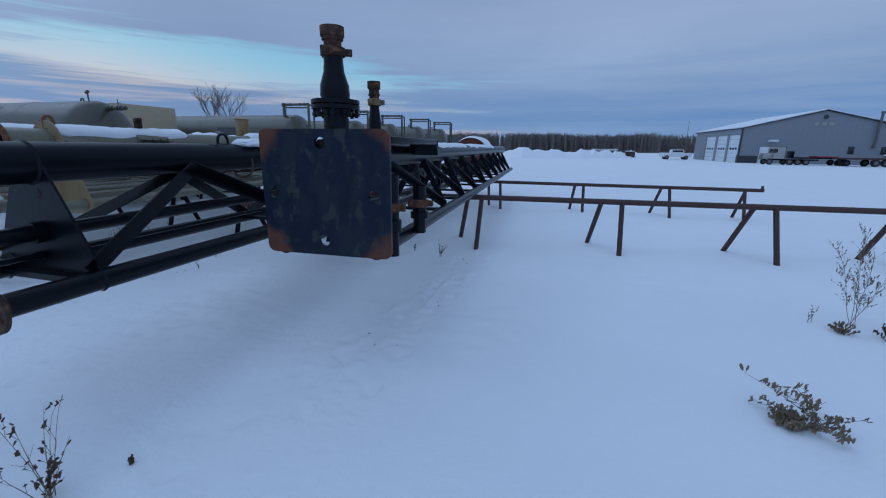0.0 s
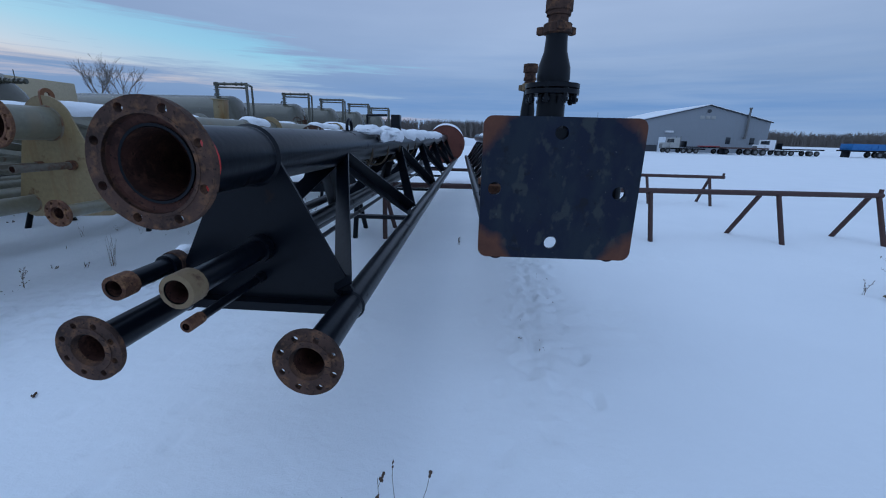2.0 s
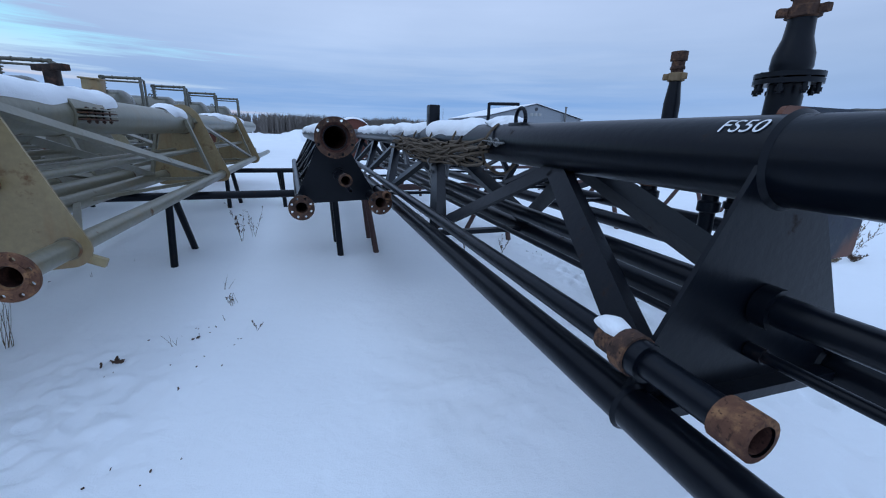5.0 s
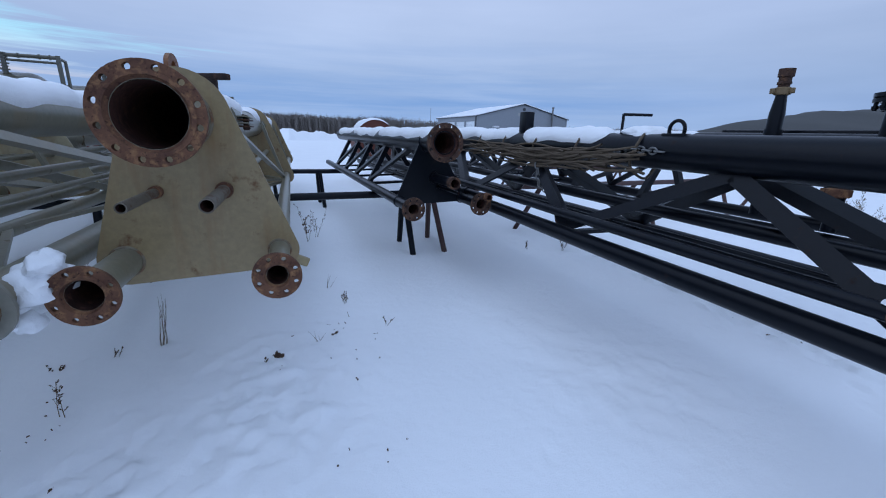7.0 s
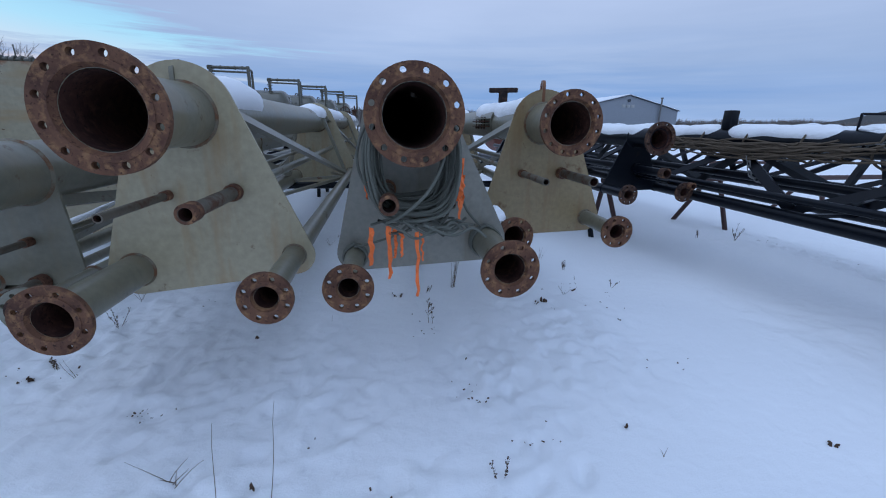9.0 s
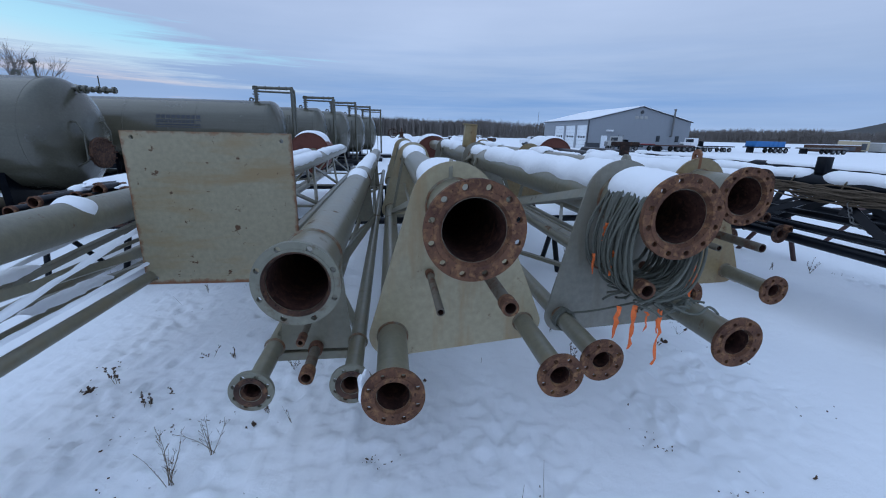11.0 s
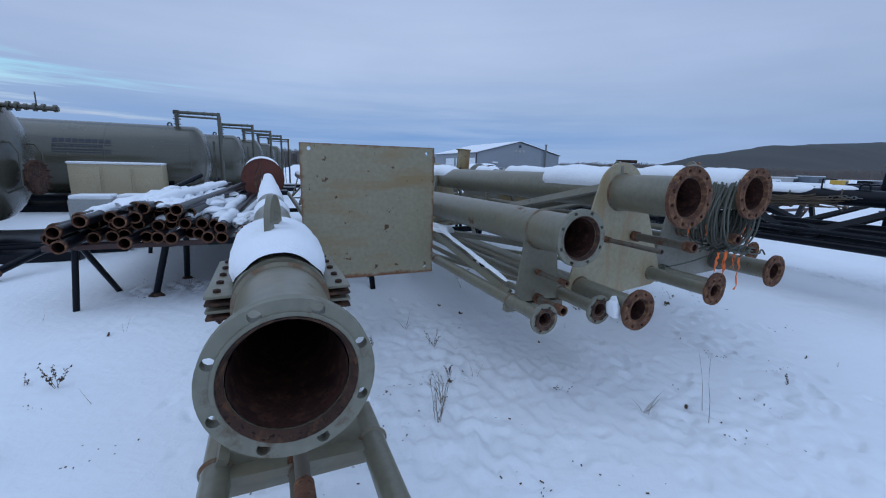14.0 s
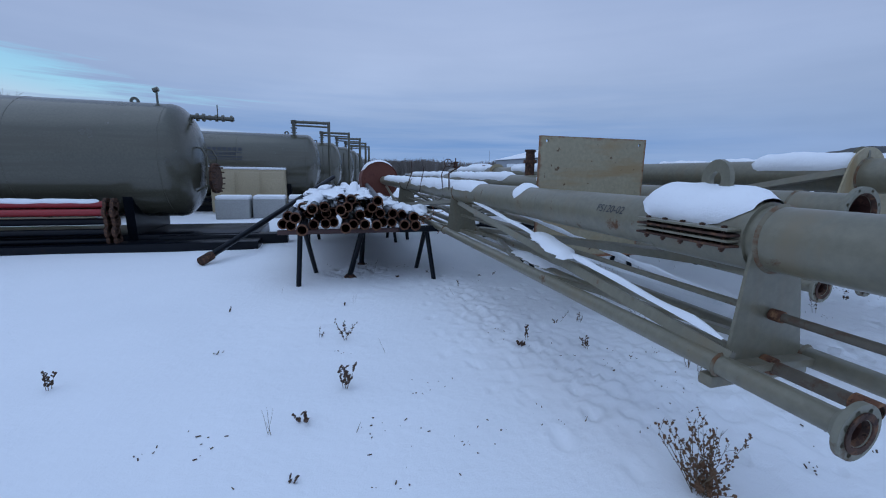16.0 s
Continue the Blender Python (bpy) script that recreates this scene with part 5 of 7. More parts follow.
on_mast(-8.668, 1.366, 1.280, 0.128, [(2.46, 2.66), (3.6, 7.2), (7.4, 11.0)], 0.035, 80, 0, 23)
on_mast(-7.84, 4.17, 1.40, 0.11, [(0.4, 1.0), (1.8, 4.6), (5.0, 8.5)], 0.045, 75, 0, 27)


def snow_along(p, q, w, thick, seed):
    """Snow lying on a sloping bar."""
    p, q = Vector(p), Vector(q)
    n, k = max(10, int((q - p).length / 0.05)), 8
    d = (q - p).normalized()
    sidev = d.cross(Vector((0, 0, 1))).normalized()
    bm = bmesh.new()
    rows = []
    for i in range(n + 1):
        f = i / n
        e = min(1, min(f, 1 - f) * n / 3 + 0.05) ** 0.5
        hw = w * (0.75 + 0.5 * noise.noise((seed, f * 9, 0))) * (0.5 + 0.5 * e)
        h = thick * e * (0.7 + 0.6 * noise.noise((seed + 3, f * 14, 2)))
        rows.append([bm.verts.new(p + (q - p) * f + sidev * (hw * u) + Vector((0, 0, h * (1 - abs(u) ** 2.6) - 0.003))) for u in (j / k * 2 - 1 for j in range(k + 1))])
    for a, b in zip(rows, rows[1:]):
        for j in range(k):
            bm.faces.new((a[j], a[j + 1], b[j + 1], b[j]))
    bmesh.ops.recalc_face_normals(bm, faces=bm.faces[:])
    return tagged(part("snow_drift", bm, M_SNOW), "thin line of snow lying on a steel brace", "snow", "snow on the pipes")


snow_along((-8.86, 1.83, 0.88), (-8.74, 5.45, 1.245), 0.022, 0.04, 3)
snow_along((-8.86, 2.9, 0.98), (-8.74, 3.6, 1.05), 0.12, 0.06, 5)
snow_along((-8.40, 1.9, 0.86), (-8.52, 4.9, 1.18), 0.035, 0.035, 12)
snow_along((-8.70, 3.4, 0.80), (-8.66, 4.1, 0.80), 0.10, 0.05, 13)
snow_along((-8.41, 2.2, 0.87), (-8.41, 4.6, 0.87), 0.03, 0.02, 6)
snow_along((-7.12, 3.0, 0.90), (-6.95, 5.8, 1.2), 0.03, 0.03, 8)


def snow_lump(x, y, z, sx, sy, sz, seed, label):
    bm = bmesh.new()
    bmesh.ops.create_icosphere(bm, subdivisions=4, radius=1)
    for v in bm.verts:
        k = 1 + 0.35 * noise.noise(v.co * 1.4 + Vector((seed, 0, 0))) + 0.1 * noise.noise(v.co * 4 + Vector((seed, 3, 0)))
        v.co = Vector((v.co.x * sx * k, v.co.y * sy * k, max(v.co.z, -0.35) * sz * k))
    ob = part("snow_lump", bm, M_SNOW)
    ob.matrix_basis = Matrix.Translation((x, y, z))
    return tagged(ob, label, "snow", "snow lumps")


snow_lump(-6.632, 2.47, 0.80, 0.034, 0.05, 0.095, 3, "small lump of snow beside the leg flange")
snow_lump(-4.66, 3.32, 0.90, 0.10, 0.14, 0.09, 5, "lump of snow on the rope tie by the leg pipe")
snow_lump(-4.74, 3.35, 0.82, 0.09, 0.12, 0.08, 7, "lump of snow on the rope tie by the leg pipe")
snow_lump(-4.62, 3.30, 0.98, 0.06, 0.08, 0.06, 15, "lump of snow on the rope tie by the leg pipe")
snow_lump(-4.70, 3.28, 0.76, 0.05, 0.07, 0.06, 16, "lump of snow on the rope tie by the leg pipe")
for lx_, ly_, lz_, ax_, ay_, az_, sd in ((-1.43, 3.62, 1.54, 0.10, 0.20, 0.055, 81), (-1.36, 3.86, 1.49, 0.05, 0.13, 0.07, 82), (-1.42, 4.25, 1.54, 0.11, 0.22, 0.05, 83), (-1.37, 4.55, 1.48, 0.05, 0.10, 0.06, 84)):
    snow_lump(lx_, ly_, lz_, ax_, ay_, az_, sd, "clump of snow sagging over the side of the black pipe")
snow_lump(-6.98, 4.6, 1.05, 0.10, 0.25, 0.05, 9, "lump of snow caught in the lattice")

# rope ties on the rope mast's legs
for lx, lz, lr in ((-0.293, 0.828, 0.055), (0.434, 0.898, 0.082)):
    for k in range(3):
        pts = [(lx + (lr + 0.01) * math.sin(radians(a)), 0.46 + 0.02 * k + 0.01 * math.sin(a), lz + (lr + 0.01) * math.cos(radians(a))) for a in range(0, 361, 36)]
        strand("rope_tie", pts, 0.008, M_ROPE, coil)
strand("rope_tie", [(-0.29, 0.44, 0.89), (-0.2, 0.35, 0.93), (-0.1, 0.3, 0.98), (0.0, 0.25, 1.03)], 0.006, M_ROPE, coil)


# ---- pipe bundle on stands ----
def bundle():
    r = 0.064
    rnd = random.Random(5)
    label = "rusty ended drill pipe in a snowy bundle on stands"
    bmp = bmesh.new()
    lathe(bmp, [(r - 0.012, 0), (r, 0), (r, 0.16), (r * 0.94, 0.20), (r * 0.94, 6.2), (0, 6.2)], ALONG, 20)
    bmb = bmesh.new()
    lathe(bmb, [(r - 0.012, 0.0), (r - 0.012, 0.6), (0, 0.6)], at_y(0, 0.002, 0), 18)
    root = thing("drill_pipe", Matrix(), label, "pipe", "pipe bundle")
    tube = part("tube", bmp, M_BLACK, root)
    bore = part("bore", bmb, M_BORE, root)
    bmc = bmesh.new()
    lathe(bmc, [(r - 0.011, -0.004), (r + 0.005, -0.004), (r + 0.005, 0.05), (r, 0.052)], ALONG, 20)
    part("collar", bmc, M_RUST, root, "rusty threaded collar")
    first = True
    rows = [(14, 0.815, 0.0), (12, 0.93, 0.06), (8, 1.035, 0.25), (4, 1.13, 0.75)]
    for n, z, off in rows:
        for i in range(n):
            x = -10.93 + off + i * 0.131 + rnd.uniform(-.015, .015)
            if z > 0.9:
                x += 0.07 * (i // 3) + rnd.uniform(-.03, .03)
            if x > -8.95:
                continue
            m = pose(x, 5.92 + rnd.uniform(-.15, .55) + (z - .815) * 1.0, z + rnd.uniform(-.006, .02), rnd.uniform(-.3, .3), 0, rnd.uniform(-4.5, 1.5))
            if first:
                root.matrix_basis = m
                first = False
            else:
                copy_thing(root, m)
            if rnd.random() < (0.2 if z < 0.9 else 0.8):
                ob = snow_on_pipe(0, rnd.uniform(0.1, 0.9), rnd.uniform(1.2, 5.8), 0, r, rnd.uniform(0.035, 0.06), 85, 0, i + z * 9, label="snow lying on the pipe bundle")
                ob.matrix_basis = m


bundle()
rnd = random.Random(77)
for k in range(26):
    f = rnd.random()
    y = 6.75 + 3.6 * rnd.random()
    x = -10.75 + 1.55 * f
    top = 0.90 + 0.30 * math.sin(math.pi * min(1, max(0, (x + 11.0) / 1.9))) * (0.75 + 0.25 * rnd.random())
    snow_lump(x, y, top, rnd.uniform(0.08, 0.17), rnd.uniform(0.22, 0.6), rnd.uniform(0.05, 0.085), 30 + k, "soft snow clump bridging the pipes of the bundle")

wire = thing("wire_tangle", pose(-8.95, 6.9, 0.80), "orange rusty wire tangle lying under snow", "wire")
for k in range(34):
    p = Vector((rnd.uniform(-.16, .16), rnd.uniform(-.45, .45), rnd.uniform(-.05, .12)))
    pts = [p]
    for _ in range(5):
        pts.append(pts[-1] + Vector((rnd.uniform(-.09, .09), rnd.uniform(-.13, .13), rnd.uniform(-.05, .05))))
    strand("wire", pts, 0.0045, M_COPPER, wire, 3)
for x, y, sx, sy, sz, sd in ((-8.98, 7.1, 0.16, 0.34, 0.07, 71), (-9.04, 6.6, 0.10, 0.20, 0.06, 72), (-8.86, 7.45, 0.12, 0.25, 0.06, 73)):
    snow_lump(x, y, 0.93, sx, sy, sz, sd, "snow lump on the wire tangle")


def stand(x0, x1, y, z, label, legs):
    root = thing("pipe_stand", Matrix(), label, "stand", "pipe stands")
    bm = bmesh.new()
    block(bm, ((x0 + x1) / 2, y, z), (x1 - x0, 0.07, 0.06), bevel=0.006)
    part("beam", bm, M_RAIL, root)
    for xt, xf, yf in legs:
        bm = bmesh.new()
        rod(bm, (xt, y, z), (xf, yf, -0.05), 0.033, seg=14)
        part("leg", bm, M_BLACK, root)
    return root


stand(-11.0, -8.85, 6.30, 0.72, "dark steel stand under the pipe bundle", [(-10.72, -10.77, 6.22), (-10.66, -10.55, 7.0), (-9.0, -8.92, 6.12), (-9.02, -9.02, 6.95)])
stand(-11.0, -8.85, 9.6, 0.72, "dark steel stand under the far end of the pipe bundle", [(-10.72, -10.77, 9.5), (-10.66, -10.55, 10.2), (-9.0, -8.92, 9.5), (-9.02, -9.02, 10.2)])
for jx, jy, tx, ty in ((-10.08, 6.6, -9.88, 6.5), (-9.85, 7.35, -9.8, 7.3)):
    jack = thing("pipe_jack", Matrix(), "dark screw jack stand under the pipe bundle", "jack stand", "jack stands")
    bm = bmesh.new()
    rod(bm, (jx, jy, 0.02), (tx, ty, 0.74), 0.04, seg=14)
    part("post", bm, M_BLACK, jack)
    bm = bmesh.new()
    rod(bm, (jx, jy, -0.02), (jx, jy, 0.04), 0.11, 0.05, seg=16)
    part("foot", bm, M_BROWN, jack)

lean = thing("leaning_pipe", Matrix(), "long black pipe leaning from the snow onto the skid", "pipe")
bm = bmesh.new()
rod(bm, (-12.29, 8.03, 0.09), (-10.17, 12.15, 1.37), 0.055, seg=18)
part("tube", bm, M_BLACK, lean)
bm = bmesh.new()
rod(bm, (-12.36, 7.90, 0.05), (-12.25, 8.10, 0.11), 0.075, seg=14)
part("collar", bm, M_BROWN, lean)


# ---- tanks ----
def tank(tip, y, R, zc, length, nozzle, gate, text, label):
    root = thing("storage_tank", pose(tip, y, 0), label, "tank", "tanks in a row")
    dome = R * 0.42
    prof = [(R * math.sin(radians(a)), -dome + dome * math.cos(radians(a))) for a in range(0, 91, 6)] + [(R, -dome - length)] + [(R * math.cos(radians(a)), -dome - length - dome * math.sin(radians(a))) for a in range(6, 91, 6)]
    bm = bmesh.new()
    lathe(bm, prof, Matrix.Translation((0, 0, zc)) @ pose(0, 0, 0, 0, 90, 0), 72)
    bmesh.ops.recalc_face_normals(bm, faces=bm.faces[:])
    part("shell", bm, M_TANK, root)
    for xs in (-dome - 0.02, -dome - 2.4, -dome - 4.8, -dome - 7.2):
        bm = bmesh.new()
        lathe(bm, [(R, -0.012), (R + 0.006, -0.006), (R + 0.006, 0.006), (R, 0.012)], Matrix.Translation((xs, 0, zc)) @ pose(0, 0, 0, 0, 90, 0), 72)
        part("weld_seam", bm, M_TANK, root)
    for xs in (-dome - 0.6, -dome - length * 0.5, -dome - length + 0.6):
        bm = holed([(-R * 0.75, 0.0), (R * 0.75, 0.0), (R * 0.8, zc - R * 0.55), (R * 0.5, zc - R * 0.87), (0, zc - R * 1.0), (-R * 0.5, zc - R * 0.87), (-R * 0.8, zc - R * 0.55)], [], 0.16)
        sd = part("saddle", bm, M_BLACK, root, smooth=False)
        sd.matrix_basis = Matrix.Translation((xs, 0, 0)) @ pose(0, 0, 0, 0, 0, 90)
    bm = bmesh.new()
    block(bm, (-dome - length / 2 + 0.5, 0, 0.11), (length + 2.2, R * 1.5, 0.22), bevel=0.02)
    part("skid", bm, M_BLACK, root, "black steel skid base")
    lug(root, -dome - 0.75, 0.1, zc + R - 0.01, 0.18, 0.14, M_TANK, 0)
    if nozzle:
        bm = bmesh.new()
        rod(bm, (-dome - 0.3, 0, zc + R - 0.1), (-dome - 0.3, 0, zc + R + 0.25), 0.022, seg=12)
        rod(bm, (-dome - 0.36, 0, zc + R + 0.26), (-dome - 0.26, 0, zc + R + 0.30), 0.05, seg=12)
        part("vent", bm, M_TANK, root)
        bm = bmesh.new()
        rod(bm, (-0.35, 0.1, zc + R * 0.82), (0.62, 0.1, zc + R * 0.80), 0.045, seg=14)
        for k, rr in ((-0.12, 0.085), (0.0, 0.085), (0.12, 0.06), (0.25, 0.075), (0.38, 0.075), (0.55, 0.07)):
            rod(bm, (k, 0.1, zc + R * 0.81), (k + 0.045, 0.1, zc + R * 0.81), rr, seg=14)
        rod(bm, (0.3, 0.1, zc + R * 0.81), (0.3, 0.1, zc + R * 0.81 + 0.28), 0.012, seg=8)
        part("relief_valve", bm, M_TANK, root)
        bm = holed(ring(0, 0, 0.33, 32), [], 0.06)
        fl = part("manway", bm, M_BROWN, root, "rusty bolted manway flange")
        fl.matrix_basis = Matrix.Translation((0.22, -0.05, zc - 0.35)) @ pose(0, 0, 0, 0, 0, 84)
        bm = bmesh.new()
        rod(bm, (0, -0.07, 0), (0, 0.11, 0), 0.016, seg=6)
        b0 = part("bolt", bm, M_BROWN, fl)
        for k in range(14):
            m = Matrix.Translation((0.29 * math.cos(2 * math.pi * k / 14), 0, 0.29 * math.sin(2 * math.pi * k / 14)))
            if k:
                share("bolt", b0.data, fl, m)
            else:
                b0.matrix_basis = m
        for yy in (-0.42, 0.42):
            bm = bmesh.new()
            pts = [(-0.32, yy, zc + 0.3), (0.05, yy, zc + 0.28), (0.14, yy, zc + 0.1), (0.12, yy, zc - 0.5), (-0.1, yy, zc - 0.62)]
            for p, q in zip(pts, pts[1:]):
                rod(bm, p, q, 0.018, seg=8)
            part("grab_rail", bm, M_TANK, root)
    if gate:
        bm = bmesh.new()
        zt = zc + R + 0.45
        for p, q, r in (((-0.95, -0.3, zc + R - 0.2), (-0.95, -0.3, zt), 0.06), ((-1.05, -0.3, zt), (0.40, -0.3, zt), 0.055), ((0.36, -0.3, zt + 0.06), (0.36, -0.3, 0.3), 0.06), ((0.36, 0.12, zt - 0.05), (0.36, 0.12, zc - R * 0.2), 0.045), ((0.36, -0.3, zt), (0.36, 0.12, zt - 0.05), 0.045)):
            rod(bm, p, q, r, seg=14)
        rod(bm, (-0.95, -0.3, zt - 0.13), (0.36, -0.3, zt - 0.15), 0.035, seg=12)
        for xx in (-0.6, -0.1, 0.15):
            rod(bm, (xx, -0.3, zt), (xx + 0.03, -0.3, zt), 0.075, seg=14)
        loop = part("overhead_pipe", bm, M_TANK, root, "grey overhead pipe loop")
        for zz_, rr in ((zt - 0.42, 0.11), (zt - 0.33, 0.085), (zt - 0.25, 0.12), (zt - 0.16, 0.085), (zt - 0.08, 0.11), (zt + 0.03, 0.09)):
            bm = bmesh.new()
            rod(bm, (-0.95, -0.3, zz_), (-0.95, -0.3, zz_ + 0.035), rr, seg=14)
            part("valve_collar", bm, M_TANK, loop)
        bm = bmesh.new()
        for yy in (-0.15, 0.22):
            rod(bm, (0.10, yy, 0.3), (0.10, yy, zc + R * 0.6), 0.015, seg=8)
        for k in range(8):
            rod(bm, (0.10, -0.15, 0.5 + k * 0.27), (0.10, 0.22, 0.5 + k * 0.27), 0.011, seg=6)
        part("ladder", bm, M_TANK, root)
    if text:
        for k, (zt, wd, ht) in enumerate([(0.52, 1.5, 0.13), (0.40, 1.5, 0.03), (0.34, 1.3, 0.06), (0.24, 1.5, 0.05), (0.16, 1.5, 0.03)]):
            bm = bmesh.new()
            a0 = math.asin(min(0.98, zt / R))
            flat = math.sqrt(max(0.01, R * R - zt * zt))
            x0 = -dome - 3.7
            n = 9 if k in (0, 2) else 1
            for i in range(n):
                gapw = wd / n
                block(bm, (x0 + (i + 0.5) * gapw, -flat - 0.002, zc + zt), (gapw * (0.78 if n > 1 else 1.0), 0.006, ht), (-math.degrees(a0), 0, 0))
            part("lettering_bar", bm, M_INK, root, "dark painted lettering bars", smooth=False)
    return root


tank(-12.9, 10.85, 1.17, 1.68, 11.0, True, False, False, "grey green horizontal storage tank on a black skid")
for tip, y, tx in ((-10.55, 18.3, True), (-9.55, 22.5, False), (-8.75, 25.7, False), (-8.1, 29.2, False), (-7.5, 33.0, False)):
    tank(tip, y, 1.20, 1.74, 10.5, False, True, tx, "grey green horizontal tank with an overhead pipe loop")

# pipe stack on the near side of the first tank
for i, (z, yy, mt, lb) in enumerate([(0.86, 9.52, M_RED, "red"), (0.72, 9.45, M_RED, "red"), (0.55, 9.5, M_BLACK, "black"), (0.36, 9.45, M_BLACK, "black"), (0.20, 9.5, M_BLACK, "black")]):
    st = thing("stacked_pipe", Matrix(), lb + " steel pipe stacked beside the tank skid", "pipe", "pipes beside the tank")
    bm = bmesh.new()
    rod(bm, (-26, yy, z), (-14.25, yy, z), 0.062, seg=18)
    part("tube", bm, mt, st)
    bm = holed(ring(0, 0, 0.12, 24), [ring(0, 0, 0.05, 18)], 0.05)
    fl = part("flange", bm, M_BROWN, st, "rusty end flange")
    fl.matrix_basis = Matrix.Translation((-14.10, yy, z)) @ pose(0, 0, 0, 0, 0, 90)
    bm = holed(ring(0, 0, 0.12, 24), [ring(0, 0, 0.05, 18)], 0.05)
    fl = part("flange", bm, M_BROWN, st, "rusty end flange")
    fl.matrix_basis = Matrix.Translation((-14.22, yy, z)) @ pose(0, 0, 0, 0, 0, 90)
ob = snow_on_pipe(0, 0, 11.4, 0, 0.062, 0.05, 70, 0, 4)
ob.matrix_basis = Matrix.Translation((-14.35, 9.52, 0.86)) @ pose(0, 0, 0, 0, 0, 90)
skd = thing("skid_beam", Matrix(), "long black steel skid beam lying in the snow", "skid")
bm = bmesh.new()
block(bm, (-19.0, 9.45, 0.07), (14.6, 0.5, 0.16), bevel=0.01)
part("beam", bm, M_BLACK, skd)
bm = bmesh.new()
block(bm, (-12.4, 10.0, 0.10), (2.4, 0.35, 0.2), bevel=0.01)
tagged(part("skid_end", bm, M_BLACK), "black skid end with snow on top", "skid")

# generator enclosure with panels
gen = thing("generator_enclosure", pose(-14.2, 16.4, 0), "tan panelled generator enclosure with snow on its roof", "enclosure")
bm = bmesh.new()
block(bm, (1.2, 0.42, 0.80), (2.40, 0.78, 1.5), bevel=0.02)
part("body", bm, M_TANBOX, gen)
for k in range(3):
    bm = bmesh.new()
    block(bm, (0.42 + k * 0.79, 0.02, 0.80), (0.70, 0.04, 1.30), bevel=0.012)
    pn = part("panel", bm, M_TANBOX, gen)
    if k != 1:
        bm = bmesh.new()
        block(bm, (0.42 + k * 0.79, -0.008, 0.85), (0.56, 0.02, 0.75), bevel=0.008)
        part("inset", bm, M_TANBOX, pn)
bm = bmesh.new()
block(bm, (1.2, 0.42, 1.585), (2.44, 0.84, 0.08), bevel=0.035)
tagged(part("roof_snow", bm, M_SNOW), "snow slab on the enclosure roof", "snow").matrix_basis = Matrix.Translation((-14.2, 16.4, 0))
for k in range(3):
    cb = thing("concrete_block", pose(-13.2 + k * 1.05, 15.0 + 0.1 * k, 0, 0, 0, 3 * k - 3), "pale concrete block with a cap of snow", "block", "concrete blocks")
    bm = bmesh.new()
    block(bm, (0, 0, 0.30), (0.98, 0.7, 0.62), bevel=0.03)
    part("block", bm, M_CONC, cb)
    bm = bmesh.new()
    block(bm, (0, 0, 0.66), (0.96, 0.68, 0.14), bevel=0.06)
    part("snow_cover", bm, M_SNOW, cb, "rounded snow cap")

cabin = thing("site_cabin", pose(-18.2, 15.2, 0), "tan boxy site cabin between the tanks", "cabin")
bm = bmesh.new()
block(bm, (0, 0, 1.62), (3.6, 2.6, 3.04), bevel=0.02)
part("body", bm, M_TANBOX, cabin)
for sx in (-1.8, 1.8):
    bm = bmesh.new()
    block(bm, (sx, -1.3, 1.62), (0.08, 0.08, 3.08), bevel=0.01)
    part("corner_trim", bm, M_CONC, cabin)

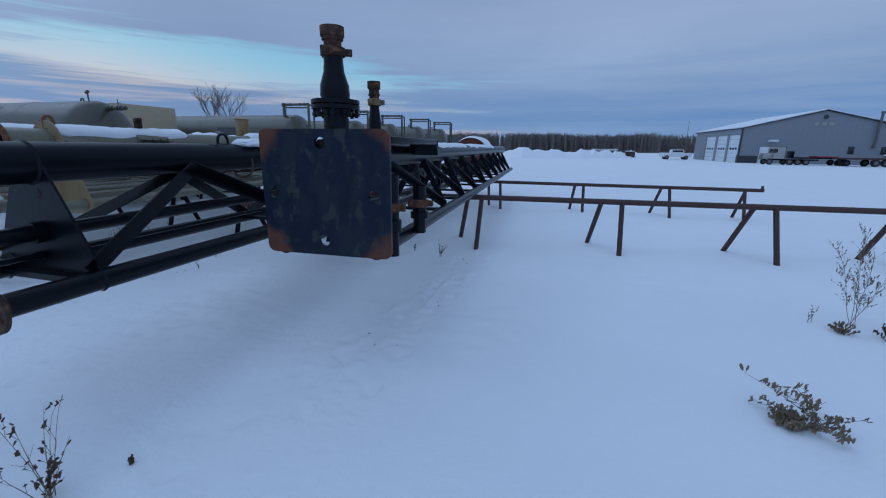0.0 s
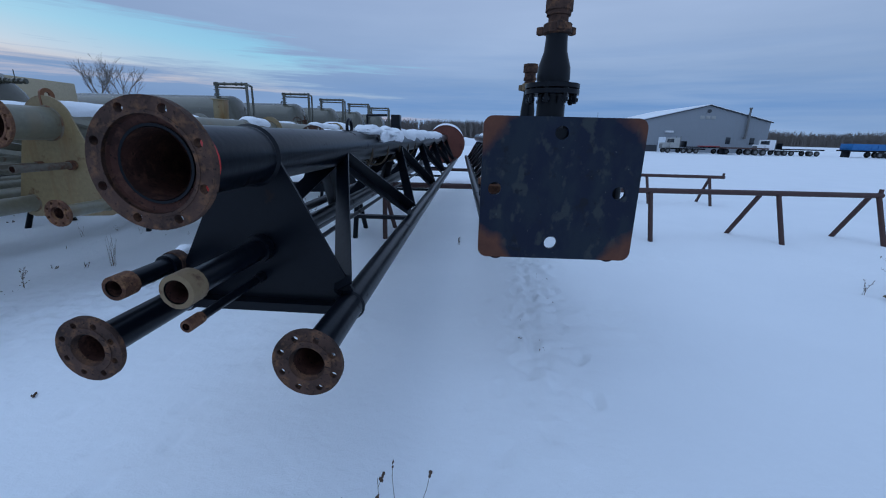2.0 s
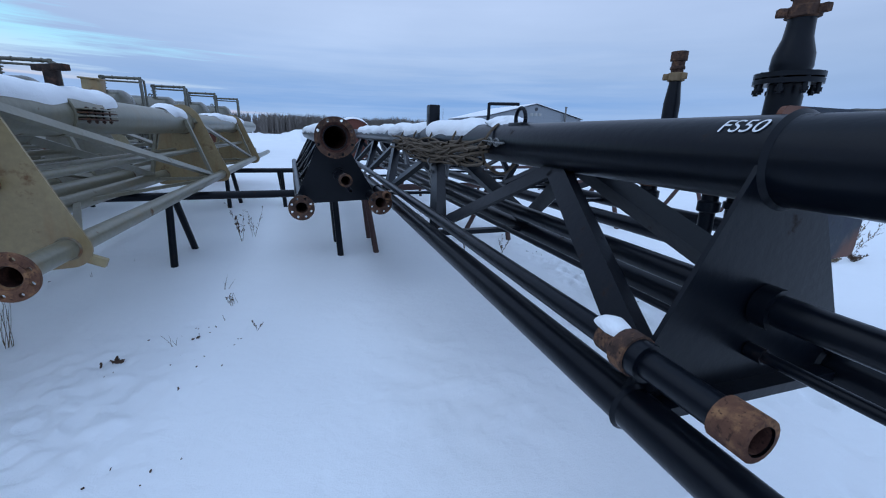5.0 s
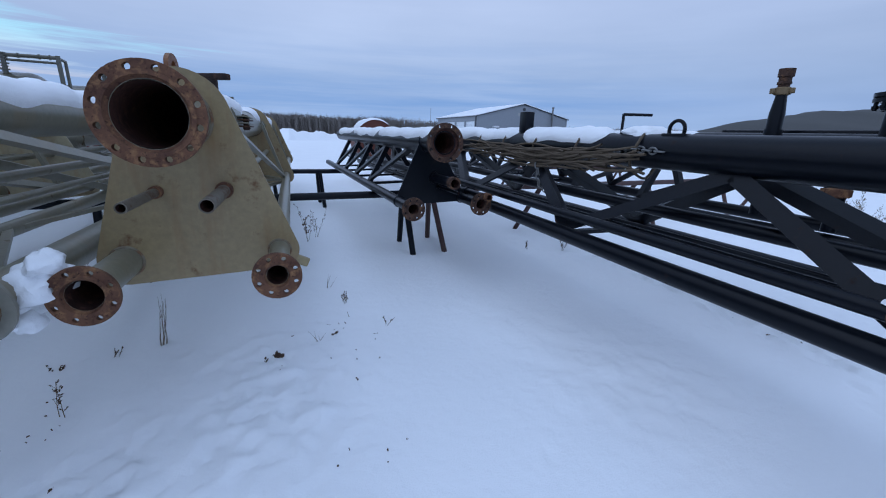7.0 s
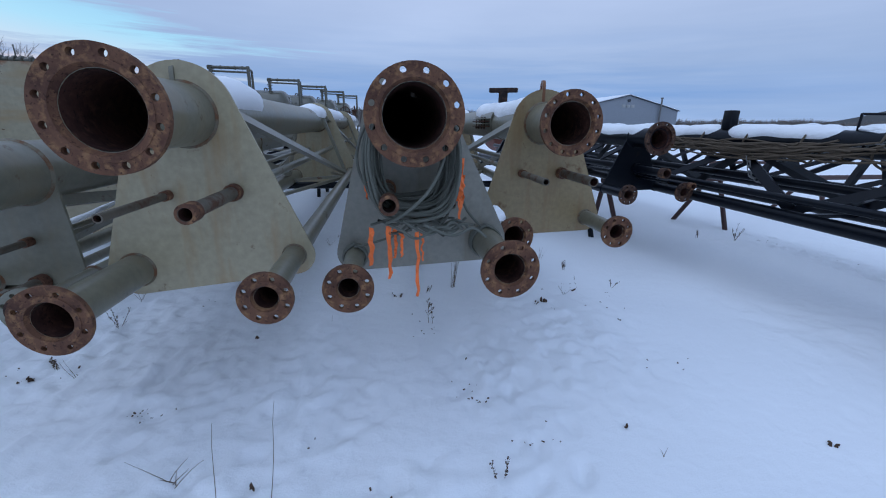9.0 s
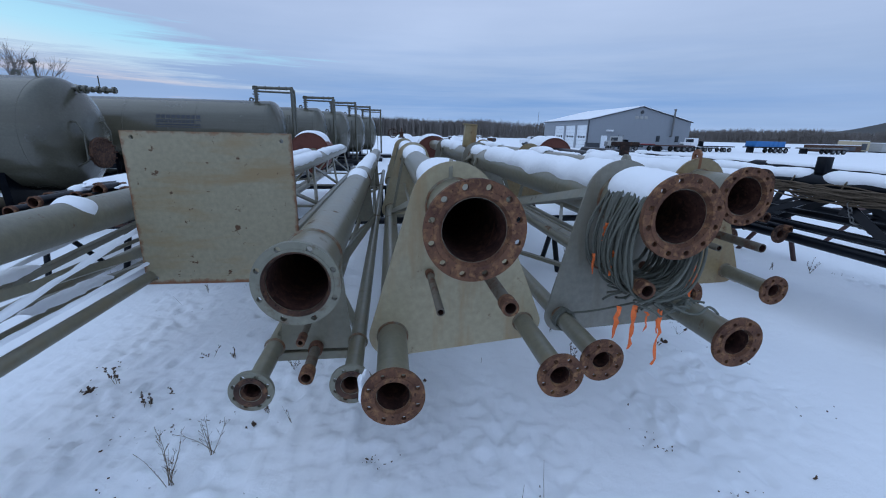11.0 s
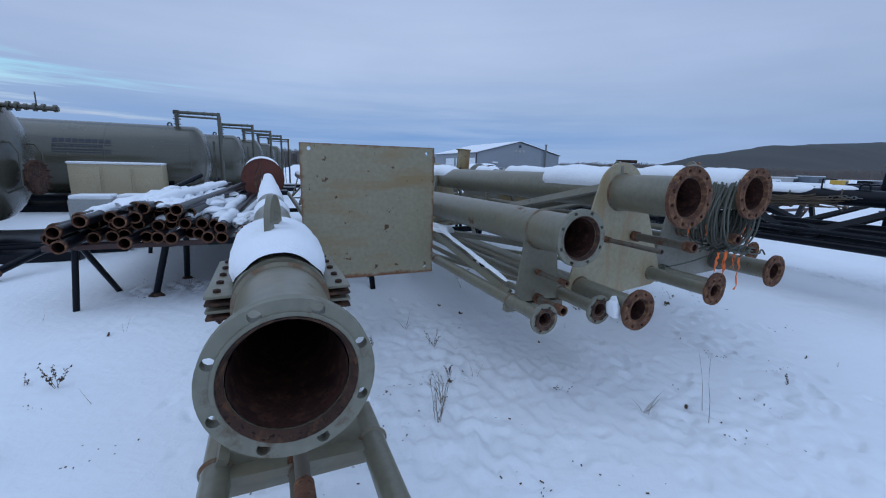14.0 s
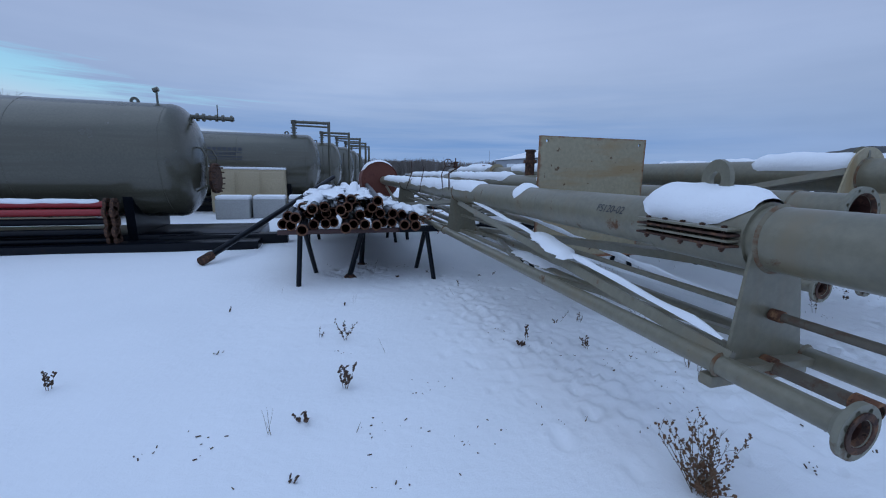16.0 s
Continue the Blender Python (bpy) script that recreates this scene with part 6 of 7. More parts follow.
# ---- workshop building ----
def workshop():
    x0, y0, w, ln, he, ha = 23.33, 61.6, 16.8, 18.1, 4.2, 6.25
    root = thing("workshop_building", pose(x0, y0, 0), "grey metal clad workshop with snow on its gable roof", "building")
    t = 0.2
    doors = [(0.45, 3.95), (4.55, 8.25), (8.9, 12.9)]
    gable = [(0, 0), (w, 0), (w, he), (w / 2, ha), (0, he)]
    for name, yy in (("wall_front", 0.0), ("wall_back", ln - t)):
        ob = part(name.replace("wall_front", "wall").replace("wall_back", "wall"), holed(gable, [], t), M_SIDING, root, smooth=False)
        ob.matrix_basis = Matrix.Translation((0, yy, 0))
    # side wall with three openings, in the y-z plane
    segs = []
    last = t
    for a, b in doors:
        segs.append((last, a, 0, he)); segs.append((a, b, 3.5, he)); last = b
    segs.append((last, ln - t, 0, he))
    for a, b, za, zb in segs:
        bm = bmesh.new()
        block(bm, (t / 2, (a + b) / 2, (za + zb) / 2), (t, b - a, zb - za))
        part("wall", bm, M_SIDING, root, smooth=False)
    bm = bmesh.new()
    block(bm, (w - t / 2, ln / 2, he / 2), (t, ln - 2 * t, he))
    part("wall", bm, M_SIDING, root, smooth=False)
    for a, b in doors:
        bm = bmesh.new()
        for k in range(6):
            block(bm, (0.12, (a + b) / 2, 0.29 + k * 0.583), (0.06, b - a, 0.565), bevel=0.01)
        dr = part("overhead_door", bm, M_DOOR, root, "white sectional overhead door")
        bm = bmesh.new()
        for k in range(3):
            block(bm, (0.085, a + (b - a) * (k + 1) / 4, 1.75), (0.02, 0.5, 0.3))
        part("window", bm, M_GLASS, dr)
    # ribs of the cladding
    bm = bmesh.new()
    for k in range(28):
        xx = 0.3 + k * 0.6
        top = he + (ha - he) * (1 - abs(xx - w / 2) / (w / 2)) - 0.05
        block(bm, (xx, -0.004, top / 2), (0.10, 0.012, top))
    tagged(part("cladding_rib", bm, M_SIDING, root, smooth=False), kind="stuff")
    slope = math.degrees(math.atan2(ha - he, w / 2))
    sl = math.hypot(w / 2, ha - he) + 0.3
    for s in (-1, 1):
        bm = bmesh.new()
        block(bm, (w / 2 + s * (w / 4 + 0.07), ln / 2, (he + ha) / 2 + 0.06), (sl, ln + 0.5, 0.10), (0, s * slope, 0))
        part("roof", bm, M_DARKTRIM, root, "dark roof edge", smooth=False)
        bm = bmesh.new()
        block(bm, (w / 2 + s * (w / 4 + 0.05), ln / 2 + 0.05, (he + ha) / 2 + 0.17), (sl - 0.12, ln + 0.3, 0.12), (0, s * slope, 0), 0.03)
        part("roof_snow", bm, M_SNOW, root, "even snow cover on the roof")
    bm = bmesh.new()
    block(bm, (0.0, -0.03, he / 2), (0.16, 0.16, he))
    part("corner_trim", bm, M_DARKTRIM, root, smooth=False)
    bm = bmesh.new()
    block(bm, (-0.03, 0.2, 0.5), (0.08, 0.5, 1.0))
    block(bm, (1.1, -0.04, 0.45), (2.0, 0.06, 0.9))
    part("wainscot", bm, M_DARKTRIM, root, "dark stone wainscot", smooth=False)
    bm = bmesh.new()
    block(bm, (2.7, -0.04, 1.0), (0.95, 0.08, 2.0), bevel=0.01)
    part("entry_door", bm, M_DOOR, root)
    bm = bmesh.new()
    block(bm, (3.4, -0.25, 2.75), (1.0, 0.5, 0.25), bevel=0.04)
    part("wall_lamp", bm, M_WHITE, root)
    bm = bmesh.new()
    lathe(bm, [(0, 0), (0.25, 0), (0.25, 0.1), (0, 0.1)], Matrix.Translation((w / 2, -0.02, 5.55)) @ pose(0, 0, 0, 90), 20)
    part("gable_vent", bm, M_DARKTRIM, root)
    for k in range(3):
        bm = bmesh.new()
        block(bm, (7.6 + k * 0.75, -0.05, 4.75), (0.55, 0.05, 0.42), bevel=0.01)
        part("sign_shape", bm, M_CONC, root, "pale sign shape")
    bm = bmesh.new()
    rod(bm, (13.6, -0.35, 2.0), (13.6, -0.35, 5.9), 0.13, seg=14)
    rod(bm, (13.6, 0, 2.1), (13.6, -0.35, 2.1), 0.13, seg=14)
    rod(bm, (13.6, -0.35, 5.9), (13.6, -0.35, 6.1), 0.2, seg=14)
    part("chimney_pipe", bm, M_STEEL, root)
    for k in (11.6, 14.8):
        bm = bmesh.new()
        block(bm, (k, -0.03, 1.7), (0.6, 0.06, 0.9), bevel=0.01)
        part("window", bm, M_GLASS, root)
    return root


workshop()


# ---- vehicles ----
def wheel(root, x, y, r, w=0.28, rim=True):
    bm = bmesh.new()
    lathe(bm, [(r * 0.55, 0), (r * 0.9, 0), (r, 0.05), (r, w - 0.05), (r * 0.9, w), (r * 0.55, w)], at_y(x, y, r), 22)
    ty = part("wheel", bm, M_TYRE, root)
    bm = bmesh.new()
    lathe(bm, [(0, 0.06), (r * 0.3, 0.03), (r * 0.56, 0.02), (r * 0.56, w)], at_y(x, y, r), 18)
    part("rim", bm, M_STEEL, ty)


def semi(x, y, yaw, deck, colour, label, load=None, group="trucks"):
    root = thing("truck", pose(x, y, 0, 0, 0, yaw) @ Matrix.Scale(0.66, 4), label, "truck", group)
    bm = bmesh.new()
    block(bm, (2.2, 0, 1.95), (1.7, 2.3, 1.9), bevel=0.1)
    part("cab", bm, colour, root)
    bm = bmesh.new()
    block(bm, (0.75, 0, 1.45), (1.5, 1.7, 1.0), bevel=0.12)
    part("hood", bm, colour, root)
    bm = bmesh.new()
    block(bm, (0.0, 0, 1.25), (0.1, 1.3, 0.9), bevel=0.02)
    part("grille", bm, M_STEEL, root)
    bm = bmesh.new()
    block(bm, (1.62, -0.3, 2.35), (0.55, 1.76, 0.7), bevel=0.03)
    part("side_window", bm, M_GLASS, root)
    bm = bmesh.new()
    block(bm, (4.8, 0, 0.85), (7.2, 0.9, 0.25), bevel=0.02)
    part("frame_rail", bm, M_BLACK, root)
    for s in (-0.95, 0.95):
        bm = bmesh.new()
        rod(bm, (3.15, s, 1.0), (3.15, s, 3.2), 0.07, seg=10)
        part("exhaust_stack", bm, M_STEEL, root)
    if deck:
        bm = bmesh.new()
        block(bm, (4.2 + deck / 2, 0, 1.2), (deck, 2.4, 0.22), bevel=0.02)
        part("deck", bm, M_BLACK, root)
        bm = bmesh.new()
        block(bm, (4.3, 0, 1.8), (0.15, 2.3, 1.0), bevel=0.02)
        part("headboard", bm, M_BLACK, root)
    if load:
        bm = bmesh.new()
        block(bm, (4.2 + deck * 0.55, 0, 1.42), (deck * 0.35, 2.2, 0.2), bevel=0.04)
        part("load", bm, load, root)
    for wx in (0.95, 3.9, 5.1, 6.3) + ((4.0 + deck - 1.0, 4.0 + deck - 2.2) if deck > 6 else ()):
        for wy in (-1.2, 0.92):
            wheel(root, wx, wy, 0.5)
    return root


semi(24.0, 57.0, 0, 9.0, M_CONC, "grey and dark flatbed truck parked before the workshop", M_RED)
semi(36.0, 57.4, 0, 8.0, M_WHITE, "white semi truck with a dark flatbed", None)


def trailer(x, y, yaw, ln, mat, label, box=0.0):
    root = thing("trailer", pose(x, y, 0, 0, 0, yaw) @ Matrix.Scale(0.78, 4), label, "trailer", "trailers")
    bm = bmesh.new()
    block(bm, (ln / 2, 0, 1.05), (ln, 2.4, 0.22), bevel=0.02)
    part("deck", bm, mat if not box else M_BLACK, root)
    if box:
        bm = bmesh.new()
        block(bm, (ln / 2 - 0.4, 0, 1.16 + box / 2), (ln * 0.8, 2.3, box), bevel=0.05)
        part("body", bm, mat, root)
        for k in range(7):
            bm = bmesh.new()
            block(bm, (0.5 + k * ln * 0.12, -1.16, 1.16 + box / 2), (0.08, 0.06, box * 0.9))
            part("rib", bm, mat, root)
    for wx in (ln - 0.8, ln - 1.95, ln - 3.1):
        for wy in (-1.2, 0.92):
            wheel(root, wx, wy, 0.48)
    bm = bmesh.new()
    block(bm, (0.6, 0, 0.5), (0.15, 1.6, 1.0), bevel=0.02)
    part("landing_leg", bm, M_BLACK, root)
    return root


trailer(30.5, 55.5, 0, 7.0, M_RAIL, "low rust brown flat trailer in the yard")
trailer(46.5, 57.0, 0, 8.0, M_BLUE, "blue tank trailer parked in the yard", 1.0)
trailer(54.5, 56.0, 0, 9.0, M_STEEL, "empty flat trailer parked in the yard")
pk = thing("pickup_truck", pose(17.2, 75.0, 0) @ Matrix.Scale(0.85, 4), "white pickup truck parked by the workshop", "pickup")
bm = bmesh.new()
block(bm, (2.6, 0, 0.85), (5.2, 1.9, 0.75), bevel=0.12)
part("body", bm, M_WHITE, pk)
bm = bmesh.new()
block(bm, (2.75, 0, 1.5), (2.2, 1.7, 0.65), bevel=0.18)
part("cab", bm, M_WHITE, pk)
bm = bmesh.new()
block(bm, (2.75, 0, 1.52), (1.9, 1.74, 0.42), bevel=0.1)
part("window", bm, M_GLASS, pk)
for wx in (0.95, 4.2):
    for wy in (-0.98, 0.7):
        wheel(pk, wx, wy, 0.4)
rnd = random.Random(3)
for x, y, sx, sy, sz, mt, lb in [(9.5, 84, 4.5, 2.2, 1.4, M_CONC, "grey waste skip by the tree line"), (6.2, 82, 2.5, 2, 1.2, M_BLACK, "dark machine by the tree line"), (14, 84, 1.5, 1.5, 1.1, M_BROWN, "rusty bin by the tree line"), (76, 69.5, 9, 3, 1.2, M_BROWN, "brown equipment skid far across the yard"), (81, 70, 4, 2.6, 2.0, M_TANBOX, "tan cabin far across the yard"), (86, 69, 3, 2.5, 1.7, M_CONC, "grey white unit far across the yard"), (86, 49, 6, 2.6, 1.4, M_CONC, "grey unit far across the yard"), (90.5, 47, 5.5, 2.6, 1.7, M_SLATE, "slate grey container far across the yard"), (99, 46, 2.6, 2.0, 1.1, M_YELLOW, "yellow machine far across the yard"), (106, 44, 4, 2.5, 1.1, M_BLACK, "dark scrap far across the yard"), (79, 48, 4, 2, 0.9, M_WHITE, "pale pipes far across the yard")]:
    root = thing("yard_equipment", pose(x, y, 0), lb, "equipment", "far equipment")
    bm = bmesh.new()
    block(bm, (0, 0, sz * 0.55), (sx, sy, sz * 0.9), bevel=0.08)
    part("body", bm, mt, root)
    bm = bmesh.new()
    block(bm, (0, 0, sz + 0.05), (sx * 0.96, sy * 0.96, 0.12), bevel=0.05)
    part("snow_cover", bm, M_SNOW, root)
    bm = bmesh.new()
    block(bm, (sx * 0.2, -sy * 0.5, sz * 0.5), (sx * 0.3, 0.08, sz * 0.6), bevel=0.02)
    part("hatch", bm, M_DARKTRIM, root)
    bm = bmesh.new()
    block(bm, (0, 0, 0.1), (sx * 0.9, sy * 0.8, 0.2))
    part("base", bm, M_BLACK, root)

# snow berm before the trees
def berm(label, pts, h, w, seed):
    bm = bmesh.new()
    rows = []
    for (xa, ya), (xb, yb) in zip(pts, pts[1:]):
        n = int(math.hypot(xb - xa, yb - ya) / 0.8)
        for i in range(n):
            f = i / n
            x, y = xa + (xb - xa) * f, ya + (yb - ya) * f
            hh = h * (0.55 + 0.9 * abs(noise.noise((x * 0.22, y * 0.22, seed))) + 0.35 * noise.noise((x * 0.9, y * 0.9, seed)))
            rows.append([bm.verts.new((x, y + u * w, -0.1 + hh * max(0, 1 - u * u) * (1 + 0.3 * noise.noise((x * 1.5, u * 2, seed))))) for u in (-1, -.7, -.4, -.15, .15, .4, .7, 1)])
    for a, b in zip(rows, rows[1:]):
        for j in range(7):
            bm.faces.new((a[j], a[j + 1], b[j + 1], b[j]))
    return tagged(part("snow_bank", bm, M_SNOW), label, "snow bank")


berm("ploughed snow bank before the tree line", [(-30, 70), (-4, 66), (6, 76), (16, 88)], 1.5, 3.0, 4)
berm("low snow bank across the yard", [(30, 110), (70, 100), (140, 90)], 0.9, 3.0, 8)


# ---- woods and hill ----
def woods(name, label, rows, seed, count, hmin, hmax):
    rnd = random.Random(seed)
    vs, fs = [], []

    def spike(p, q, r):
        b = len(vs)
        for k in range(3):
            a = 2.1 * k
            vs.append((p[0] + r * math.cos(a), p[1] + r * math.sin(a), p[2]))
        vs.append(q)
        fs.extend([(b, b + 1, b + 3), (b + 1, b + 2, b + 3), (b + 2, b, b + 3)])
    for _ in range(count):
        (xa, ya), (xb, yb), deep = rnd.choice(rows)
        f = rnd.random()
        x, y = xa + (xb - xa) * f + rnd.uniform(-3, 3), ya + (yb - ya) * f + rnd.random() * deep
        h = rnd.uniform(hmin, hmax) * (0.85 + 0.25 * noise.noise((x * 0.03, y * 0.03, seed)))
        if rnd.random() < 0.10:
            for k in range(7):
                z = h * (0.1 + 0.12 * k)
                rr = h * 0.12 * (1 - k / 7.5)
                for j in range(5):
                    a = rnd.random() * 6.3
                    spike((x, y, z + h * 0.08), (x + rr * 1.6 * math.cos(a), y + rr * 1.6 * math.sin(a), z - h * 0.03), 0.35)
            spike((x, y, 0), (x, y, h * 1.05), 0.3)
            continue
        lx, ly = rnd.uniform(-.3, .3), rnd.uniform(-.3, .3)
        spike((x, y, 0), (x + lx, y + ly, h), rnd.uniform(0.12, 0.28))
        for k in range(rnd.randint(8, 12)):
            z = h * rnd.uniform(0.12, 0.90)
            a, ln = rnd.random() * 6.3, h * rnd.uniform(0.10, 0.24)
            spike((x + lx * z / h, y + ly * z / h, z), (x + ln * 0.55 * math.cos(a), y + ln * 0.55 * math.sin(a), z + ln), 0.11)
    me = bpy.data.meshes.new(name)
    me.from_pydata(vs, [], fs)
    me.materials.append(M_BARK)
    return tagged(new(name, me), label, "woods", kind="stuff")


woods("bare_woods", "brown bare poplar woods with a few spruces", [((-60, 205), (30, 205), 40), ((20, 215), (110, 190), 40), ((-20, 180), (40, 190), 20)], 4, 4200, 7.5, 10.0)
woods("far_woods", "distant bare woods along the flats", [((110, 250), (260, 200), 40), ((240, 230), (420, 110), 70), ((-220, 210), (-50, 220), 40)], 9, 9000, 6.5, 9.5)

bm = bmesh.new()
cols = 90
rows = []
for i in range(cols + 1):
    x = 420 + i * 26
    pr = max(0.0, min(1, (x - 480) / 260)) * 24 + max(0, min(1, (x - 660) / 280)) * 34 + max(0, min(1, (x - 900) / 500)) * 30 - max(0, min(1, (x - 1700) / 900)) * 40
    rows.append([bm.verts.new((x, 500 - (5 - v) * 45, max(-1, pr * math.sin(min(1, v / 5) * math.pi / 2) + 3 * noise.noise((x * 0.02, v * 0.9, 1)) + 1.2 * noise.noise((x * .15, v, 2))) if v else -2)) for v in range(7)])
for a, b in zip(rows, rows[1:]):
    for j in range(6):
        bm.faces.new((a[j], b[j], b[j + 1], a[j + 1]))
tagged(part("wooded_hill", bm, M_HILL), "dark wooded hill on the horizon", "hill", kind="structure")


def bare_tree(x, y, h, seed, label):
    rnd = random.Random(seed)
    root = thing("bare_tree", pose(x, y, 0), label, "tree", "bare trees")
    bm = bmesh.new()
    rod(bm, (0, 0, -0.1), (0.1, 0, h * 0.55), 0.16, 0.09, seg=8)
    part("trunk", bm, M_BARK, root)
    bm = bmesh.new()

    def grow(p, d, ln, r, lev):
        q = p + d * ln
        rod(bm, p, q, r, r * 0.55, seg=4, caps=False)
        if lev:
            for _ in range(4 if lev > 1 else 3):
                nd = (d + Vector((rnd.uniform(-.75, .75), rnd.uniform(-.75, .75), rnd.uniform(-.1, .6)))).normalized()
                grow(p + d * ln * rnd.uniform(0.5, 1.0), nd, ln * rnd.uniform(0.5, 0.75), r * 0.55, lev - 1)
    for k in range(7):
        a = 6.28 * k / 7 + rnd.random()
        grow(Vector((0.05, 0, h * rnd.uniform(0.3, 0.55))), Vector((math.cos(a) * 0.55, math.sin(a) * 0.55, 0.9)).normalized(), h * 0.25, 0.05, 3)
    part("crown", bm, M_BARK, root)
    return root


bare_tree(-37.0, 40, 8.2, 2, "bare leafless tree beyond the tanks")
bare_tree(-34.8, 40, 7.6, 6, "bare leafless tree beyond the tanks")


# ---- dry weeds ----
def weed(x, y, h, stems, seed, heads=True, spread=0.35, label="dry brown weed standing in the snow", thick=0.0022, seed_r=0.006, twigs=4, pod=(1.0, 2.2), heads_mat=None):
    rnd = random.Random(seed)
    root = thing("dry_weed", pose(x, y, ground_height(x, y) - 0.01), label, "weed", "dry weeds")
    bs, bh = bmesh.new(), bmesh.new()

    def seedhead(p, r):
        bmesh.ops.create_icosphere(bh, subdivisions=1, radius=r, matrix=Matrix.Translation(p) @ pose(0, 0, 0, rnd.uniform(0, 90), 0, rnd.uniform(0, 180)) @ Matrix.Diagonal((1, 0.55, rnd.uniform(*pod), 1)))
    for s in range(stems):
        a = rnd.random() * 6.283
        tilt = spread * rnd.random() ** 0.7
        d = Vector((math.cos(a) * tilt, math.sin(a) * tilt, 1)).normalized()
        ln = h * rnd.uniform(0.55, 1.0)
        p = Vector((rnd.uniform(-.02, .02), rnd.uniform(-.02, .02), 0))
        prev = p
        for k in range(1, 6):
            d = (d + Vector((rnd.uniform(-.12, .12), rnd.uniform(-.12, .12), -0.03 * tilt))).normalized()
            q = prev + d * (ln / 5)
            rod(bs, prev, q, thick * (1.2 - k * 0.14), thick * (1.06 - k * 0.14), seg=4, caps=False)
            if heads and k >= 2:
                for _ in range(rnd.randint(max(1, twigs - 2), twigs)):
                    td = (d + Vector((rnd.uniform(-1, 1), rnd.uniform(-1, 1), rnd.uniform(-.1, .8)))).normalized()
                    tl = h * rnd.uniform(0.05, 0.16)
                    tq = prev.lerp(q, rnd.random())
                    rod(bs, tq, tq + td * tl, thick * 0.5, thick * 0.35, seg=3, caps=False)
                    for f in (0.55, 0.8, 1.0):
                        if rnd.random() < 0.6:
                            seedhead(tq + td * tl * f, seed_r * 0.62 * rnd.uniform(0.5, 1.25))
            prev = q
    tagged(part("stem", bs, M_WEED, root), kind="stuff")
    if heads:
        tagged(part("seed_head", bh, heads_mat or M_SEED, root), kind="stuff")
    else:
        bh.free()
    return root


weed(2.74, 2.95, 0.30, 9, 1, spread=2.6, heads_mat=M_POD, label="low dry brown bush with long pods in the snow", seed_r=0.011, twigs=4, pod=(2.0, 3.6))
weed(2.86, 2.90, 0.52, 4, 65, spread=4.0, heads_mat=M_POD, label="dry branch with long pods bent over the snow", seed_r=0.012, twigs=4, pod=(2.2, 3.8))
weed(2.64, 2.90, 0.13, 60, 61, spread=1.9, heads_mat=M_POD, label="dense tangle of dry leaves in the snow", seed_r=0.011, twigs=3, pod=(1.6, 2.8))
weed(3.94, 4.72, 0.95, 5, 2, spread=0.42, heads_mat=M_POD, label="tall pale dry weed with narrow leaves in the snow", seed_r=0.009, twigs=9, pod=(2.4, 4.2))
weed(4.22, 4.58, 0.85, 5, 3, spread=0.45, heads_mat=M_POD, label="tall pale dry weed with narrow leaves in the snow", seed_r=0.009, twigs=8, pod=(2.4, 4.2))
weed(4.05, 4.45, 0.16, 10, 4, spread=1.0, seed_r=0.010, pod=(2.0, 3.4))
weed(3.62, 4.72, 0.2, 3, 5, spread=0.6)
weed(3.75, 4.50, 0.12, 14, 62, spread=1.3, heads_mat=M_POD, seed_r=0.009, pod=(2.0, 3.4))
weed(-0.82, 1.38, 0.50, 7, 6, spread=0.50, label="dry brown weed with dark pods", seed_r=0.0125, twigs=3, pod=(1.4, 2.6))
weed(-0.84, 1.38, 0.22, 4, 66, spread=0.8, label="short dry brown weed with dark pods", seed_r=0.012, twigs=3, pod=(1.2, 2.4))
weed(-0.66, 1.64, 0.06, 2, 7, seed_r=0.012)
weed(-0.29, 5.87, 0.28, 5, 8, spread=0.5)
weed(-0.75, 6.07, 0.18, 3, 9)
weed(-10.29, 3.42, 0.20, 5, 10, spread=0.25, seed_r=0.012, twigs=5)
weed(-10.25, 4.30, 0.22, 4, 11, spread=0.6, seed_r=0.010)
weed(-10.54, 3.10, 0.10, 4, 12, spread=1.2, seed_r=0.012)
weed(-12.27, 3.89, 0.16, 3, 13, spread=0.3, seed_r=0.012)
weed(-8.70, 1.98, 0.42, 11, 14, spread=0.65, heads_mat=M_RUSTSEED, label="dense rust brown weed full of round seed heads", seed_r=0.011, twigs=4, pod=(0.9, 1.3))
weed(-8.56, 2.02, 0.32, 10, 63, spread=0.8, heads_mat=M_RUSTSEED, label="dense rust brown weed full of round seed heads", seed_r=0.011, twigs=4, pod=(0.9, 1.3))
weed(-8.66, 1.96, 0.16, 26, 67, spread=1.2, heads_mat=M_RUSTSEED, label="tangle of rust brown weed at the mast's foot", seed_r=0.010, twigs=4, pod=(0.9, 1.4))
weed(-7.72, 2.82, 0.40, 7, 15, heads=True, spread=0.45, label="thin dry grass stalks in the snow", seed_r=0.004, twigs=3)
weed(-7.60, 3.05, 0.34, 5, 16, heads=True, spread=0.5, label="thin dry grass stalks in the snow", seed_r=0.004, twigs=3)
weed(-6.26, 2.42, 0.22, 6, 17, heads=False, spread=0.9, label="thin dry grass stalks in the snow")
weed(-5.80, 2.30, 0.62, 1, 18, heads=False, spread=0.35, label="single tall dry stalk in the snow")
weed(-5.98, 2.17, 0.66, 1, 64, heads=False, spread=0.2, label="single tall dry stalk in the snow")
weed(-3.58, 7.20, 0.55, 4, 19, spread=0.4, seed_r=0.012)
weed(-3.45, 7.42, 0.5, 3, 20, spread=0.4, seed_r=0.010)
weed(-4.66, 4.52, 0.42, 9, 21, heads=False, spread=0.3, label="thin pale grass stalks in the snow")
weed(-4.96, 3.82, 0.30, 2, 22, spread=0.15, seed_r=0.008)
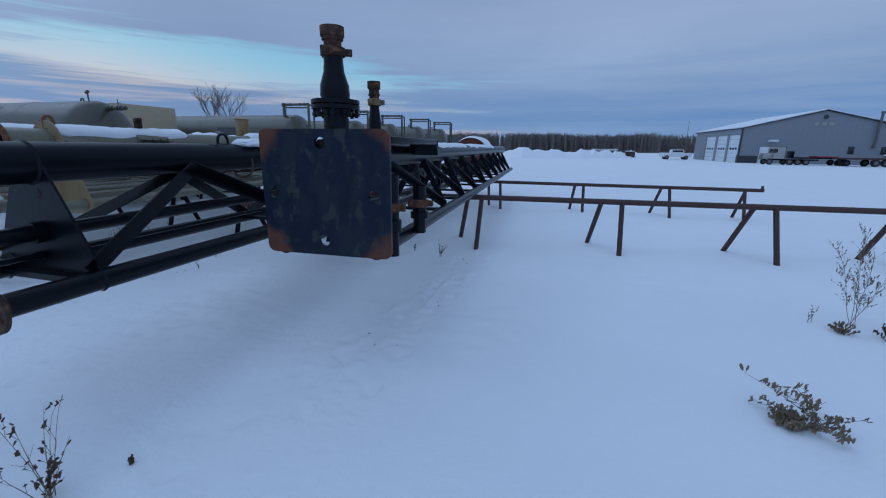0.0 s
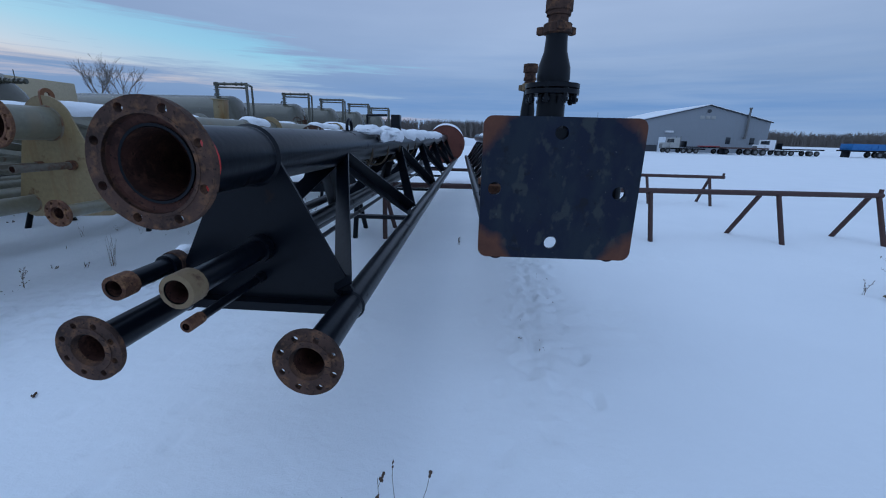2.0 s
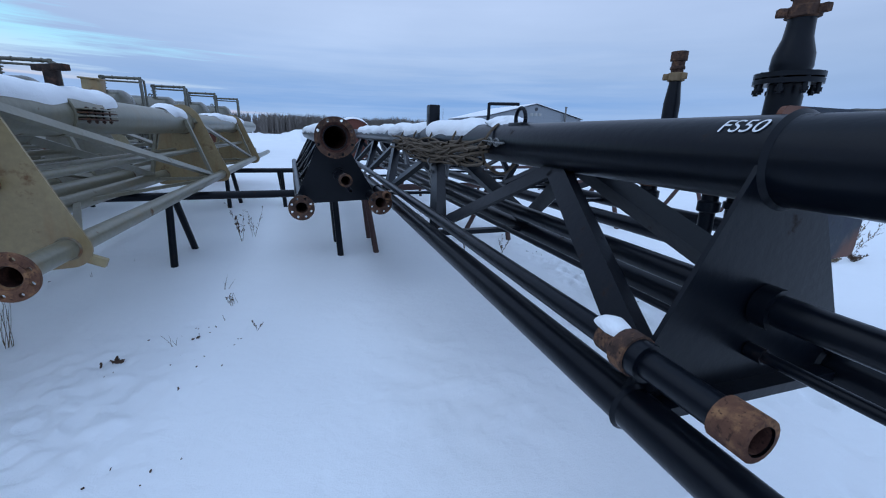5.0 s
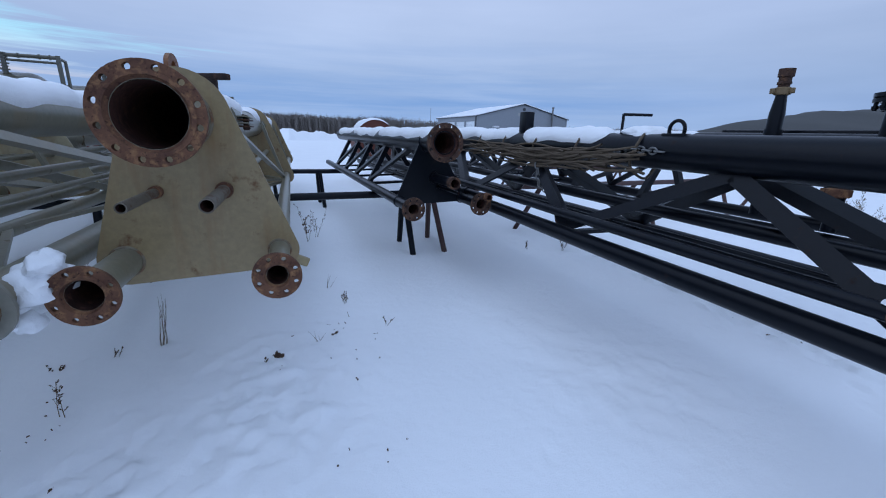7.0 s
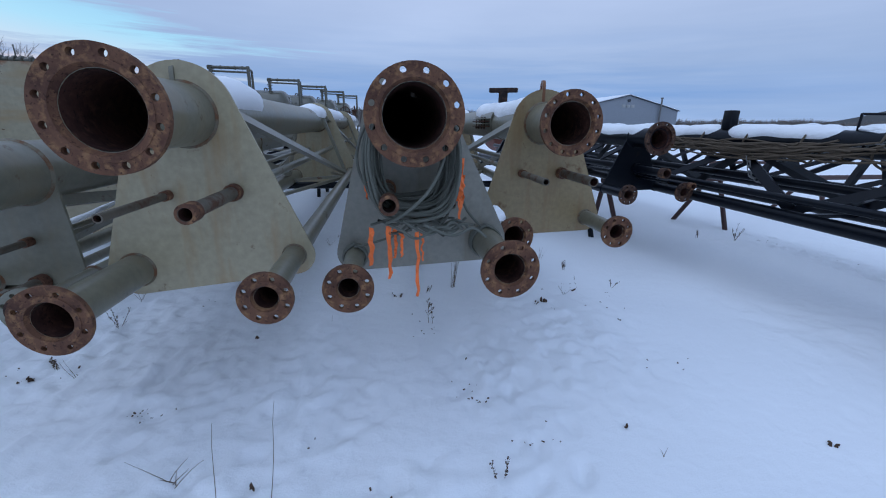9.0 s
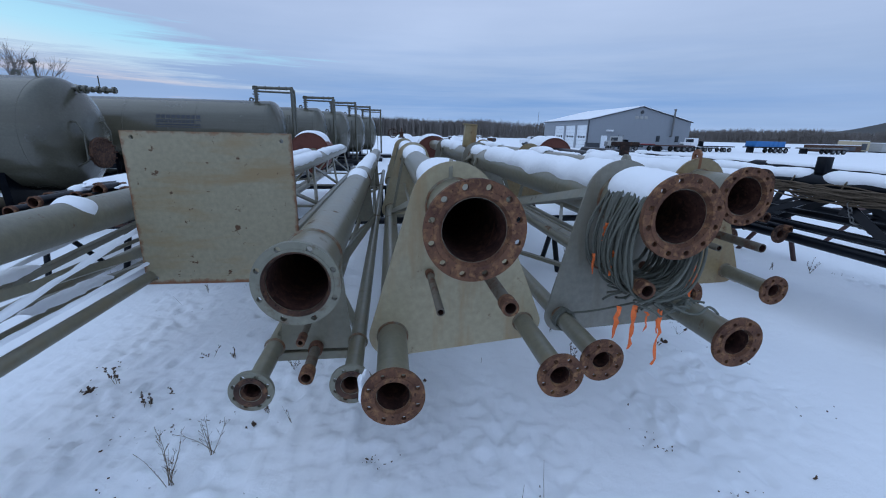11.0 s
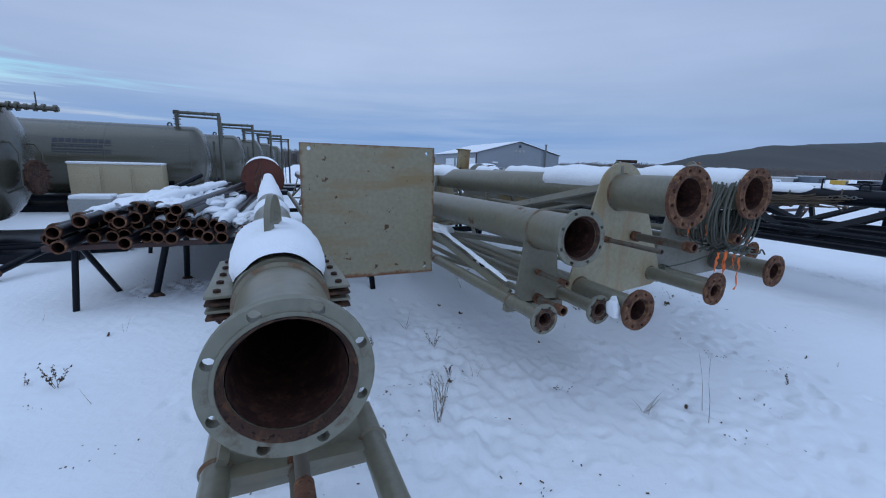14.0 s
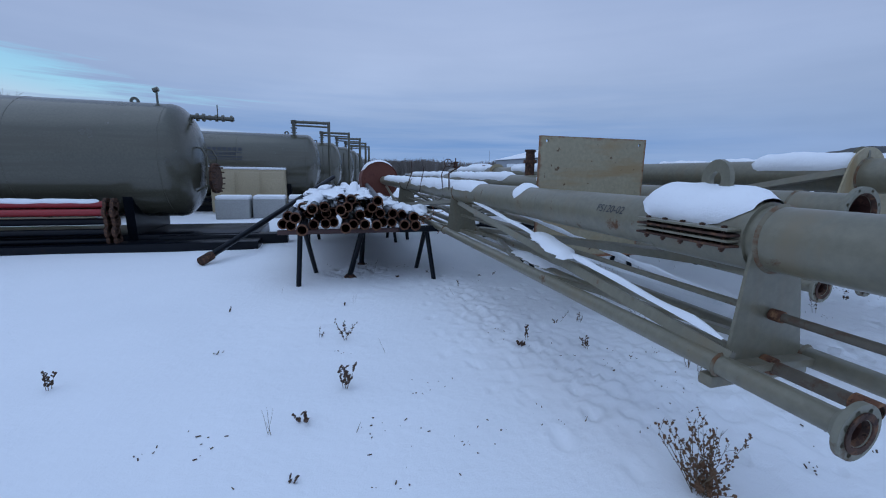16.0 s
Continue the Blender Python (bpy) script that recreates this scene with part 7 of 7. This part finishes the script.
weed(-7.44, 3.29, 0.05, 3, 23, spread=1.4, seed_r=0.012)
weed(-7.87, 4.18, 0.16, 3, 24, spread=0.5)
weed(-7.31, 3.94, 0.2, 4, 25, spread=0.6)
weed(-8.72, 3.77, 0.08, 6, 26, spread=1.3, seed_r=0.012)
weed(-8.62, 3.90, 0.18, 3, 27, spread=0.4, seed_r=0.010)
weed(-8.22, 3.54, 0.16, 3, 28, spread=0.6, seed_r=0.010)
weed(-3.88, 4.12, 0.05, 5, 29, spread=1.5, seed_r=0.014)
weed(-10.85, 2.61, 0.05, 1, 30, heads=False, spread=1.4, label="broken dry stalk lying on the snow", thick=0.005)
weed(-8.87, 2.64, 0.06, 1, 31, heads=False, spread=1.4, label="broken dry stalk lying on the snow", thick=0.005)

rnd = random.Random(21)
for k in range(60):
    x, y = rnd.uniform(-11.5, -3.0), rnd.uniform(2.2, 6.8)
    kind = rnd.random()
    if kind < 0.5:
        weed(x, y, rnd.uniform(0.02, 0.07), rnd.randint(1, 3), 100 + k, spread=1.6, seed_r=rnd.uniform(0.007, 0.013), twigs=2, label="scatter of dark seed heads on the snow")
    else:
        weed(x, y, rnd.uniform(0.08, 0.26), rnd.randint(1, 4), 100 + k, heads=kind > 0.8, spread=0.7, label="thin dry grass stalk in the snow", thick=0.0016)

# fallen seeds and twig bits strewn over the trampled snow
rnd = random.Random(90)
bm = bmesh.new()
for k in range(64):
    cx, cy, cw, cl = rnd.choice(TRAMPLED + [(-9.9, 6.9, 0.7, 0.4), (-9.9, 6.8, 0.4, 0.3), (-6.6, 2.6, 1.6, 0.9), (-9.2, 3.4, 1.4, 1.3), (-10.2, 2.9, 0.9, 0.8), (-10.6, 2.7, 0.8, 0.6), (-3.9, 3.9, 0.7, 0.7), (-7.9, 3.2, 0.5, 0.7)])
    mx, my, mw = rnd.gauss(cx, cw * 0.7), rnd.gauss(cy, cl * 0.7), rnd.uniform(0.03, 0.13)
    for _ in range(rnd.randint(2, 11)):
        x, y = rnd.gauss(mx, mw), rnd.gauss(my, mw)
        if y < 1.6:
            continue
        r = rnd.uniform(0.002, 0.0075)
        block(bm, (x, y, ground_height(x, y) + r * 0.4), (r * rnd.uniform(1, 4), r, r * 0.8), (rnd.uniform(-30, 30), rnd.uniform(-30, 30), rnd.uniform(0, 180)))
tagged(part("weed_litter", bm, M_SEED, smooth=False), "dark seed and twig litter strewn on the snow", "litter", kind="stuff")
mast_pole = thing("antenna_pole", pose(22, 80, 0), "thin grey antenna pole standing near the workshop", "pole")
bm = bmesh.new()
rod(bm, (0, 0, -0.1), (0, 0, 6.2), 0.05, 0.025, seg=10)
part("pole", bm, M_STEEL, mast_pole)
